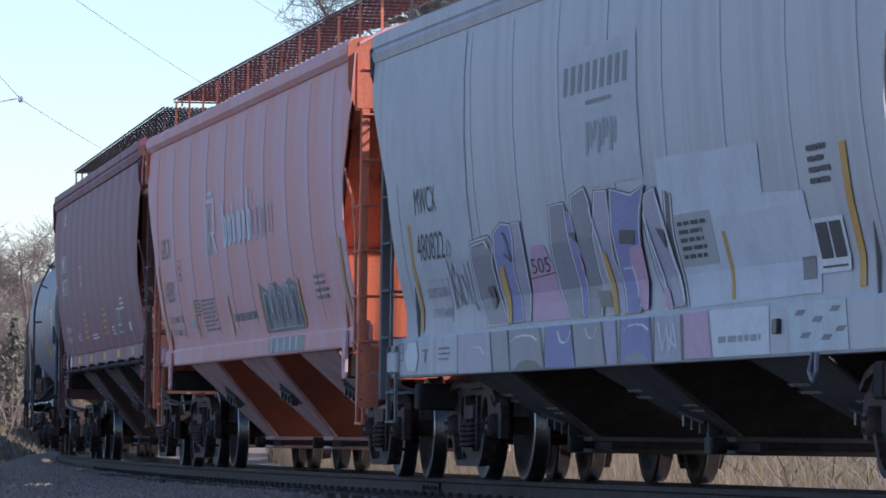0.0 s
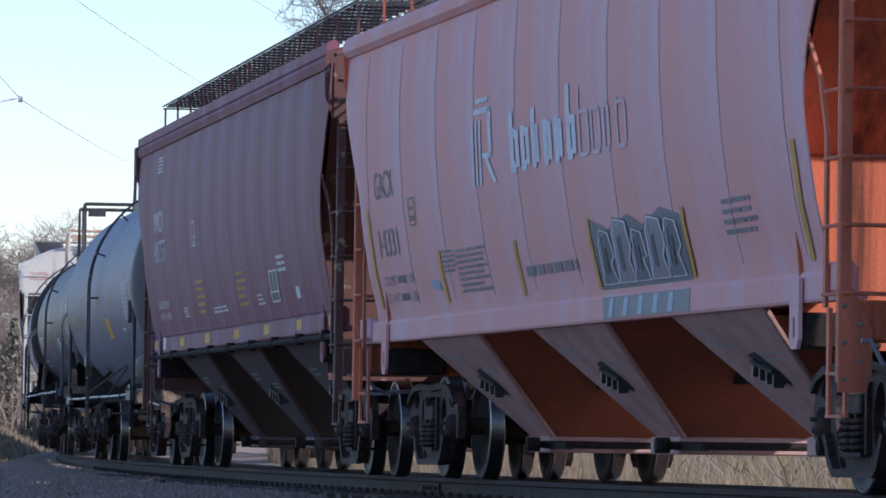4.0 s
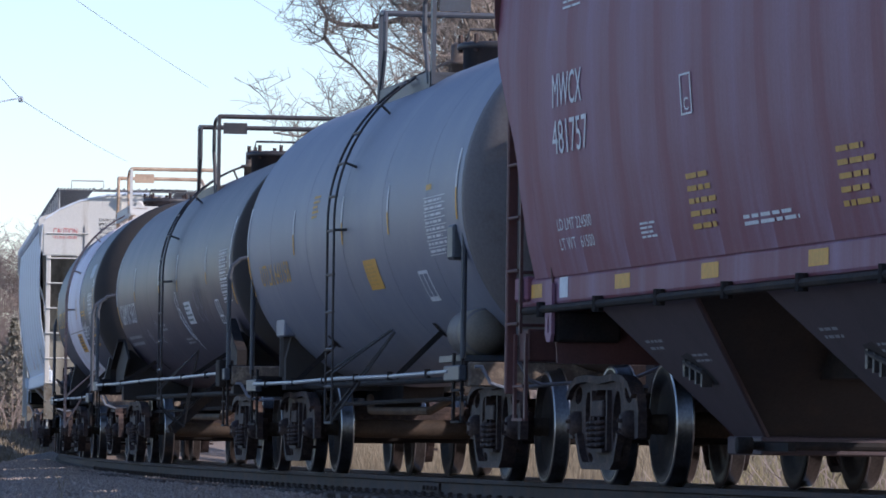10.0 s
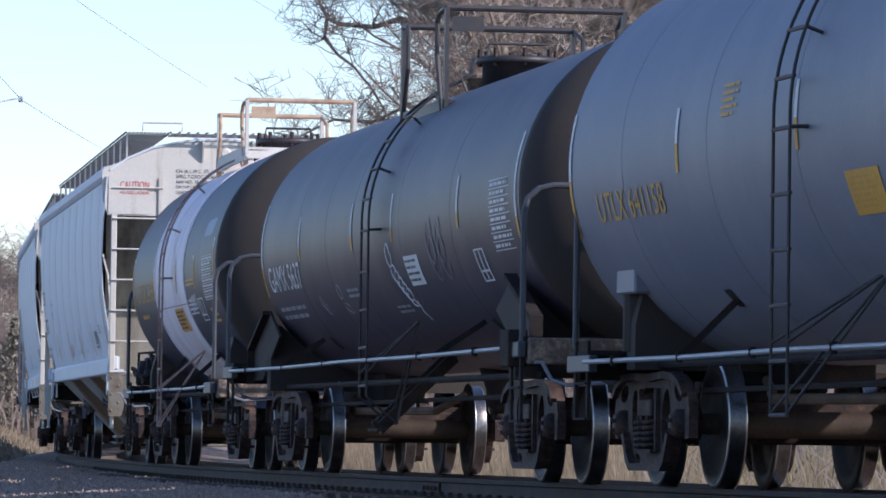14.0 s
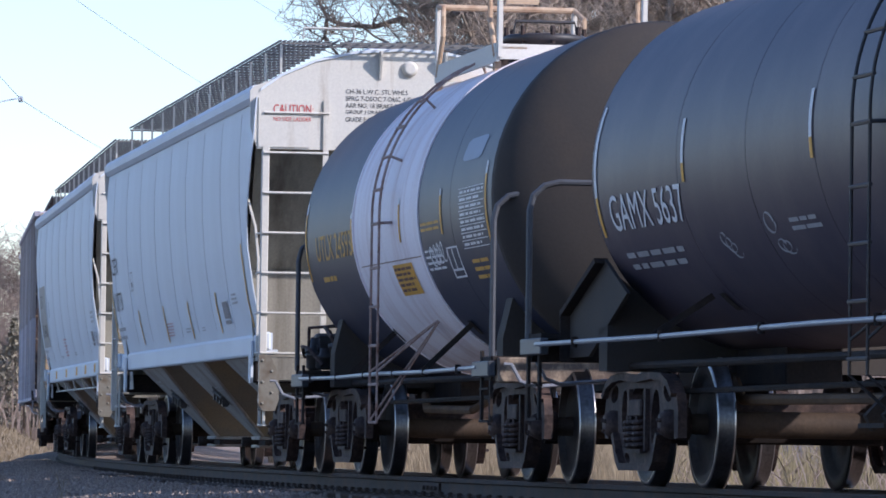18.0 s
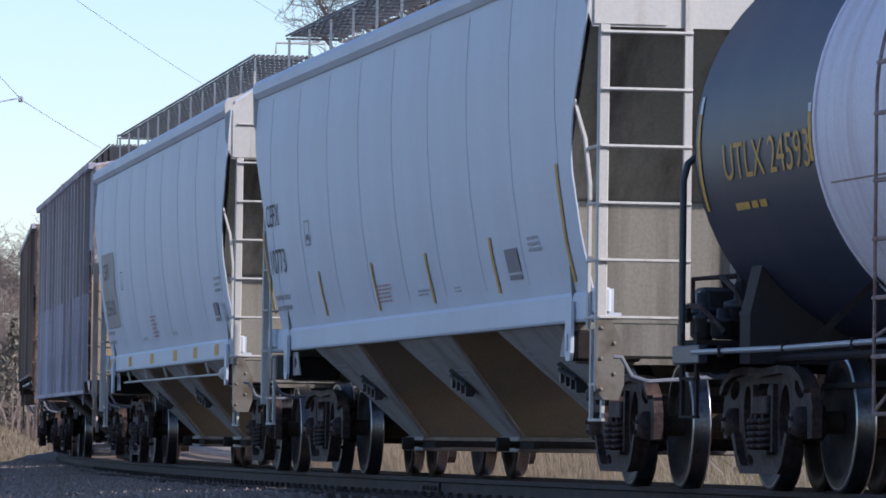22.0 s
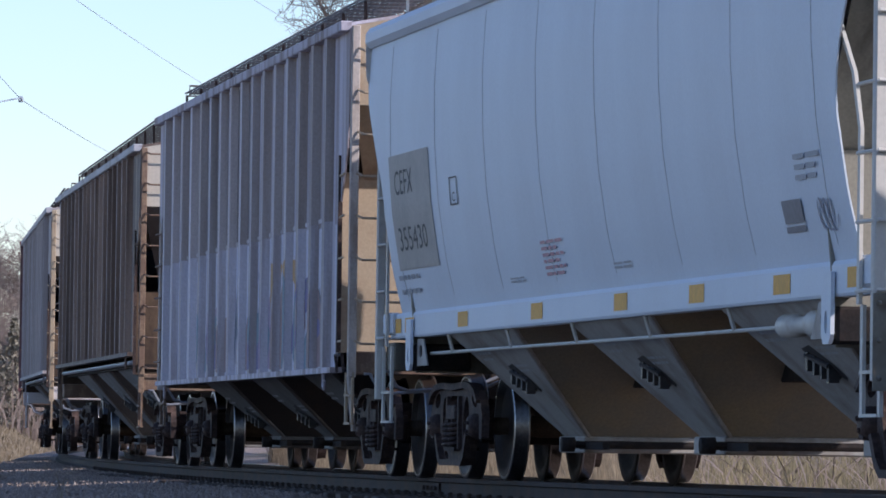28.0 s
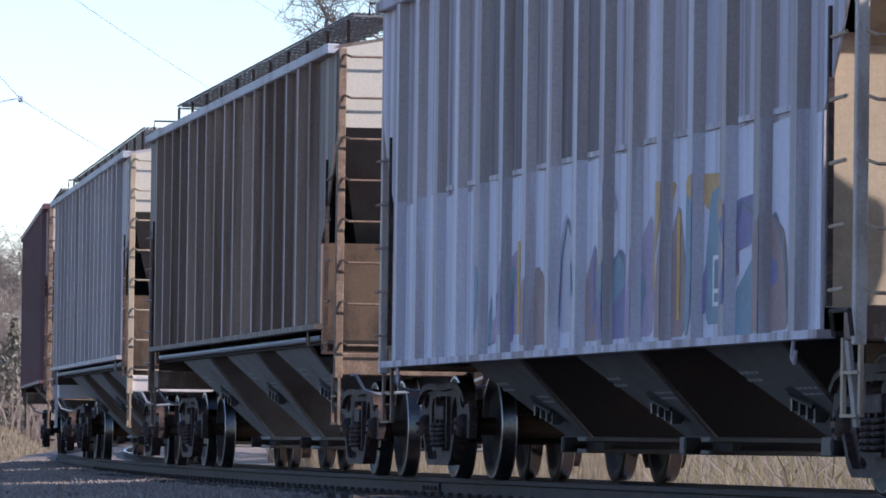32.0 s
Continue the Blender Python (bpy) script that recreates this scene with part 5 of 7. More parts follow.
decal(car, "graffiti", [rounded([(0.96, 1.77), (1.4, 1.79), (1.37, 1.56), (1.35, 1.31), (1.15, 1.31), (0.88, 1.58)], 1), [(1.8, 1.51), (2.04, 1.43), (2.15, 1.31), (1.93, 1.31)], [(-0.86, 1.85), (-0.7, 1.7), (-0.74, 1.6)]], M_SPRAYPINK, hopper_w, 0.020)
decal(car, "graffiti", [[(0.78, 1.91), (1.27, 1.89), (1.18, 1.79), (0.69, 1.81)], [(-0.41, 1.49), (0.03, 1.48), (0.16, 1.35), (-0.26, 1.36)], [(-4.62, 1.62), (-4.35, 1.64), (-4.3, 1.5), (-4.45, 1.42)], [(-1.05, 1.95), (-0.8, 1.95), (-0.78, 1.86)], [(1.95, 1.88), (2.2, 1.86), (2.15, 1.72)]], M_SPRAYDARK, hopper_w, 0.021)
line(car, [(-3.85, 1.95), (-3.6, 2.04), (-3.45, 1.94), (-3.66, 1.86), (-3.42, 1.8), (-3.5, 1.98)], 0.045, M_SPRAYDARK, hopper_w, 0.021)
line(car, [(-4.95, 1.97), (-4.4, 1.99), (-4.28, 1.93)], 0.05, M_LETTERWHITE, hopper_w, 0.020)
line(car, [(-0.2, 2.1), (-0.02, 1.85), (0.02, 1.6), (0.1, 1.45)], 0.04, M_LETTERWHITE, hopper_w, 0.021)
line(car, [(0.62, 1.62), (0.95, 1.62), (1.0, 1.4)], 0.04, M_LETTERWHITE, hopper_w, 0.021)
line(car, [(2.05, 2.12), (2.2, 1.9), (2.3, 1.6), (2.48, 1.33)], 0.05, M_LETTERWHITE, hopper_w, 0.021)
line(car, [(1.6, 2.0), (1.75, 1.7), (1.9, 1.45)], 0.04, M_LETTERWHITE, hopper_w, 0.021)
for poly, fill in (([(-6.0, 1.25), (-4.61, 1.25), (-4.48, 0.92), (-5.98, 0.92)], M_SPRAYGREYV), ([(-4.56, 1.25), (-3.86, 1.25), (-3.73, 0.92), (-4.41, 0.92)], M_SPRAYSLATE), ([(-3.79, 1.25), (-2.57, 1.25), (-2.35, 0.92), (-3.69, 0.92)], M_SPRAYSLATE),
                   ([(-2.29, 1.25), (-1.37, 1.25), (-1.16, 0.92), (-2.31, 0.92)], M_SPRAYBLUE), ([(-1.27, 1.25), (-0.27, 1.25), (-0.07, 0.92), (-1.12, 0.92)], M_SPRAYSLATE), ([(-0.18, 1.25), (0.26, 1.25), (0.36, 0.92), (0.01, 0.92)], M_SPRAYLILAC),
                   ([(0.47, 1.25), (1.41, 1.25), (1.54, 0.92), (0.48, 0.92)], M_SPRAYBLUE), ([(1.6, 1.25), (2.4, 1.25), (2.47, 0.92), (1.62, 0.92)], M_SPRAYGREYV)):
    decal(car, "graffiti", [swollen(poly, 0.07, 0.001)], M_SPRAYDARK, sill_w, 0.003)
    decal(car, "graffiti", [poly], fill, sill_w, 0.005)
# pale arcs and drips on the letters' lower ends
for x, w, z, h in ((-5.2, 0.35, 1.13, 0.07), (-3.2, 0.55, 1.19, 0.05), (-1.6, 0.25, 1.1, -0.1), (0.95, 0.42, 1.2, 0.05), (-0.6, 0.2, 1.12, -0.09)):
    line(car, [(x - w, z - h), (x - w * 0.6, z - h * 0.2), (x, z), (x + w * 0.6, z - h * 0.2), (x + w, z - h)], 0.05, M_LETTERWHITE, sill_w, 0.008)
for x, w in ((-3.0, 0.55), (1.0, 0.45)):
    decal(car, "graffiti", [[(x - w, 0.925), (x - w * 0.6, 0.98), (x, 1.0), (x + w * 0.6, 0.98), (x + w, 0.925)]], M_SPRAYSLATE if x > 0 else M_SPRAYDARK, sill_w, 0.007)
line(car, [(1.7, 1.2), (1.85, 0.98), (1.95, 1.18), (2.08, 0.97), (2.18, 1.2), (2.3, 1.0), (2.02, 1.08), (1.8, 1.05)], 0.05, M_LETTERWHITE, sill_w, 0.008)
decal(car, "paint_patch", [[(2.5, 1.255), (3.24, 1.255), (3.4, 0.93), (2.57, 0.93)]], M_SPRAYPINK, sill_w, 0.004)
decal(car, "paint_patch", [[(3.31, 1.255), (5.0, 1.255), (5.05, 0.93), (3.44, 0.93)]], M_LETTERWHITE, sill_w, 0.004, "white painted panel on the sill")
decal(car, "small_print", bars(3.58, 5.0, 1.02, 1.075, 1, 0.8, 5, 12), M_SPRAYSLATE, sill_w, 0.007)
decal(car, "paint_patch", [[(5.5, 1.255), (7.0, 1.255), (7.1, 0.935), (5.62, 0.93)]], M_PATCHMINT, sill_w, 0.004, "pale mint panel on the sill")
decal(car, "graffiti", [rect(x, x + 0.22, z, z + 0.035, 0.08) for x, z in ((5.7, 1.17), (6.15, 1.12), (6.6, 1.18), (5.85, 1.02), (6.4, 1.0), (6.75, 1.05))], M_LETTERGREY, sill_w, 0.007)
part("marker_box", bevelled(box(B(), 5.2, 5.34, -1.46, -1.428, 1.06, 1.16), 0.006), M_BLACK, car)
for pts in ([(-6.15, 2.02), (-6.05, 2.06), (-5.95, 2.0), (-6.02, 1.92), (-6.14, 1.94), (-6.1, 2.03), (-5.93, 2.07)], [(-6.2, 1.9), (-6.16, 1.5), (-6.2, 1.46), (-6.16, 1.72), (-6.0, 1.86), (-5.98, 1.76), (-6.14, 1.68), (-6.0, 1.6), (-6.1, 1.48)],
            [(-5.95, 1.5), (-5.86, 1.78), (-5.8, 1.5), (-5.92, 1.6)], [(-5.56, 1.8), (-5.7, 1.76), (-5.6, 1.62), (-5.7, 1.5)], [(-5.5, 1.84), (-5.5, 1.5)], [(-5.5, 1.64), (-5.32, 1.68)], [(-5.3, 1.86), (-5.34, 1.5), (-5.2, 1.44)]):
    line(car, pts, 0.035, M_LETTERGREY, hopper_w, 0.008)
part("uncoupling_loop", tube(B(), [(6.2, -1.43, 0.92), (6.15, -1.44, 0.80), (6.25, -1.44, 0.74), (6.33, -1.44, 0.80), (6.3, -1.43, 0.92)], 0.018, 6), M_CHROME, car)

car = hopper("covered_hopper", 43.55, "sun-faded red covered hopper with pale streaks and an orange end", M_PINK, M_ORANGE, M_PINK, M_REDSHEET,
             sill_z=(1.25, 1.45), panels=11, bulge=0.001, seam_paint=M_PINKBAY, board=M_RUSTRED, bay=M_PINKBAY, stain=M_ORANGEEND, tc=7.15, tcf=8.05)
lettering(car, "GACX", -7.56, -6.61, 2.55, 2.80, M_LETTERGREY, hopper_w)
lettering(car, "14331", -7.57, -6.60, 2.02, 2.27, M_LETTERGREY, hopper_w)
decal(car, "marker_stripe", [rect(-8.06, -7.94, 1.57, 2.48, -0.03)], M_YELLOW, hopper_w)
decal(car, "marker_stripe", [rect(-4.78, -4.66, 1.54, 2.0)], M_YELLOW, hopper_w)
decal(car, "marker_stripe", [rect(-1.42, -1.30, 1.52, 1.97)], M_GOLD, hopper_w)
decal(car, "small_print", bars(-4.6, -4.0, 1.79, 2.0, 5, 0.5, 2, 14), M_LETTERGREY, hopper_w)
decal(car, "small_print", bars(-3.97, -2.58, 1.60, 1.99, 8, 0.5, 3, 15), M_LETTERGREY, hopper_w)
decal(car, "stencil_box", frame_of(-5.90, -5.57, 2.25, 2.50) + [rect(-5.82, -5.66, 2.30, 2.34), rect(-5.82, -5.66, 2.39, 2.42)], M_LETTERGREY, hopper_w)
for z in (1.76, 1.60):
    lettering(car, "LD LMT" if z > 1.7 else "LT WT", -7.6, -7.0, z, z + 0.085, M_LETTERGREY, hopper_w)
    lettering(car, "LBS", -6.35, -6.1, z, z + 0.085, M_LETTERGREY, hopper_w)
    decal(car, "small_print", bars(-6.92, -6.42, z, z + 0.085, 1, 0.8, 5, 16), M_LETTERGREY, hopper_w)
decal(car, "small_print", bars(5.9, 6.9, 1.74, 2.02, 4, 0.45, 3, 17), M_LETTERGREY, hopper_w)
decal(car, "small_print", bars(-1.1, 1.5, 1.66, 1.76, 1, 0.8, 6, 18), M_LETTERGREY, hopper_w)
decal(car, "paint_patch", [[(-5.3, 1.68), (-4.9, 1.66), (-4.95, 1.74), (-5.3, 1.76)]], M_SPRAYSKY, hopper_w)
# a pale company mark drawn as plain shapes
decal(car, "emblem", [rect(-2.76 + 0.16 * k, -2.68 + 0.16 * k, 2.46, 3.0, 0.06) for k in range(3)] + [rect(-2.6, -1.9, 3.05, 3.10), rect(-2.5, -2.0, 3.14, 3.18), rect(-2.0, -1.86, 2.7, 3.1), rect(-2.3, -1.9, 2.68, 2.72), [(-2.2, 2.68), (-2.06, 2.68), (-1.72, 2.46), (-1.86, 2.46)]], M_PALEBLUE, hopper_w, 0.006, "faded pale blue striped emblem")
for k, (w, z) in enumerate(((0.36, 3.0), (0.34, 2.86), (0.26, 2.98), (0.32, 2.86), (0.28, 2.86), (0.34, 3.08), (0.38, 3.04), (0.34, 2.88), (0.22, 2.88), (0.34, 2.88))):
    x = -1.10 + 0.445 * k
    t = 0.15 if k < 6 else 0.06
    decal(car, "emblem", [rect(x, x + t, 2.50, z), rect(x + w - t, x + w, 2.54, min(z, 2.84)), rect(x + t, x + w - t, 2.50, 2.50 + t * 0.55), rect(x + t, x + w - t, min(z, 2.86) - t * 0.55, min(z, 2.86))], M_PALEBLUE if k < 6 else M_PALEBLUEDIM, hopper_w, 0.006, "faded pale blue shape of a company mark")
decal(car, "graffiti", [[(1.62, 1.49), (4.6, 1.49), (4.64, 1.95), (4.0, 2.03), (3.4, 1.92), (2.9, 2.02), (2.2, 1.93), (1.58, 2.03)]], M_SPRAYTEAL, hopper_w, 0.006, "dark teal sprayed block")
for k, (w, top) in enumerate(((0.42, 1.93), (0.5, 1.99), (0.4, 1.9), (0.5, 1.97), (0.42, 1.94))):
    x = 1.75 + 0.56 * k
    stroke(car, [(x, 1.53), (x + 0.06, top - 0.1), (x + 0.16, top), (x + w, top - 0.03), (x + w + 0.05, top - 0.2), (x + w - 0.08, 1.68), (x + w + 0.04, 1.53)], M_SPRAYSLATE if k % 2 else M_SPRAYTEAL, hopper_w, 0.009 + 0.003 * (k % 2), low=1.5)
    decal(car, "graffiti", [[(x + 0.16, 1.62), (x + 0.2, top - 0.14), (x + 0.3, top - 0.12), (x + 0.26, 1.6)]], M_SPRAYDARK, hopper_w, 0.017)
    line(car, [(x + 0.08, 1.6), (x + 0.14, top - 0.06), (x + 0.3, top - 0.04)], 0.035, M_SPRAYSKY, hopper_w, 0.018)
decal(car, "graffiti", [rect(1.7, 4.6, 1.27, 1.43)], M_SPRAYTEAL, sill_w, 0.004)
decal(car, "graffiti", [rect(1.9 + 0.5 * k, 2.05 + 0.5 * k, 1.28, 1.42, 0.06) for k in range(5)], M_SPRAYSKY, sill_w, 0.007)
decal(car, "marker_stripe", [rect(1.5, 1.6, 1.5, 2.04)], M_GOLD, hopper_w, 0.012)
decal(car, "marker_stripe", [rect(4.66, 4.76, 1.5, 2.0)], M_GOLD, hopper_w, 0.012)
decal(car, "marker_stripe", [rect(8.0, 8.12, 1.52, 2.3)], M_GOLD, hopper_w, 0.008)

car = hopper("covered_hopper", 24.2, "dull maroon covered hopper with chalky vertical streaks", M_MAROON, M_RUSTRED, M_MAROON, M_DARKSHEET,
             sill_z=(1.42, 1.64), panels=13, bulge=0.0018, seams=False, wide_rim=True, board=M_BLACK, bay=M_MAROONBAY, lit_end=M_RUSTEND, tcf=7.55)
lettering(car, "MWCX", -6.94, -5.92, 2.91, 3.17, M_LETTERWHITE, hopper_w)
lettering(car, "481757", -7.01, -5.78, 2.55, 2.81, M_LETTERWHITE, hopper_w)
decal(car, "stencil_box", frame_of(-2.79, -2.47, 2.62, 2.91, 0.03, 0.014), M_LETTERWHITE, hopper_w)
lettering(car, "C", -2.70, -2.56, 2.65, 2.74, M_LETTERWHITE, hopper_w)
decal(car, "small_print", bars(-2.85, -1.96, 1.80, 2.24, 5, 0.42, 3, 21), M_GOLD, hopper_w)
decal(car, "small_print", bars(1.14, 2.02, 1.80, 2.23, 5, 0.42, 3, 22), M_GOLD, hopper_w)
decal(car, "small_print", bars(-1.42, 0.06, 1.79, 1.88, 2, 0.55, 4, 23), M_LETTERWHITE, hopper_w)
decal(car, "small_print", bars(2.81, 3.38, 1.79, 1.93, 3, 0.5, 3, 24), M_LETTERWHITE, hopper_w)
decal(car, "stencil_box", [rect(4.0, 4.68, 1.80, 2.14)], M_LETTERWHITE, hopper_w, 0.006)
decal(car, "stencil_box", [rect(4.06, 4.32, 1.92, 2.12), rect(4.36, 4.62, 1.92, 2.12), rect(4.06, 4.62, 1.82, 1.90)], M_SPRAYGREEN, hopper_w, 0.009)
decal(car, "small_print", bars(4.78, 5.59, 2.09, 2.29, 3, 0.5, 2, 25), M_LETTERWHITE, hopper_w)
lettering(car, "LD LMT 224500", -7.17, -5.98, 1.97, 2.06, M_LETTERWHITE, hopper_w)
lettering(car, "LT WT   61500", -7.17, -5.98, 1.82, 1.91, M_LETTERWHITE, hopper_w)
decal(car, "small_print", bars(-4.43, -3.92, 1.81, 1.94, 4, 0.5, 2, 26), M_LETTERWHITE, hopper_w)
decal(car, "small_print", bars(-6.63, -5.95, 3.64, 3.86, 5, 0.4, 2, 27), M_LETTERWHITE, hopper_w)
decal(car, "stencil_box", [rect(6.0, 6.3, 1.80, 1.92)], M_LETTERWHITE, hopper_w)
for x in (-9.0, -8.55, -5.57, -2.86, 0.05, 2.77, 5.53, 8.0, 8.42):
    decal(car, "reflector", [rect(x, x + (0.40 if x > 5 or x < -8 else 0.5), 1.48, 1.59)], M_YELLOW, sill_w, 0.004, "yellow reflective square")
decal(car, "reflector", [rect(-7.5, -7.2, 1.46, 1.62)], M_LETTERWHITE, sill_w, 0.004)
sill_pipe = part("train_pipe", tube(B(), [(-8.7, -1.46, 1.38), (8.7, -1.46, 1.37)], 0.032, 8), M_UNDER, car)
for k in range(9):
    part("pipe_clamp", tube(B(), [(-8 + 2 * k, -1.46, 1.32), (-8 + 2 * k, -1.46, 1.44)], 0.045, 8), M_UNDER, sill_pipe)

# each tank has its own girth
LONG_R, LONG_Z = TANK_R, TANK_Z
TANK_R, TANK_Z = 1.54, 2.45
car = tank_car("tank_car", 6.2, "blue-grey tank car with yellow lettering and reflective strips", M_TANKGREY, 6.8, 5.8, dx=0.05, head=M_TANKGREYEND, platform_x=-0.4, pz=3.76, platform_len=3.2, ladder_x=0.18, pipe_z=0.94, tcf=6.1,
               seams=(-5.0, -2.4, 0.0, 2.5, 5.0), rail_mat=M_BLUEFIT, cage=0.9)
lettering(car, "UTLX 641158", -5.87, -3.75, 1.98, 2.20, M_GOLD, tank_w)
decal(car, "placard", [rect(1.1, 1.88, 1.77, 2.05)], M_YELLOW, tank_w, 0.005, "yellow warning placard")
decal(car, "placard", bars(1.16, 1.82, 1.80, 2.02, 6, 0.4, 3, 31), M_GOLD, tank_w, 0.008)
data_table(car, 4.92, 6.02, 1.98, 2.48, tank_w)
decal(car, "small_print", [rect(5.0, 5.3, 2.55, 2.6)], M_GOLD, tank_w)
decal(car, "stencil_box", [rect(3.95, 4.45, 1.6, 1.87, 0.0)], M_LETTERWHITE, tank_w, 0.004)
decal(car, "stencil_box", [rect(4.0, 4.18, 1.64, 1.84), rect(4.22, 4.4, 1.64, 1.84)], M_TANKGREY, tank_w, 0.007)
for x in (-6.72, -3.25, 0.05, 2.85, 6.55):
    strip(car, x, 2.24 if x > -6 else 1.9, 2.70 if abs(x) < 6 else 2.85, tank_w)
decal(car, "small_print", bars(-1.95, -1.5, 2.55, 2.8, 5, 0.5, 1, 32), M_GOLD, tank_w)
# the air reservoir and its bracket at the leading end
res = part("air_reservoir", lathe(B(), [(4.6, 0.02), (4.62, 0.14), (4.68, 0.205), (5.44, 0.205), (5.56, 0.14), (5.6, 0.02)], "x", 24, (0.75, -1.2, 1.29)), M_TANKGREYEND, car, "brown-grey round air reservoir")
# The head's tan is warm sunlight on the reservoir's end, given as colour.
part("reservoir_head", lathe(B(), [(5.2, 0.208), (5.43, 0.208), (5.56, 0.145), (5.60, 0.08), (5.61, 0.0)], "x", 24, (0.75, -1.2, 1.29)), M_TAN, res, "dished head in warm sunlit tan")
part("reservoir_bracket", box(B(), 5.3, 6.4, -1.45, -0.95, 1.03, 1.085), M_BLUEFIT, car)
part("end_box", bevelled(box(B(), 6.2, 6.5, -1.55, -1.35, 1.9, 2.2), 0.02), M_BLUEFIT, car)

TANK_R, TANK_Z = 1.37, 2.41
car = tank_car("tank_car", -11.45, "sooty black tank car with white lettering and worn patches", M_TANKBLACK, 7.75, 7.35, dx=0.45, ext=1.75, platform_x=0.3, pz=3.45, ladder_x=0.85, ladder_in=0.3, tcr=6.75,
               seams=(-5.0, -3.0, -1.2, 1.6, 4.4), cage=0.97, platform_len=2.5)
lettering(car, "GAMX 5637", -6.8, -4.5, 1.93, 2.20, M_LETTERWHITE, tank_w)
decal(car, "small_print", bars(-6.75, -4.7, 1.62, 1.79, 2, 0.45, 5, 41), M_LETTERGREYW, tank_w)
decal(car, "placard", [rect(2.08, 2.85, 1.78, 2.05)], M_LETTERWHITE, tank_w, 0.005, "white and green placard")
decal(car, "placard", bars(2.13, 2.8, 1.8, 2.03, 4, 0.4, 2, 42), M_SPRAYGREEN, tank_w, 0.008)
data_table(car, 6.8, 7.75, 1.95, 2.54, tank_w)
decal(car, "stencil_box", frame_of(5.75, 6.2, 1.72, 2.0, 0.05) + [rect(5.95, 6.0, 1.74, 1.98), rect(5.8, 6.15, 1.8, 1.82)], M_LETTERWHITE, tank_w)
decal(car, "scribble", squiggle(1.22, 2.08, 0.04, 0.0, 0.13, 0.11, 1, 0.05) + squiggle(1.3, 1.93, 0.42, -0.28, 0.15, 0.07, 5, 0.05) + [[(1.72, 1.66), (1.84, 1.6), (1.8, 1.54), (1.92, 1.47), (1.96, 1.48), (1.86, 1.55), (1.9, 1.61), (1.75, 1.68)]], M_PALEBLUE, tank_w, 0.006, "pale blue looped scribble")
decal(car, "scribble", squiggle(-2.35, 1.83, 0.03, 0.0, 0.12, 0.07, 1, 0.035) + squiggle(-2.3, 1.68, 0.2, -0.03, 0.12, 0.04, 2, 0.03) + squiggle(-3.75, 1.78, 0.25, -0.12, 0.09, 0.04, 3, 0.03), M_PRINTGREY, tank_w, 0.006, "faint grey chalk scribbles")
decal(car, "scribble", squiggle(3.6, 2.2, 0.1, -0.3, 0.18, 0.16, 2, 0.06) + squiggle(4.1, 2.2, 0.1, -0.3, 0.16, 0.16, 2, 0.06), M_TANKPATCH, tank_w, 0.006, "dull grey ghosted scribble")
for e in (0.0, 0.42):
    part("diagonal_channel", loft(B(), [[(x + e - 0.04, y - 0.02, z + 0.05), (x + e + 0.04, y - 0.02, z + 0.05), (x + e + 0.04, y + 0.03, z - 0.05), (x + e - 0.04, y + 0.03, z - 0.05)] for x, y, z in ((0.5, -1.33, 0.46), (0.1, -0.55, 1.16))]), M_UNDER, car, "diagonal steel channel under the tank")
part("step_tread", box(B(), 0.42, 1.02, -1.37, -1.30, 0.43, 0.46), M_UNDER, car)
part("corner_box", bevelled(box(B(), 8.45, 8.85, -1.56, -1.40, 0.95, 1.25), 0.01), M_UNDER, car)
for x in (-7.2, -4.4, -0.85, 1.6, 5.2, 8.0):
    strip(car, x, 2.2 if abs(x) < 7 else 1.9, 2.66 if abs(x) < 7 else 2.9, tank_w, white=0.7)
decal(car, "small_print", bars(-1.8, -0.9, 1.75, 1.86, 2, 0.5, 2, 44) + bars(0.6, 1.6, 1.55, 1.64, 2, 0.5, 2, 45), M_LETTERGREYW, tank_w)

# the short car has a slimmer shell
TANK_R, TANK_Z = 1.46, 2.43
car = tank_car("tank_car", -27.7, "short dark blue-black tank car with a stained white band", M_TANKNAVY, 5.3, 4.65, platform_x=-0.35, pw=0.67, pz=3.86, ladder_x=0.0, seams=(-2.1, 1.62, 3.3),
               band=(-2.1, 1.62), pipe_z=0.96, rail_mat=M_TANRAIL, ladder_mat=M_RUSTLADDER, cage=0.68, end_mat=M_WHITEEND, platform_len=3.3)
lettering(car, "UTLX 24593", -4.5, -2.25, 2.13, 2.38, M_GOLD, tank_w)
data_table(car, 3.73, 4.95, 2.00, 2.51, tank_w)
decal(car, "placard", [rect(-0.16, 0.91, 1.69, 1.97)], M_YELLOW, tank_w, 0.005, "yellow placard with dark print")
decal(car, "placard", bars(-0.10, 0.85, 1.71, 1.95, 5, 0.5, 3, 51), M_RUSTRED, tank_w, 0.008)
decal(car, "small_print", bars(1.75, 2.6, 1.85, 2.06, 4, 0.4, 2, 52), M_LETTERWHITE, tank_w)
decal(car, "stencil_box", frame_of(2.85, 3.4, 1.77, 2.04, 0.05) + [rect(3.08, 3.13, 1.85, 2.02), rect(2.9, 3.35, 1.83, 1.85)], M_LETTERWHITE, tank_w)
decal(car, "scribble", squiggle(2.0, 1.97, 0.75, 0.04, 0.10, 0.09, 4, 0.04), M_LETTERWHITE, tank_w, 0.008)
decal(car, "small_print", bars(3.9, 4.7, 1.72, 1.92, 3, 0.45, 2, 53) + bars(1.75, 2.7, 2.2, 2.3, 2, 0.5, 2, 54), M_GOLD, tank_w)
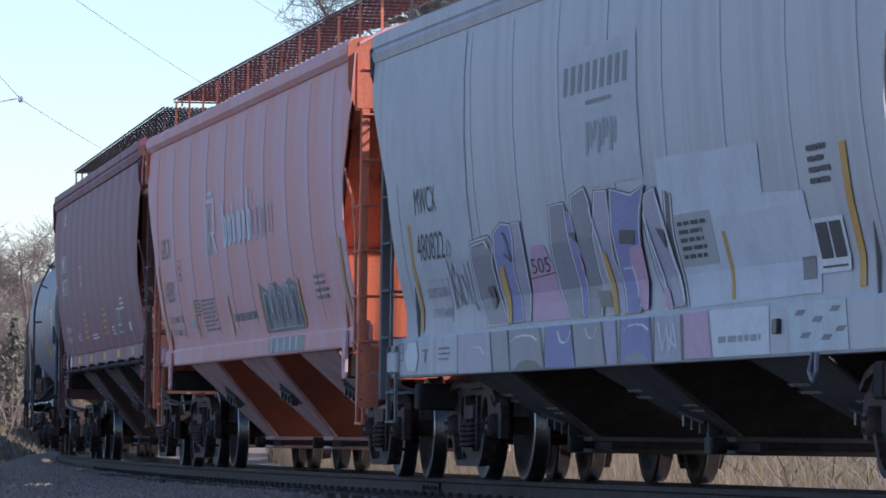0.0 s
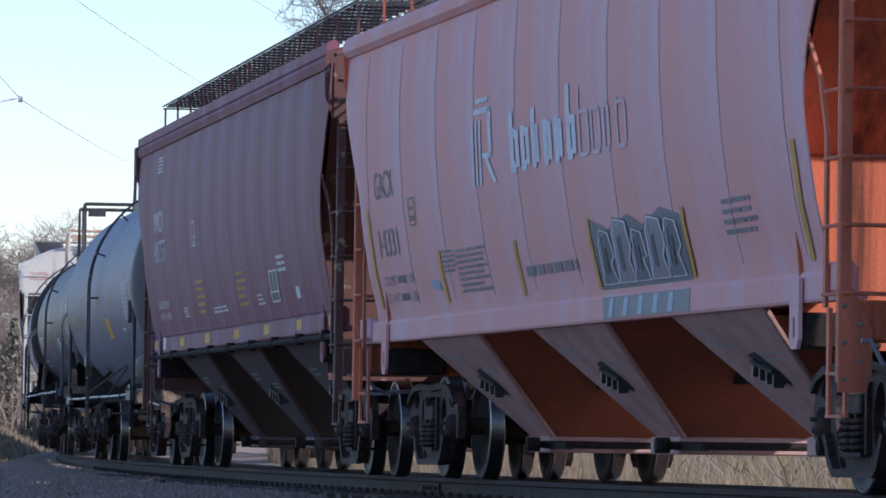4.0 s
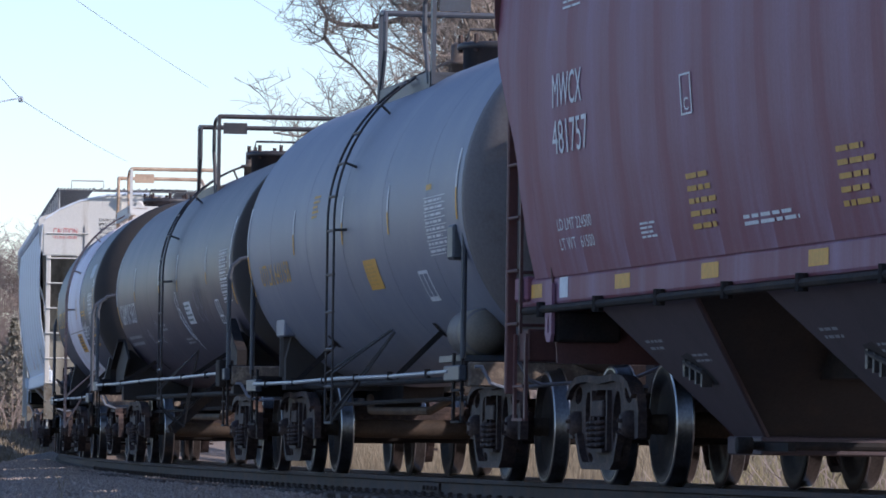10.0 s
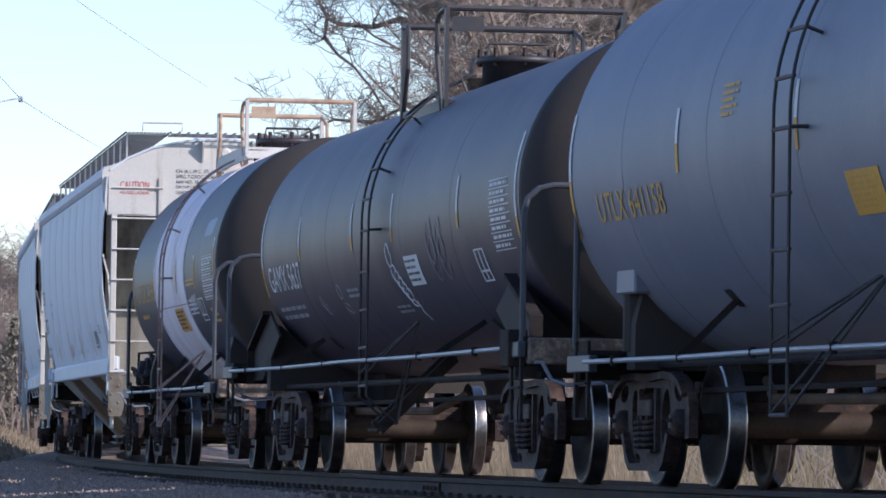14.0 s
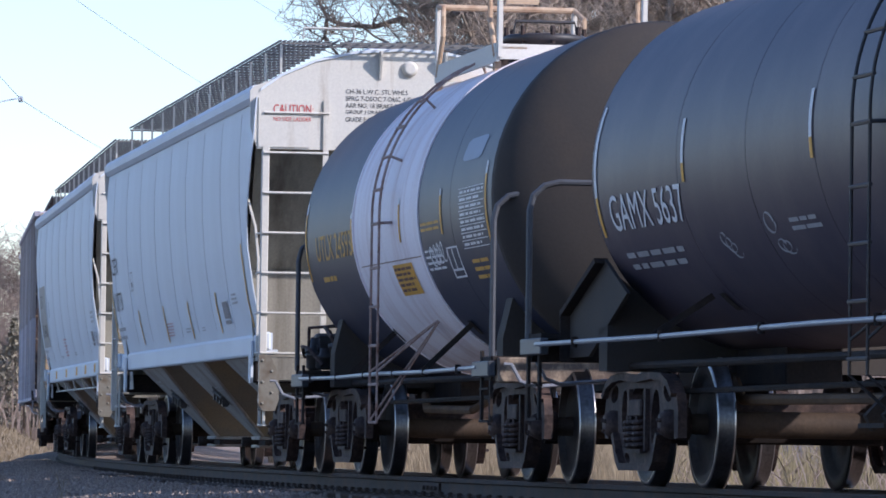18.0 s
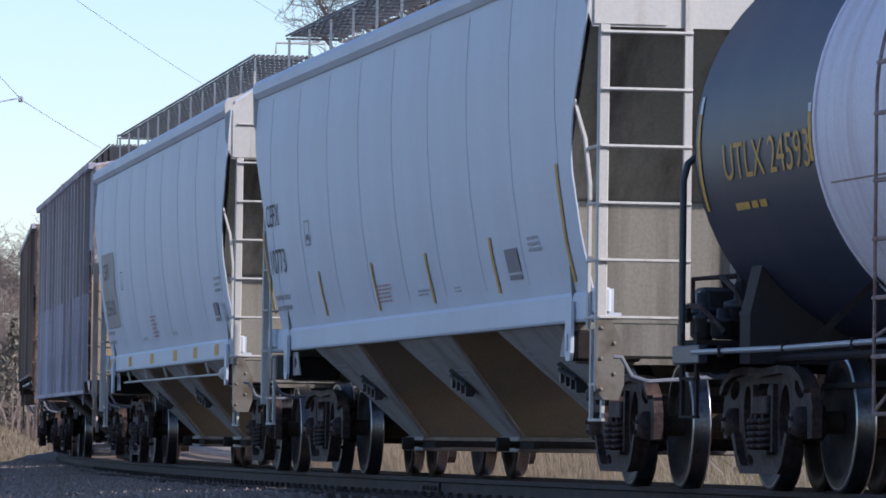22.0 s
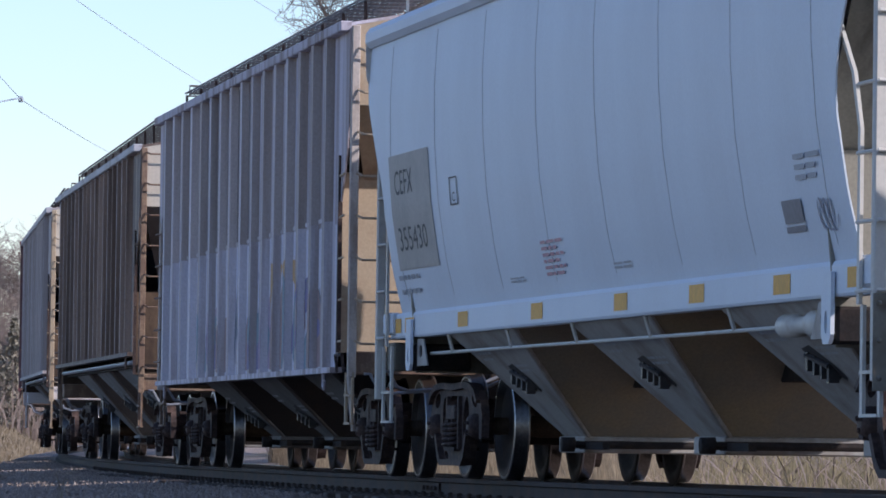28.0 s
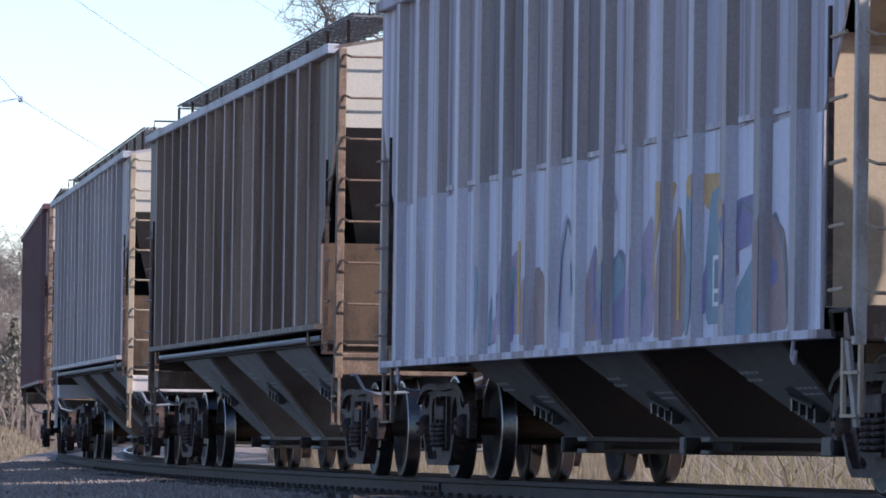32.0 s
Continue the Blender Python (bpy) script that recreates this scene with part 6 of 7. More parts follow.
decal(car, "small_print", bars(-4.4, -3.3, 1.92, 1.98, 1, 0.8, 3, 55), M_GOLD, tank_w)
for x, a, b in ((-5.2, 1.95, 2.75), (-2.25, 2.16, 2.54), (0.55, 2.16, 2.57), (2.78, 2.16, 2.56), (5.0, 1.97, 2.7)):
    strip(car, x, a, b, tank_w, white=0.15)
# A streak of sky reflected in the shell, painted as a blue patch.
decal(car, "paint_patch", [rounded([(3.7, 2.75), (4.6, 2.75), (4.75, 2.95), (3.8, 2.94)], 1)], M_SHEENBLUE, tank_w, 0.004, "blue sheen painted on the shell")
decal(car, "band_plate", [rect(-1.9, 1.5, 2.0, 2.012)], M_RUSTLADDER, tank_w, 0.004)
valve = part("brake_valve", bevelled(box(B(), -6.3, -6.05, -0.95, -0.4, 1.25, 1.7), 0.03), M_BLACK, car)
part("valve_cap", bevelled(box(B(), -6.45, -6.2, -0.85, -0.55, 1.5, 1.85), 0.03), M_BLACK, valve)
part("valve_portion", bevelled(box(B(), -6.35, -6.1, -1.2, -0.9, 1.2, 1.45), 0.03), M_BLACK, valve)
# the leading end carries the brake gear: reservoir, valves and pipes on a shelf
gear = part("brake_cylinder", lathe(B(), [(-0.34, 0.05), (-0.32, 0.15), (0.1, 0.16), (0.12, 0.19), (0.15, 0.19), (0.16, 0.05), (0.34, 0.04)], "y", 18, (-5.55, -0.55, 1.32)), M_BLACK, car, "grimy black brake cylinder")
for x, y, z, r, h in ((-5.85, -1.25, 1.06, 0.09, 0.34), (-5.6, -1.3, 1.06, 0.07, 0.26), (-5.35, -1.22, 1.06, 0.10, 0.22), (-5.7, -1.0, 1.06, 0.11, 0.42), (-5.2, -1.05, 1.06, 0.08, 0.3)):
    part("valve_body", lathe(B(), [(z, r * 0.7), (z + 0.03, r), (z + h * 0.5, r), (z + h * 0.55, r * 1.25), (z + h * 0.65, r * 1.25), (z + h * 0.7, r * 0.6), (z + h, r * 0.5)], "z", 12, (x, y, 0)), M_BLACK, gear)
for k, pts in enumerate(([(-5.9, -1.35, 1.2), (-5.6, -1.42, 1.3), (-5.2, -1.42, 1.28), (-5.0, -1.3, 1.1)], [(-5.8, -1.1, 1.45), (-5.5, -1.2, 1.5), (-5.1, -1.2, 1.4), (-5.0, -1.1, 1.15)], [(-5.95, -1.3, 1.1), (-5.95, -1.3, 1.5), (-5.7, -1.05, 1.52)])):
    part("air_pipe", tube(B(), pts, 0.02, 6), M_STEEL, gear)

TANK_R, TANK_Z = LONG_R, LONG_Z

for s, label in ((-44.35, "white curved-side covered hopper with thin orange stripes"), (-64.35, "white covered hopper with a tan lettered patch and yellow reflectors")):
    first = s > -50
    car = hopper("covered_hopper", s, label, M_WHITE, M_WHITEPOST, M_WHITE, M_TAN, sill_z=(1.27, 1.50), panels=10 if first else 9, bulge=0.0, lit_end=M_WHITEEND, board=M_GRATE, bay=M_WHITEBAY, stain=M_ENDSTAINSHADE, xr=8.62 if first else 8.35, xl=9.10 if first else 9.25,
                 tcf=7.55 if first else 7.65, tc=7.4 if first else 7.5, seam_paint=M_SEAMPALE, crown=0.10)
    if first:
        lettering(car, "CEFX", -8.29, -7.41, 2.56, 2.79, M_LETTERBLACK, hopper_w)
        lettering(car, "10773", -8.23, -7.24, 2.07, 2.32, M_LETTERBLACK, hopper_w)
        decal(car, "stencil_box", frame_of(-5.72, -5.41, 2.29, 2.54, 0.03, 0.012) + [rect(-5.63, -5.5, 2.34, 2.40)], M_LETTERGREY, hopper_w)
        for x, a, b in ((-8.64, 1.66, 2.50), (-5.2, 1.58, 2.02), (-1.97, 1.56, 2.01), (1.0, 1.56, 2.0), (4.15, 1.57, 2.03), (7.32, 1.58, 2.49)):
            decal(car, "marker_stripe", [rect(x, x + 0.10, a, b)], M_GOLD, hopper_w, 0.008, "thin orange stripe")
        decal(car, "small_print", bars(-1.85, -1.0, 1.62, 1.80, 5, 0.45, 3, 61), M_PINKPRINT, hopper_w, 0.008)
        decal(car, "stencil_box", [rect(4.77, 5.31, 1.72, 1.91), rect(4.77, 5.31, 1.66, 1.70)], M_LETTERGREY, hopper_w, 0.008)
        decal(car, "small_print", bars(5.82, 6.38, 1.85, 1.99, 3, 0.5, 2, 62) + bars(2.17, 2.54, 1.62, 1.68, 2, 0.5, 2, 63) + bars(0.33, 0.96, 1.63, 1.70, 2, 0.5, 2, 64), M_PRINTGREY, hopper_w, 0.008)
        decal(car, "small_print", bars(-8.28, -7.16, 1.66, 1.88, 2, 0.42, 3, 65), M_PRINTGREY, hopper_w, 0.008)
        end_lettering(car, "CAUTION:", -1.40, -0.97, 3.85, 3.95, 8.642, M_LETTERRED)
        end_lettering(car, "NO SIDE LADDER", -1.40, -0.99, 3.77, 3.815, 8.642, M_LETTERRED)
        for k, txt in enumerate(("CH-36 L.W.C. STL WHLS", "SPRG 7-D5OC 7-D6IC 4-D6AIIC", "AAR NO. 18 BRAKE BEAMS", "GROUP J DRAFT GEAR", "GRADE E COUPLER")):
            end_lettering(car, txt, -0.62, -0.62 + 0.032 * len(txt), 4.08 - 0.075 * k, 4.13 - 0.075 * k, 8.625, M_LETTERBLACK)
        part("end_lamp_boss", lathe(B(), [(8.62, 0.085), (8.65, 0.085), (8.68, 0.05)], "x", 18, (0, 0.07, 4.36)), M_WHITEEND, car)
        for y in (-0.25, 0.45):
            part("walk_bracket", plate(B(), [(8.62, 4.24), (8.64, 4.24), (8.76, 4.50), (8.76, 4.54), (8.62, 4.54)], "y", y - 0.012, y + 0.012), M_WHITEEND, car)
    else:
        decal(car, "paint_patch", [rect(-8.14, -6.2, 1.87, 2.9)], M_TANPATCH, hopper_w, 0.004, "tan painted number patch")
        lettering(car, "CEFX", -7.9, -7.03, 2.54, 2.76, M_LETTERBLACK, hopper_w)
        lettering(car, "355430", -7.93, -6.57, 2.04, 2.25, M_LETTERBLACK, hopper_w)
        decal(car, "stencil_box", frame_of(-5.31, -4.96, 2.35, 2.59, 0.03, 0.012), M_LETTERBLACK, hopper_w)
        lettering(car, "C", -5.2, -5.07, 2.38, 2.46, M_LETTERBLACK, hopper_w)
        decal(car, "small_print", bars(-1.83, -0.98, 1.64, 1.94, 6, 0.5, 3, 71), M_PINKPRINT, hopper_w, 0.008)
        decal(car, "stencil_box", [rect(5.99, 6.49, 1.77, 1.92), rect(5.99, 6.49, 1.71, 1.75)], M_LETTERGREY, hopper_w, 0.008)
        decal(car, "small_print", bars(6.45, 7.17, 2.02, 2.22, 3, 0.5, 2, 72) + bars(0.64, 1.42, 1.63, 1.69, 2, 0.5, 2, 73) + bars(-3.3, -2.6, 1.63, 1.68, 2, 0.5, 2, 74), M_PRINTGREY, hopper_w, 0.008)
        decal(car, "small_print", bars(-8.26, -7.1, 1.62, 1.87, 2, 0.34, 6, 75), M_PRINTGREY, hopper_w, 0.008)
        decal(car, "scribble", squiggle(6.9, 1.80, 0.35, -0.02, 0.08, 0.10, 3, 0.03), M_SPRAYSLATE, hopper_w, 0.008)
        for x in (-8.9, -8.25, -5.7, -2.55, 0.56, 3.03, 5.48, 7.4):
            decal(car, "reflector", [rect(x, x + 0.46, 1.32, 1.45)], M_YELLOW, sill_w, 0.004, "yellow reflective square")
        rod = part("brake_rod", tube(B(), [(-7.5, -1.32, 1.12), (5.2, -1.32, 1.11)], 0.015, 8), M_WHITEPOST, car)
        for k in range(5):
            part("rod_hanger", tube(B(), [(-6.4 + 2.6 * k, -1.33, 1.11), (-6.4 + 2.6 * k, -1.38, 1.28)], 0.018, 6), M_WHITEPOST, rod)
        part("brake_cylinder", lathe(B(), [(5.2, 0.02), (5.22, 0.08), (5.6, 0.08), (5.62, 0.06), (6.0, 0.06), (6.02, 0.095), (6.4, 0.095), (6.42, 0.04)], "x", 16, (0.0, -1.27, 1.12)), M_WHITEPOST, car)

for s, label, side, post, end, lit, bottom, ribs, top in (
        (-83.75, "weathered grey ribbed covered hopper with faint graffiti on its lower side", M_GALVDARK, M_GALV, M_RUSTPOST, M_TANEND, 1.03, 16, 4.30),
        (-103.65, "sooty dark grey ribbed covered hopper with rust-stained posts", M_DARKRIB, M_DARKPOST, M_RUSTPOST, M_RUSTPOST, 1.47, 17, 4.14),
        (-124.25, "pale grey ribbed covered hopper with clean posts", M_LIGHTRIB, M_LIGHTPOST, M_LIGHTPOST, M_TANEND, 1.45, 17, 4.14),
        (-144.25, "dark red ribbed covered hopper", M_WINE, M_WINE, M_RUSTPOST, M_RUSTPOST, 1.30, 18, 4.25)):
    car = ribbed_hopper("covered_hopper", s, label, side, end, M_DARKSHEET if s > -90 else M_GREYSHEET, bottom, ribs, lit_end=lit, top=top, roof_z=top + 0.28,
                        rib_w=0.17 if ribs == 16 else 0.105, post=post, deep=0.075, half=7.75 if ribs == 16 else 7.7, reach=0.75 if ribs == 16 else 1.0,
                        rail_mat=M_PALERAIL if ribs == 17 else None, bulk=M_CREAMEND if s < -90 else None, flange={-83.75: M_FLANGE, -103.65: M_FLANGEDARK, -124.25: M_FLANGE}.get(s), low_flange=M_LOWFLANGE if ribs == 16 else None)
    if s > -90:
        rng = random.Random(4)
        pitch = 2 * 7.75 / ribs
        flat_w = lambda z: 1.5355
        post_w = lambda z: 1.615
        for k in range(ribs + 1):
            # the lower half of each sheet was overpainted lighter
            x = -7.75 + pitch * (k - 0.5)
            a, b = max(-7.72, x + 0.13), min(7.72, x + pitch - 0.13)
            z1 = 2.47 + rng.uniform(-0.03, 0.02)
            decal(car, "paint_patch", [[(a, 1.05), (b, 1.05), (b, z1 + rng.uniform(-0.02, 0.02)), ((a + b) / 2, z1), (a, z1 + rng.uniform(-0.02, 0.02))]], M_RIBPALE, flat_w, 0.003)

        for k in (5, 6, 7, 8, 9):
            # the paint has weathered to bare brown above the overpaint
            x = -7.75 + pitch * (k - 0.5)
            decal(car, "weathering", [[(x + 0.13, 2.52), (x + pitch - 0.13, 2.52), (x + pitch - 0.13, 4.24), (x + 0.13, 4.24)]], M_SOOTSHEET, flat_w, 0.003, "bare brown weathered sheet")

        def faded(poly, material, off, soft=1):
            """A sprayed shape over sheets and posts alike: once behind, and once on each post that it crosses."""
            poly = rounded(poly, soft)
            decal(car, "graffiti", [poly], material, flat_w, off)
            for k in range(ribs):
                x = -7.75 + pitch * (k + 0.5)
                if min(p for p, q in poly) > x + 0.08 or max(p for p, q in poly) < x - 0.08:
                    continue
                bm = B()
                bm.faces.new([bm.verts.new((p, 0, q)) for p, q in poly])
                for cx, nx in ((x - 0.083, -1), (x + 0.083, 1)):
                    bmesh.ops.bisect_plane(bm, geom=list(bm.verts) + list(bm.edges) + list(bm.faces), plane_co=(cx, 0, 0), plane_no=(nx, 0, 0), clear_outer=True)
                if bm.faces:
                    part("graffiti", wrap(bm, post_w, off - 0.002), material, car)
                else:
                    bm.free()

        for poly, m, off in (
                ([(-0.49, 1.67), (-0.15, 2.12), (0.07, 2.0), (0.46, 1.68), (0.28, 1.19), (-0.35, 1.18)], M_SPRAYGREYV, 0.006),
                ([(-3.9, 1.3), (-3.7, 1.9), (-3.3, 1.75), (-3.4, 1.2)], M_FADETEAL, 0.006),
                ([(-2.5, 1.2), (-2.45, 1.78), (-2.0, 1.9), (-1.7, 1.5), (-1.9, 1.2)], M_FADEMAUVE, 0.006),
                ([(-1.6, 1.1), (-1.5, 1.62), (-1.0, 1.7), (-0.75, 1.3), (-0.8, 1.1)], M_FADEROSE, 0.0065),
                ([(1.2, 1.10), (1.37, 1.61), (1.85, 1.77), (2.09, 1.68), (2.18, 1.10)], M_FADEPURPLE, 0.006),
                ([(1.3, 1.4), (1.5, 1.7), (1.9, 1.72), (2.0, 1.5), (1.6, 1.35)], M_FADETEAL, 0.0075),
                ([(0.55, 1.1), (0.6, 1.55), (0.95, 1.85), (1.15, 1.4), (1.1, 1.1)], M_FADEROSE, 0.0065),
                ([(2.3, 1.1), (2.5, 1.8), (2.9, 2.0), (3.0, 1.4), (2.9, 1.1)], M_FADEMAUVE, 0.006),
                ([(2.9, 1.4), (2.97, 1.97), (3.14, 2.21), (3.68, 2.17), (3.51, 2.03), (3.2, 1.5)], M_FADEORANGE, 0.0065),
                ([(3.2, 1.08), (3.4, 1.7), (3.75, 2.05), (4.0, 1.5), (3.95, 1.08)], M_FADEROSE, 0.006),
                ([(3.9, 1.08), (4.05, 1.9), (4.3, 2.18), (4.5, 1.9), (4.4, 1.08)], M_FADETEAL, 0.0065),
                ([(4.2, 2.1), (4.35, 2.2), (5.05, 2.18), (5.39, 1.9), (5.2, 1.8), (4.6, 1.95)], M_FADEORANGE, 0.007),
                ([(4.55, 1.5), (4.7, 2.05), (5.0, 2.1), (5.2, 1.6), (5.0, 1.15), (4.6, 1.15)], M_FADETEAL, 0.0075),
                ([(5.41, 1.34), (6.04, 1.63), (6.22, 1.77), (6.12, 1.51), (6.06, 1.06), (5.4, 1.06)], M_FADETEAL, 0.006),
                ([(5.2, 1.9), (5.5, 1.98), (6.0, 2.0), (6.2, 1.8), (5.9, 1.66), (5.4, 1.62)], M_FADEPURPLE, 0.0068),
                ([(5.95, 1.06), (6.05, 1.63), (6.41, 1.86), (6.8, 1.72), (6.97, 1.08)], M_FADEROSE, 0.0075),
                ([(1.25, 2.05), (1.33, 2.22), (1.53, 2.28), (1.74, 2.08), (1.5, 2.0)], M_SPRAYGREYV, 0.0065)):
            faded(poly, m, off)
        for k in range(26):
            # runs and overspray along the foot of the piece
            a = rng.uniform(-3.5, 6.8)
            z = rng.uniform(1.1, 1.5)
            faded([(a, z), (a + rng.uniform(0.08, 0.22), z + 0.03), (a + rng.uniform(0.05, 0.25), z + rng.uniform(0.15, 0.5)), (a + 0.02, z + rng.uniform(0.1, 0.35))], rng.choice((M_FADEMAUVE, M_FADETEAL, M_FADEROSE, M_FADEPURPLE)), 0.009)
        for pts in ([(4.25, 1.3), (4.3, 1.8), (4.45, 2.12)], [(5.25, 1.2), (5.3, 1.7), (5.6, 1.95), (5.95, 1.85)], [(1.3, 1.15), (1.4, 1.55), (1.75, 1.75), (2.05, 1.6)], [(-0.4, 1.2), (-0.3, 1.75), (-0.1, 2.05), (0.2, 1.8)], [(6.2, 1.75), (6.5, 1.84), (6.75, 1.6), (6.85, 1.2)]):
            line(car, pts, 0.045, M_SPRAYTEAL, flat_w, 0.011)
        for x in (-7.55, -2.0, 3.7):
            decal(car, "marker_stripe", [rect(x, x + 0.09, 1.2, 1.95)], M_GOLD, flat_w, 0.010)
        decal(car, "stencil_box", frame_of(4.80, 5.12, 1.27, 1.62, 0.05, 0.03) + [rect(4.85, 5.07, 1.36, 1.39)], M_LETTERWHITE, flat_w, 0.012)
        for k in range(3, ribs):
            x = -7.75 + pitch * k
            part("tack_board", box(B(), x - 0.27, x + 0.27, -1.56, -1.538, 2.49, 2.53), M_GALV, car)
        part("sill_strut", tube(B(), [(8.12, -1.46, 0.98), (8.2, -1.42, 0.44)], 0.028, 6), M_POSTTAN, car)
        part("sill_loop", tube(B(), [(8.3, -1.6, 1.0), (8.3, -1.62, 1.16), (8.75, -1.62, 1.16), (8.75, -1.6, 1.0)], 0.016, 6), M_STEEL, car)


# ------------------------------------------------------------------ ground and track
M_BALLAST = mat("grey_ballast", (0.255, 0.195, 0.155), 0.9, vary=0.55, scale=0.5, second=(0.155, 0.14, 0.128), amount=0.7, bump=1.0, fine=22)
M_DRY = mat("dry_grass_ground", (0.19, 0.145, 0.095), 0.95, vary=0.4, scale=0.35, second=(0.20, 0.15, 0.09), amount=0.7, bump=0.8, fine=9)
M_EARTH = mat("brown_grey_earth", (0.125, 0.10, 0.08), 0.95, vary=0.45, scale=0.8, second=(0.10, 0.09, 0.08), amount=0.7, bump=0.8, fine=14)
M_STONE = mat("ballast_stone", (0.245, 0.195, 0.165), 0.9, vary=0.45, scale=8, second=(0.40, 0.34, 0.295), amount=0.5, bump=0.3, jitter=0.3)
M_BLADE = mat("straw_blades", (0.25, 0.20, 0.13), 0.85, vary=0.35, scale=0.9, second=(0.14, 0.11, 0.075), amount=0.8, bump=0.0, fine=6)
M_BLADEGREEN = mat("greenish_blades", (0.135, 0.118, 0.068), 0.85, vary=0.25, scale=1.2, second=(0.38, 0.30, 0.16), amount=0.8, bump=0.0, fine=6)
M_BARK = mat("grey_brown_bark", (0.31, 0.255, 0.205), 0.9, vary=0.3, scale=2.0, stretch=(4, 4, 0.6), second=(0.26, 0.205, 0.16), amount=0.8, bump=0.5, fine=12)
M_TWIG = mat("bare_twigs", (0.37, 0.305, 0.255), 0.9, vary=0.2, scale=0.6, second=(0.34, 0.275, 0.22), amount=0.7, bump=0.0, fine=4)
M_FARTWIG = mat("far_bare_twigs", (0.25, 0.195, 0.165), 0.95, vary=0.2, scale=0.2, second=(0.175, 0.145, 0.12), amount=0.7, bump=0.0, fine=2)
M_CEDAR = mat("cedar_foliage", (0.22, 0.195, 0.145), 0.9, vary=0.3, scale=0.5, second=(0.15, 0.14, 0.1), amount=0.7, bump=0.0, fine=3)
M_WIRE = flat("dull_wire", (0.42, 0.47, 0.50), 0.6)


def ground_height(s, w):
    """The trackbed, its shoulder, and the land on either side."""
    prof = ((-900, 7), (-400, 5), (-150, 2.2), (-60, 0.9), (-25, 0.30), (-12, -0.05), (-7, -0.28), (-4.6, -0.45), (-3.4, -0.48), (-2.5, -0.34), (-1.9, -0.20),
            (1.35, -0.195), (1.9, -0.20), (2.6, -0.22), (4.2, -0.24), (6.0, -0.33), (7.6, -0.55), (9.5, -0.75), (14, -0.80), (60, -0.6), (200, 1.0), (900, 6))
    z = float(np.interp(w, [p[0] for p in prof], [p[1] for p in prof]))
    if w > 1.7:
        # past the bend the shoulder drops into a ditch, and a grassy bank rises outside it
        far = max(0.0, min(1.0, (-5 - s) / 30.0))
        low = ((1.7, -0.2), (2.3, -0.5), (3.2, -0.75), (4.6, -0.95), (5.4, -0.8), (8.5, 0.75), (14, 1.0), (60, 1.2), (200, 1.6), (900, 6))
        z += far * (float(np.interp(w, [p[0] for p in low], [p[1] for p in low])) - z)
    if 1.0 < w < 4:
        # the stones were raked away from the tie ends here
        d = max(0.0, 1 - abs(s - 53.5) / 5.0)
        z -= 0.17 * d * (1 if w < 2.2 else 0.6)
    n = noise.noise(Vector((s * 0.9, w * 0.9, 0.0))) * 0.5 + noise.noise(Vector((s * 0.23, w * 0.3, 4.0)))
    return z + n * (0.02 if abs(w) < 2.5 else 0.05 if abs(w) < 8 else 0.12)


def ground():
    ws = [-900, -400, -150, -60, -30, -20, -14, -11, -9, -7.5, -6.2, -5.2, -4.3, -3.6, -3.0, -2.5, -2.0, -1.4, -0.7, 0, 0.7, 1.05, 1.4, 1.7, 2.0, 2.35, 2.7, 3.1, 3.5, 4.0, 4.6, 5.2,
          5.8, 6.4, 7.1, 7.9, 8.8, 10, 12, 15, 20, 30, 60, 200, 500, 900]
    ss = [-900, -600, -400, -250, -180, -140, -110, -90, -75, -62] + [-52 + 2 * k for k in range(16)] + [-20 + k for k in range(100)] + [85, 95, 110, 140, 200, 350, 600, 900]
    bm = B()
    loft(bm, [[ground_point(s, w, ground_height(s, w)) for w in ws] for s in ss], close=False, smooth=True)
    me = mesh_of("ground", bm, M_BALLAST, M_DRY, M_EARTH)
    for p in me.polygons:
        c = p.center
        w = math.hypot(c.x - CX, c.y - CY) - R
        s = (math.atan2(c.y - CY, c.x - CX) % (2 * math.pi) - PH0) * R
        k = noise.noise(Vector((c.x * 0.3, c.y * 0.12, 2)))
        if w < -4.0 + k or w > 11 or (w > 4.9 + 0.4 * k and s < -22):
            p.material_index = 1
        if -30 < w < -3.0 and s > 40 + 5 * (w + 4) + 4 * k:
            p.material_index = 2
    return me


tagged(new("ground", ground()), "grey ballast trackbed between dry grassy banks", "ground", kind="structure")


def rail(y):
    prof = [(-0.07, -0.180), (0.07, -0.180), (0.07, -0.168), (0.012, -0.150), (0.010, -0.05), (0.036, -0.038), (0.036, -0.008), (0.028, 0.0), (-0.028, 0.0), (-0.036, -0.008), (-0.036, -0.038), (-0.010, -0.05), (-0.012, -0.150), (-0.07, -0.168)]
    bm = B()
    secs = []
    for k in range(241):
        m = track_pose(-160 + k)
        secs.append([m @ Vector((0, y + a, b)) for a, b in prof])
    loft(bm, secs)
    me = mesh_of("rail", bm, M_RAIL, M_RAILTOP)
    n = len(prof)
    for p in me.polygons:
        if p.normal.z > 0.9 and min(me.vertices[v].co.z for v in p.vertices) > -0.14 + (0.03 if y < 0 else -0.03):
            p.material_index = 1
    return tagged(new("rail", me), "worn steel rail with a polished head", "rail", "rails", kind="structure")


near_rail, far_rail = rail(-0.753), rail(0.753)

# ties under the rails, with plates and spikes along the near rail
TIE = mesh_of("tie", bevelled(box(B(), -0.115, 0.115, -1.32, 1.32, -0.36, -0.186), 0.012), M_TIE)
PLATE = mesh_of("tie_plate", box(B(), -0.10, 0.10, -0.15, 0.15, -0.186, -0.176), M_RAIL)
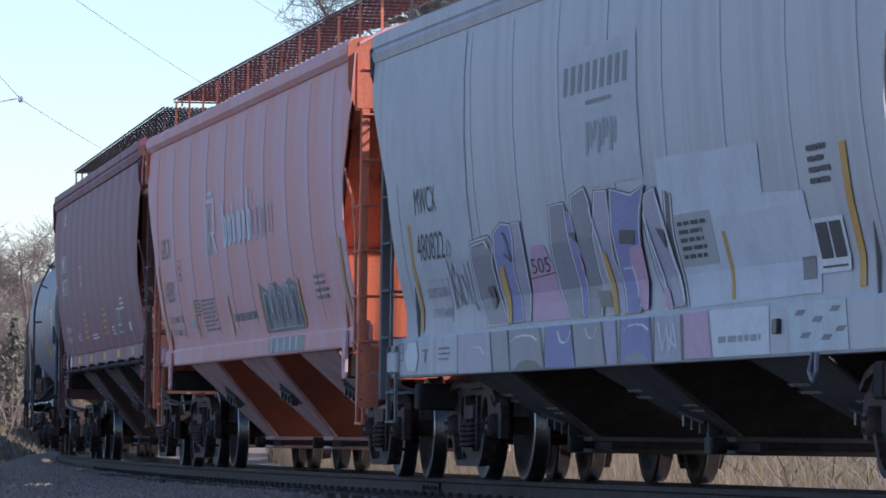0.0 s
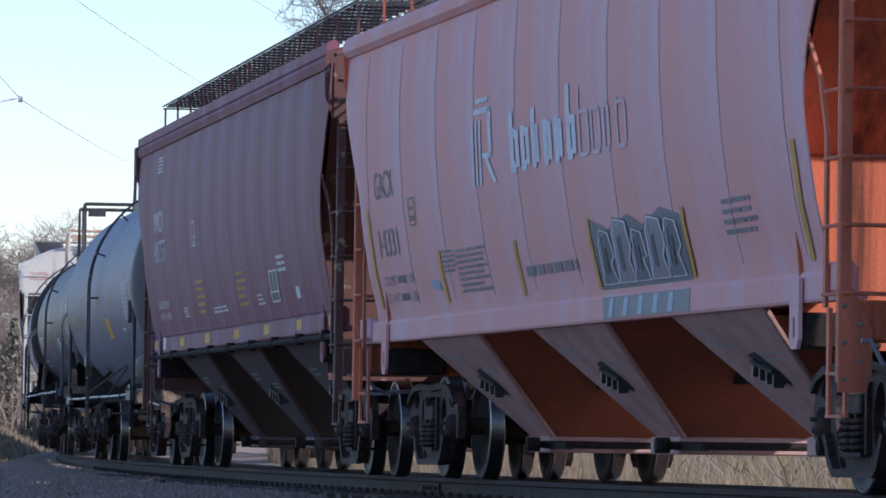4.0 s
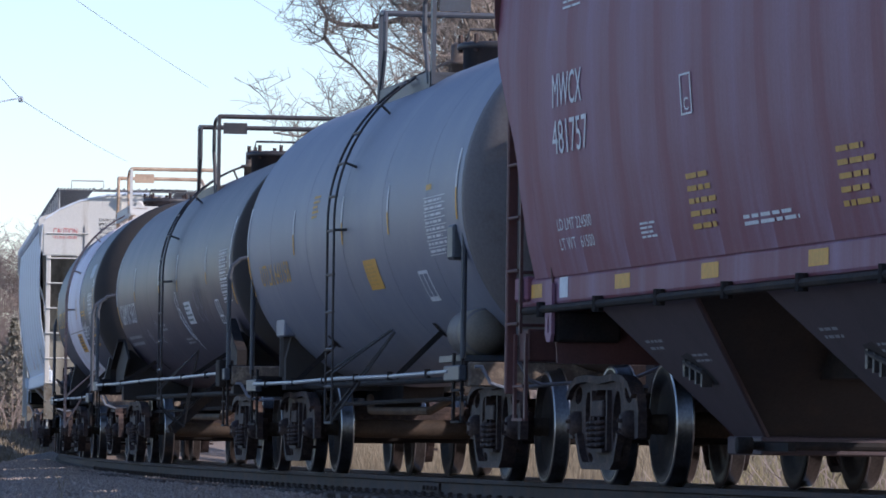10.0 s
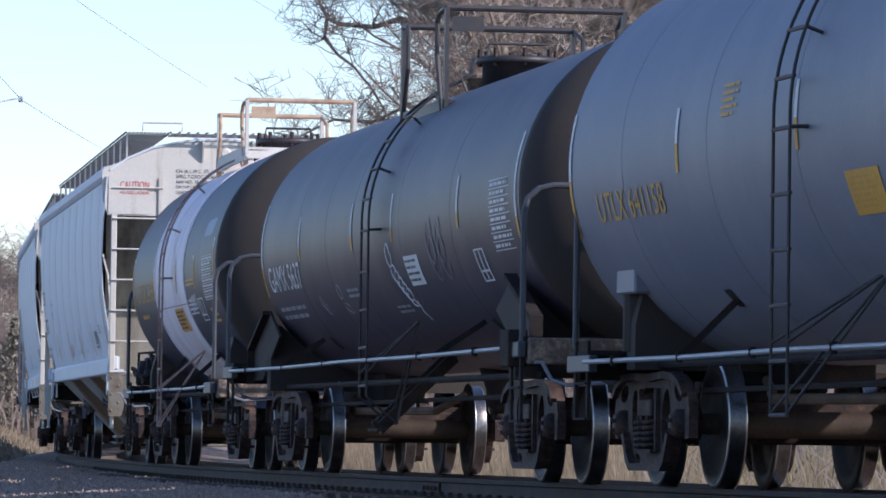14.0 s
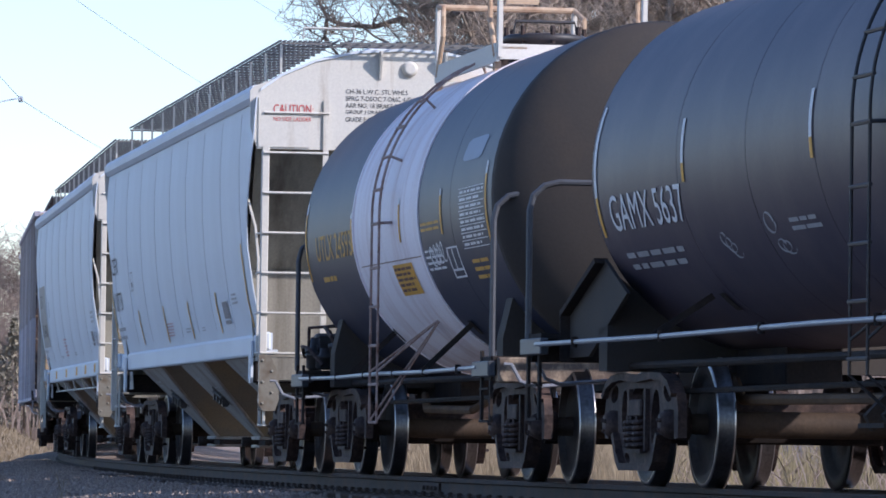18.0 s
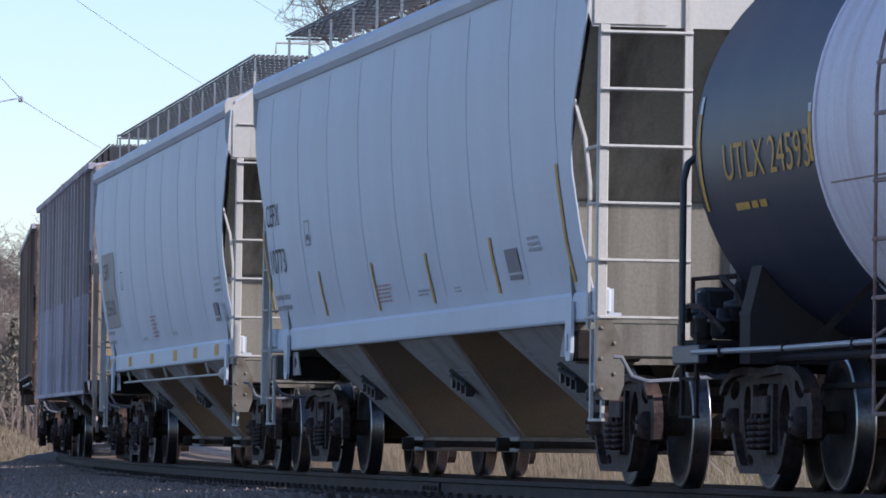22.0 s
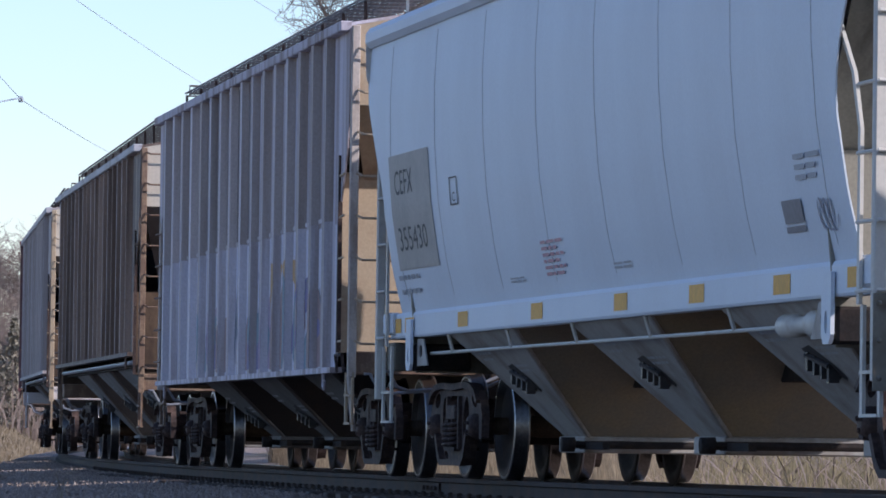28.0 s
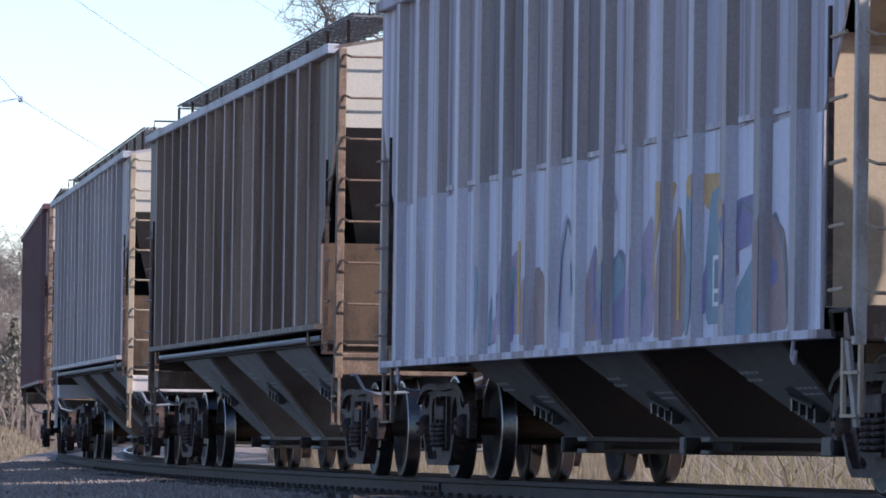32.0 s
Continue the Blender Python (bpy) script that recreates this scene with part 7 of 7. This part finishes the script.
SPIKE = mesh_of("spike", box(box(B(), -0.016, 0.016, -0.105, -0.073, -0.18, -0.14), -0.02, 0.02, -0.11, -0.060, -0.152, -0.135), M_RAIL)
ANCHOR = mesh_of("rail_anchor", box(box(B(), 0.12, 0.15, -0.10, 0.10, -0.205, -0.165), 0.125, 0.145, -0.105, -0.085, -0.21, -0.13), M_RAIL)
rng = random.Random(11)
for k in range(190):
    s = -12 + 0.5 * k
    t = tagged(new("tie", TIE), "dark creosoted wooden tie bedded in ballast", "tie", "ties of the track")
    t.matrix_basis = track_pose(s + rng.uniform(-0.03, 0.03)) @ pose(0, rng.uniform(-0.06, 0.06), 0, 0, 0, rng.uniform(-1, 1))
    if s > 12:
        for y in (-0.753,) if s < 60 else (-0.753, 0.753):
            for nm, me in (("tie_plate", PLATE), ("spike", SPIKE), ("rail_anchor", ANCHOR)):
                o = part(nm, me, None, near_rail if y < 0 else far_rail)
                o.matrix_basis = track_pose(s + (0.06 if nm == "spike" else 0), y)
# a bolted joint in the near rail
bm = box(B(), -0.45, 0.45, -0.035, -0.012, -0.15, -0.05)
joint = part("joint_bar", bevelled(bm, 0.006), M_RAIL, near_rail)
joint.matrix_basis = track_pose(52.2, -0.753)
for k in range(4):
    o = part("joint_bolt", tube(B(), [(-0.33 + 0.22 * k, -0.06, -0.10), (-0.33 + 0.22 * k, -0.03, -0.10)], 0.022, 6), M_RAIL, near_rail)
    o.matrix_basis = track_pose(52.2, -0.753)


def scatter(name, label, category, count, region, maker, material, seed, kind="stuff"):
    """Many small pieces in one mesh, laid over a stretch of the ground."""
    rng = random.Random(seed)
    verts, faces = [], []
    for _ in range(count):
        s, w = region(rng)
        maker(rng, ground_point(s, w, ground_height(s, w)), verts, faces)
    me = bpy.data.meshes.new(name)
    me.from_pydata(verts, [], faces)
    me.materials.append(material)
    return tagged(new(name, me), label, category, kind=kind)


def stone(rng, p, verts, faces):
    r = rng.uniform(0.022, 0.052)
    n = len(verts)
    rot = Euler((rng.uniform(0, 6), rng.uniform(0, 6), rng.uniform(0, 6))).to_matrix()
    for q in ((1, 0, 0), (-1, 0, 0), (0, 0.8, 0), (0, -0.8, 0), (0, 0, 0.7), (0, 0, -0.7)):
        verts.append(p + rot @ (Vector(q) * r * rng.uniform(0.75, 1.3)))
    for f in ((0, 2, 4), (2, 1, 4), (1, 3, 4), (3, 0, 4), (2, 0, 5), (1, 2, 5), (3, 1, 5), (0, 3, 5)):
        faces.append(tuple(n + i for i in f))


def blade(rng, p, verts, faces, tall=(0.35, 0.95), wide=0.006, lean=0.45):
    h = rng.uniform(*tall)
    a = rng.uniform(0, 2 * math.pi)
    d = Vector((math.cos(a), math.sin(a), 0))
    side = Vector((1, 0.15, 0)) * wide * rng.uniform(0.7, 1.5)
    bend = rng.uniform(0.05, lean) * h
    n = len(verts)
    base = p - Vector((0, 0, 0.04))
    verts.extend([base - side, base + side, base + d * bend * 0.35 + Vector((0, 0, h * 0.55)) + side * 0.8, base + d * bend * 0.35 + Vector((0, 0, h * 0.55)) - side * 0.8, base + d * bend + Vector((0, 0, h))])
    faces.extend([(n, n + 1, n + 2, n + 3), (n + 3, n + 2, n + 4)])


def slant(r, w, a, b):
    """The straw ends and the weedy earth begins along a slanting line."""
    edge = 40 + 5 * (w + 4) + r.gauss(0, 1.5)
    return (r.uniform(min(a, edge - 1), edge) if b is None else r.uniform(edge, max(b, edge + 1))), w


scatter("ballast_stones", "loose crushed grey ballast stones", "ballast", 60000, lambda r: (r.uniform(-14, 58), min(r.uniform(0.95, 6.5), r.uniform(0.95, 8.0))), stone, M_STONE, 5)
scatter("dry_grass", "tall straw-coloured dry grass beyond the track", "grass", 15000, lambda r: slant(r, -4.2 - abs(r.gauss(0, 2.6)), -30, None), blade, M_BLADE, 6)
scatter("dry_grass", "greenish dry weeds at the foot of the bank", "grass", 9000, lambda r: slant(r, -3.4 - abs(r.gauss(0, 2.8)), None, 84), lambda g, p, v, f: blade(g, p, v, f, (0.2, 0.6)), M_BLADEGREEN, 7)
scatter("dry_grass", "short tan grass on the bank outside the curve", "grass", 26000, lambda r: (r.uniform(-170, -40), r.uniform(5.0, 13)), lambda g, p, v, f: blade(g, p, v, f, (0.12, 0.38), 0.02, 0.8), M_BLADE, 8)
scatter("brush", "dead brush and cut stalks on brown earth", "brush", 1600, lambda r: slant(r, -3.2 - abs(r.gauss(0, 2.2)), None, 82), lambda g, p, v, f: blade(g, p, v, f, (0.25, 0.8), 0.008, 1.6), M_FARTWIG, 9)


def stalks(x, y, z, n, seed):
    rng = random.Random(seed)
    bm = B()
    for k in range(n):
        a = rng.uniform(-0.25, 0.35)
        h = rng.uniform(0.22, 0.42)
        p = Vector((rng.uniform(-0.06, 0.06), rng.uniform(-0.1, 0.1), -0.05))
        tube(bm, [p, p + Vector((a * 0.1, 0, h * 0.5)), p + Vector((a * 0.4, 0, h)), p + Vector((a * 0.4 + 0.05, 0, h + 0.01))], 0.0045, 5)
    o = tagged(new("dry_weed", mesh_of("dry_weed", bm, M_BLADE)), "dead straw-coloured weed stalks in the ballast", "weed", "weeds")
    o.location = (x, y, z)


for gx, gd, n, sd in ((0.010, 58.0, 3, 1), (-0.003, 60.0, 5, 2)):
    x = (-0.0798 + gx) * gd
    s = (math.atan2(gd - CY, x - CX) % (2 * math.pi) - PH0) * R
    w = math.hypot(gd - CY, x - CX) - R
    stalks(x, gd, ground_height(s, w), n, sd)


# ------------------------------------------------------------------ bare trees
def limb(rng, p, d, length, r0, r1, steps, wander, lift):
    """A bending, tapering limb as points and radii."""
    pts, rad = [p.copy()], [r0]
    for k in range(steps):
        d = (d + Vector((rng.uniform(-1, 1), rng.uniform(-1, 1), rng.uniform(-1, 1) + lift)) * wander).normalized()
        p = p + d * length / steps
        pts.append(p.copy())
        rad.append(r0 + (r1 - r0) * (k + 1) / steps)
    return pts, rad


def spray(rng, twigs, pts, rad, first, reach, thin, shoots):
    """Side shoots along a limb, each with finer twigs on it."""
    for i in range(first, len(pts)):
        for _ in range(shoots):
            d = Vector((rng.uniform(-1, 1), rng.uniform(-1, 1), rng.uniform(-0.35, 1.0))).normalized()
            a = limb(rng, pts[i], d, reach * rng.uniform(0.5, 1.1), min(rad[i] * 0.7, thin * 1.8), thin, 4, 0.28, 0.25)
            twigs.append((*a, 3))
            for j in (1, 2, 3, 3, 4):
                d = Vector((rng.uniform(-1, 1), rng.uniform(-1, 1), rng.uniform(-0.4, 1.0))).normalized()
                t = limb(rng, a[0][j], d, reach * rng.uniform(0.25, 0.55), thin * 0.9, thin * 0.55, 2, 0.3, 0.2)
                twigs.append((*t, 3))


def grow(rng, wood, twigs, height, r, lean, boughs, low=4.0, spread=1.0):
    """A tall trunk, boughs from low upwards, branches on them and sprays of fine twigs."""
    tr = limb(rng, Vector((0, 0, -0.3)), Vector((lean, 0, 1)).normalized(), height, r, r * 0.3, 12, 0.07, 0.4)
    wood.append((*tr, 9))
    for k in range(boughs):
        i = min(11, max(1, round((low + (height - low) * (k / boughs) ** 1.15) / height * 12)))
        a = rng.uniform(0, 6.283)
        d = Vector((math.cos(a), math.sin(a), rng.uniform(0.15, 1.1))).normalized()
        bo = limb(rng, tr[0][i], d, rng.uniform(2.4, 4.4) * spread, tr[1][i] * rng.uniform(0.28, 0.5), 0.02, 6, 0.22, 0.25)
        wood.append((*bo, 6))
        spray(rng, twigs, bo[0], bo[1], 2, 1.0, 0.0085, 1)
        for j in (2, 3, 4, 5):
            d = Vector((rng.uniform(-1, 1), rng.uniform(-1, 1), rng.uniform(-0.2, 1.0))).normalized()
            br = limb(rng, bo[0][j], d, rng.uniform(1.2, 2.4) * spread, bo[1][j] * 0.6, 0.011, 5, 0.26, 0.2)
            wood.append((*br, 4))
            spray(rng, twigs, br[0], br[1], 1, 0.9, 0.0075, 2)


def limb_mesh(name, limbs, material, scale=1.0):
    verts, faces = [], []
    for pts, rad, n in limbs:
        ref = None
        base = len(verts)
        for i, p in enumerate(pts):
            d = (pts[min(i + 1, len(pts) - 1)] - pts[max(i - 1, 0)]).normalized()
            ref = d.orthogonal().normalized() if ref is None else (ref - d * ref.dot(d)).normalized()
            o = d.cross(ref)
            for k in range(n):
                a = 2 * math.pi * k / n
                verts.append(p + max(rad[i], 0.004) * (math.cos(a) * ref + math.sin(a) * o))
        for i in range(len(pts) - 1):
            for k in range(n):
                faces.append((base + i * n + k, base + i * n + (k + 1) % n, base + (i + 1) * n + (k + 1) % n, base + (i + 1) * n + k))
    me = bpy.data.meshes.new(name)
    me.from_pydata(verts, [], faces)
    me.materials.append(material)
    for p in me.polygons:
        p.use_smooth = True
    return me


def tree_kind(seed, height, r, depth, lean, bark, twig):
    rng = random.Random(seed)
    wood, twigs = [], []
    grow(rng, wood, twigs, height, r, lean, depth[0], depth[1], depth[2])
    return limb_mesh("trunk", wood, bark), limb_mesh("crown", twigs, twig)


KINDS = [tree_kind(21 + k, 16.0 + k, (0.30, 0.17, 0.24)[k], (22, 4.5, 1.0), 0.04 * (k - 1), M_BARK, M_TWIG) for k in range(3)]
FAR_KINDS = [tree_kind(41 + k, 7.5 + 0.6 * k, 0.11, (12, 2.0, 0.7), 0.04 * (k - 1), M_FARTWIG, M_FARTWIG) for k in range(2)]


def tree(kinds, k, x, y, z, turn, size, label, group):
    e = new("tree")
    e.matrix_basis = Matrix.LocRotScale((x, y, z), Euler((0, 0, turn)), (size, size, size))
    tagged(e, label, "tree", group)
    part("trunk", kinds[k][0], None, e)
    part("crown", kinds[k][1], None, e)
    return e


def land(x, y):
    s = (math.atan2(y - CY, x - CX) % (2 * math.pi) - PH0) * R
    return ground_height(s, math.hypot(y - CY, x - CX) - R)


rng = random.Random(3)
# the wood behind the train: bearing across the view and distance
for b, dist, k, size in ((0.0022, 130, 0, 1.0), (0.0075, 133, 2, 1.0), (0.0125, 128, 1, 1.0), (0.0165, 138, 2, 0.95), (0.0205, 127, 1, 1.05), (0.0245, 134, 0, 0.95), (0.0300, 129, 1, 1.0), (0.0350, 137, 2, 1.0),
                         (0.0405, 128, 1, 1.05), (0.0460, 134, 0, 1.0), (0.0520, 129, 2, 1.05), (0.0590, 138, 1, 1.0), (0.0670, 130, 0, 1.0), (0.0760, 136, 2, 1.0)) + ((0.0100, 150, 1, 1.1), (0.0225, 152, 2, 1.1),
                         (0.0330, 150, 1, 1.1), (0.0430, 154, 2, 1.1), (0.0550, 152, 1, 1.1), (0.0150, 160, 1, 1.2), (0.0190, 147, 1, 1.0), (0.0275, 161, 1, 1.2), (0.0370, 163, 1, 1.2),
                         (0.0490, 162, 1, 1.2), (0.0620, 160, 1, 1.2), (0.0055, 158, 1, 1.2)):
    x = b * dist
    tree(KINDS, k, x, dist, land(x, dist) - 0.1, rng.uniform(0, 6.28), size, "tall leafless tree with grey-brown bark and fine twigs", "bare trees behind the train")
# the low crooked bough of the first tree
rng2 = random.Random(17)
wood, twigs = [], []
for path, r in ((((0.1, 9.4), (-0.4, 9.78), (-1.2, 9.94), (-1.8, 9.74), (-2.6, 9.84), (-2.9, 9.98), (-3.05, 10.3), (-3.2, 10.9)), 0.085),
                (((-2.9, 9.98), (-2.97, 9.5), (-2.65, 9.1), (-2.3, 8.84), (-1.85, 8.25), (-1.5, 7.6), (-1.3, 6.9)), 0.045),
                (((-0.2, 7.4), (-1.0, 7.9), (-1.9, 7.5), (-2.8, 7.6), (-3.6, 7.2), (-4.2, 7.3)), 0.05)):
    pts = [Vector((p, rng2.uniform(-0.2, 0.2), q)) for p, q in path]
    rad = [r * (1 - 0.7 * i / len(pts)) for i in range(len(pts))]
    wood.append((pts, rad, 7))
    spray(rng2, twigs, pts, rad, 1, 1.0, 0.008, 2)
    for i in range(1, len(pts)):
        d = Vector((rng2.uniform(-1, 0.3), rng2.uniform(-1, 1), rng2.uniform(-0.6, 0.7))).normalized()
        br = limb(rng2, pts[i], d, rng2.uniform(0.8, 1.8), rad[i] * 0.5, 0.010, 5, 0.26, 0.1)
        wood.append((*br, 4))
        spray(rng2, twigs, br[0], br[1], 1, 0.8, 0.0075, 2)
low = tagged(new("tree"), "drooping leafless bough beside a tall trunk", "tree", "bare trees behind the train")
low.location = (0.0022 * 130, 130, 0)
part("bough", limb_mesh("bough", wood, M_BARK), None, low)
part("crown", limb_mesh("crown", twigs, M_TWIG), None, low)
# the distant wood past the bend
for j in range(26):
    dist = 215 + 4.5 * j + rng.uniform(-4, 4)
    x = (-0.083 + rng.uniform(-0.008, 0.026)) * dist
    tree(FAR_KINDS, j % 2, x, dist, land(x, dist) - 0.2, rng.uniform(0, 6.28), rng.uniform(0.75, 1.0), "leafless grey-brown tree in a distant wood", "distant wood")


def cedar(x, y, size, seed):
    rng = random.Random(seed)
    e = tagged(new("cedar_tree"), "dull olive-grey evergreen among leafless trees", "tree", "distant cedars")
    e.location = (x, y, land(x, y))
    part("trunk", tube(B(), [(0, 0, -0.2), (0.05, 0, size * 0.5), (0, 0, size * 0.95)], 0.07, 6), M_BARK, e)
    verts, faces = [], []
    for _ in range(1500):
        z = rng.uniform(0.06, 1.0)
        r = (1 - z) ** 0.8 * size * 0.28 * math.sqrt(rng.uniform(0.1, 1)) * (0.8 + 0.4 * rng.random())
        a = rng.uniform(0, 6.28)
        p = Vector((r * math.cos(a), r * math.sin(a), z * size))
        n = len(verts)
        for _k in range(3):
            verts.append(p + Vector((rng.uniform(-1, 1), rng.uniform(-1, 1), rng.uniform(-1.0, 1.0))) * 0.13)
        faces.append((n, n + 1, n + 2))
    me = bpy.data.meshes.new("crown")
    me.from_pydata(verts, [], faces)
    me.materials.append(M_CEDAR)
    part("crown", me, None, e)


for b, dist, size, sd in ((-0.0775, 208, 4.2, 1), (-0.0815, 212, 3.6, 2), (-0.0735, 224, 4.6, 3)):
    cedar(b * dist, dist, size, sd)


# undergrowth that closes the foot of the distant wood
def bush(rng, p, verts, faces):
    for _ in range(5):
        blade(rng, p + Vector((rng.uniform(-0.6, 0.6), rng.uniform(-0.6, 0.6), 0)), verts, faces, (0.8, 3.2), 0.022, 0.5)


bm_rng = random.Random(15)
verts, faces = [], []
for _ in range(2600):
    dist = bm_rng.uniform(206, 300)
    x = bm_rng.uniform(-0.095, -0.05) * dist
    bush(bm_rng, Vector((x, dist, land(x, dist))), verts, faces)
me = bpy.data.meshes.new("undergrowth")
me.from_pydata(verts, [], faces)
me.materials.append(M_FARTWIG)
tagged(new("undergrowth", me), "grey-brown leafless undergrowth at the wood's foot", "undergrowth", kind="stuff")
verts, faces = [], []
for _ in range(2600):
    dist = bm_rng.uniform(112, 150)
    x = bm_rng.uniform(-0.012, 0.085) * dist
    bush(bm_rng, Vector((x, dist, land(x, dist))), verts, faces)
me = bpy.data.meshes.new("undergrowth")
me.from_pydata(verts, [], faces)
me.materials.append(M_FARTWIG)
tagged(new("undergrowth", me), "tangled leafless saplings behind the train", "undergrowth", kind="stuff")


# ------------------------------------------------------------------ overhead wires
def sight(bx, by, d):
    """A place seen bx across and by up from the view's middle, d metres off."""
    return VIEW @ (Vector((bx, by, -1)) * d)


def wire(a, b, sag, label, r=0.009):
    pts = []
    for k in range(17):
        u = k / 16
        p = a.lerp(b, u)
        p.z -= sag * 4 * u * (1 - u)
        pts.append(p)
    tagged(new("overhead_wire", mesh_of("overhead_wire", tube(B(), pts, r, 5), M_WIRE)), label, "wire", "overhead wires")


wire(sight(-0.0691, 0.0470, 80), sight(-0.0422, 0.0291, 120), 0.03, "thin overhead wire running beside the line", 0.0055)
wire(sight(-0.0815, 0.0330, 62), sight(-0.0758, 0.0268, 64), 0.01, "thin overhead wire tied to a clamp", 0.0045)
wire(sight(-0.0758, 0.0268, 64), sight(-0.0570, 0.0158, 105), 0.03, "thin overhead wire running beside the line", 0.0045)
wire(sight(-0.0815, 0.0262, 63), sight(-0.0764, 0.0272, 64), 0.0, "short grey guy rod at a wire clamp", 0.009)
wire(sight(-0.0365, 0.0465, 90), sight(-0.0180, 0.0352, 128), 0.02, "thin overhead wire running beside the line", 0.005)
o = tagged(new("wire_clamp", mesh_of("wire_clamp", bevelled(box(B(), -0.03, 0.03, -0.02, 0.02, -0.035, 0.035), 0.008), M_WIRE)), "small grey clamp joining overhead wires", "clamp")
o.location = sight(-0.0761, 0.0270, 64)


def motions():
    for car, s in CARS:
        walk(car, [(t, track_pose(s + d)) for t, d in RUN])
    steps = [k / 8 for k in range(257)]
    turn = [math.degrees(run_at(t)) / WR for t in steps]
    for ax, x in WHEELSETS:
        walk(ax, [(t, pose(x, 0, WR, 0, 1, 0) @ pose(0, 0, 0, 0, a % 360, 0)) for t, a in zip(steps, turn)])


motions()
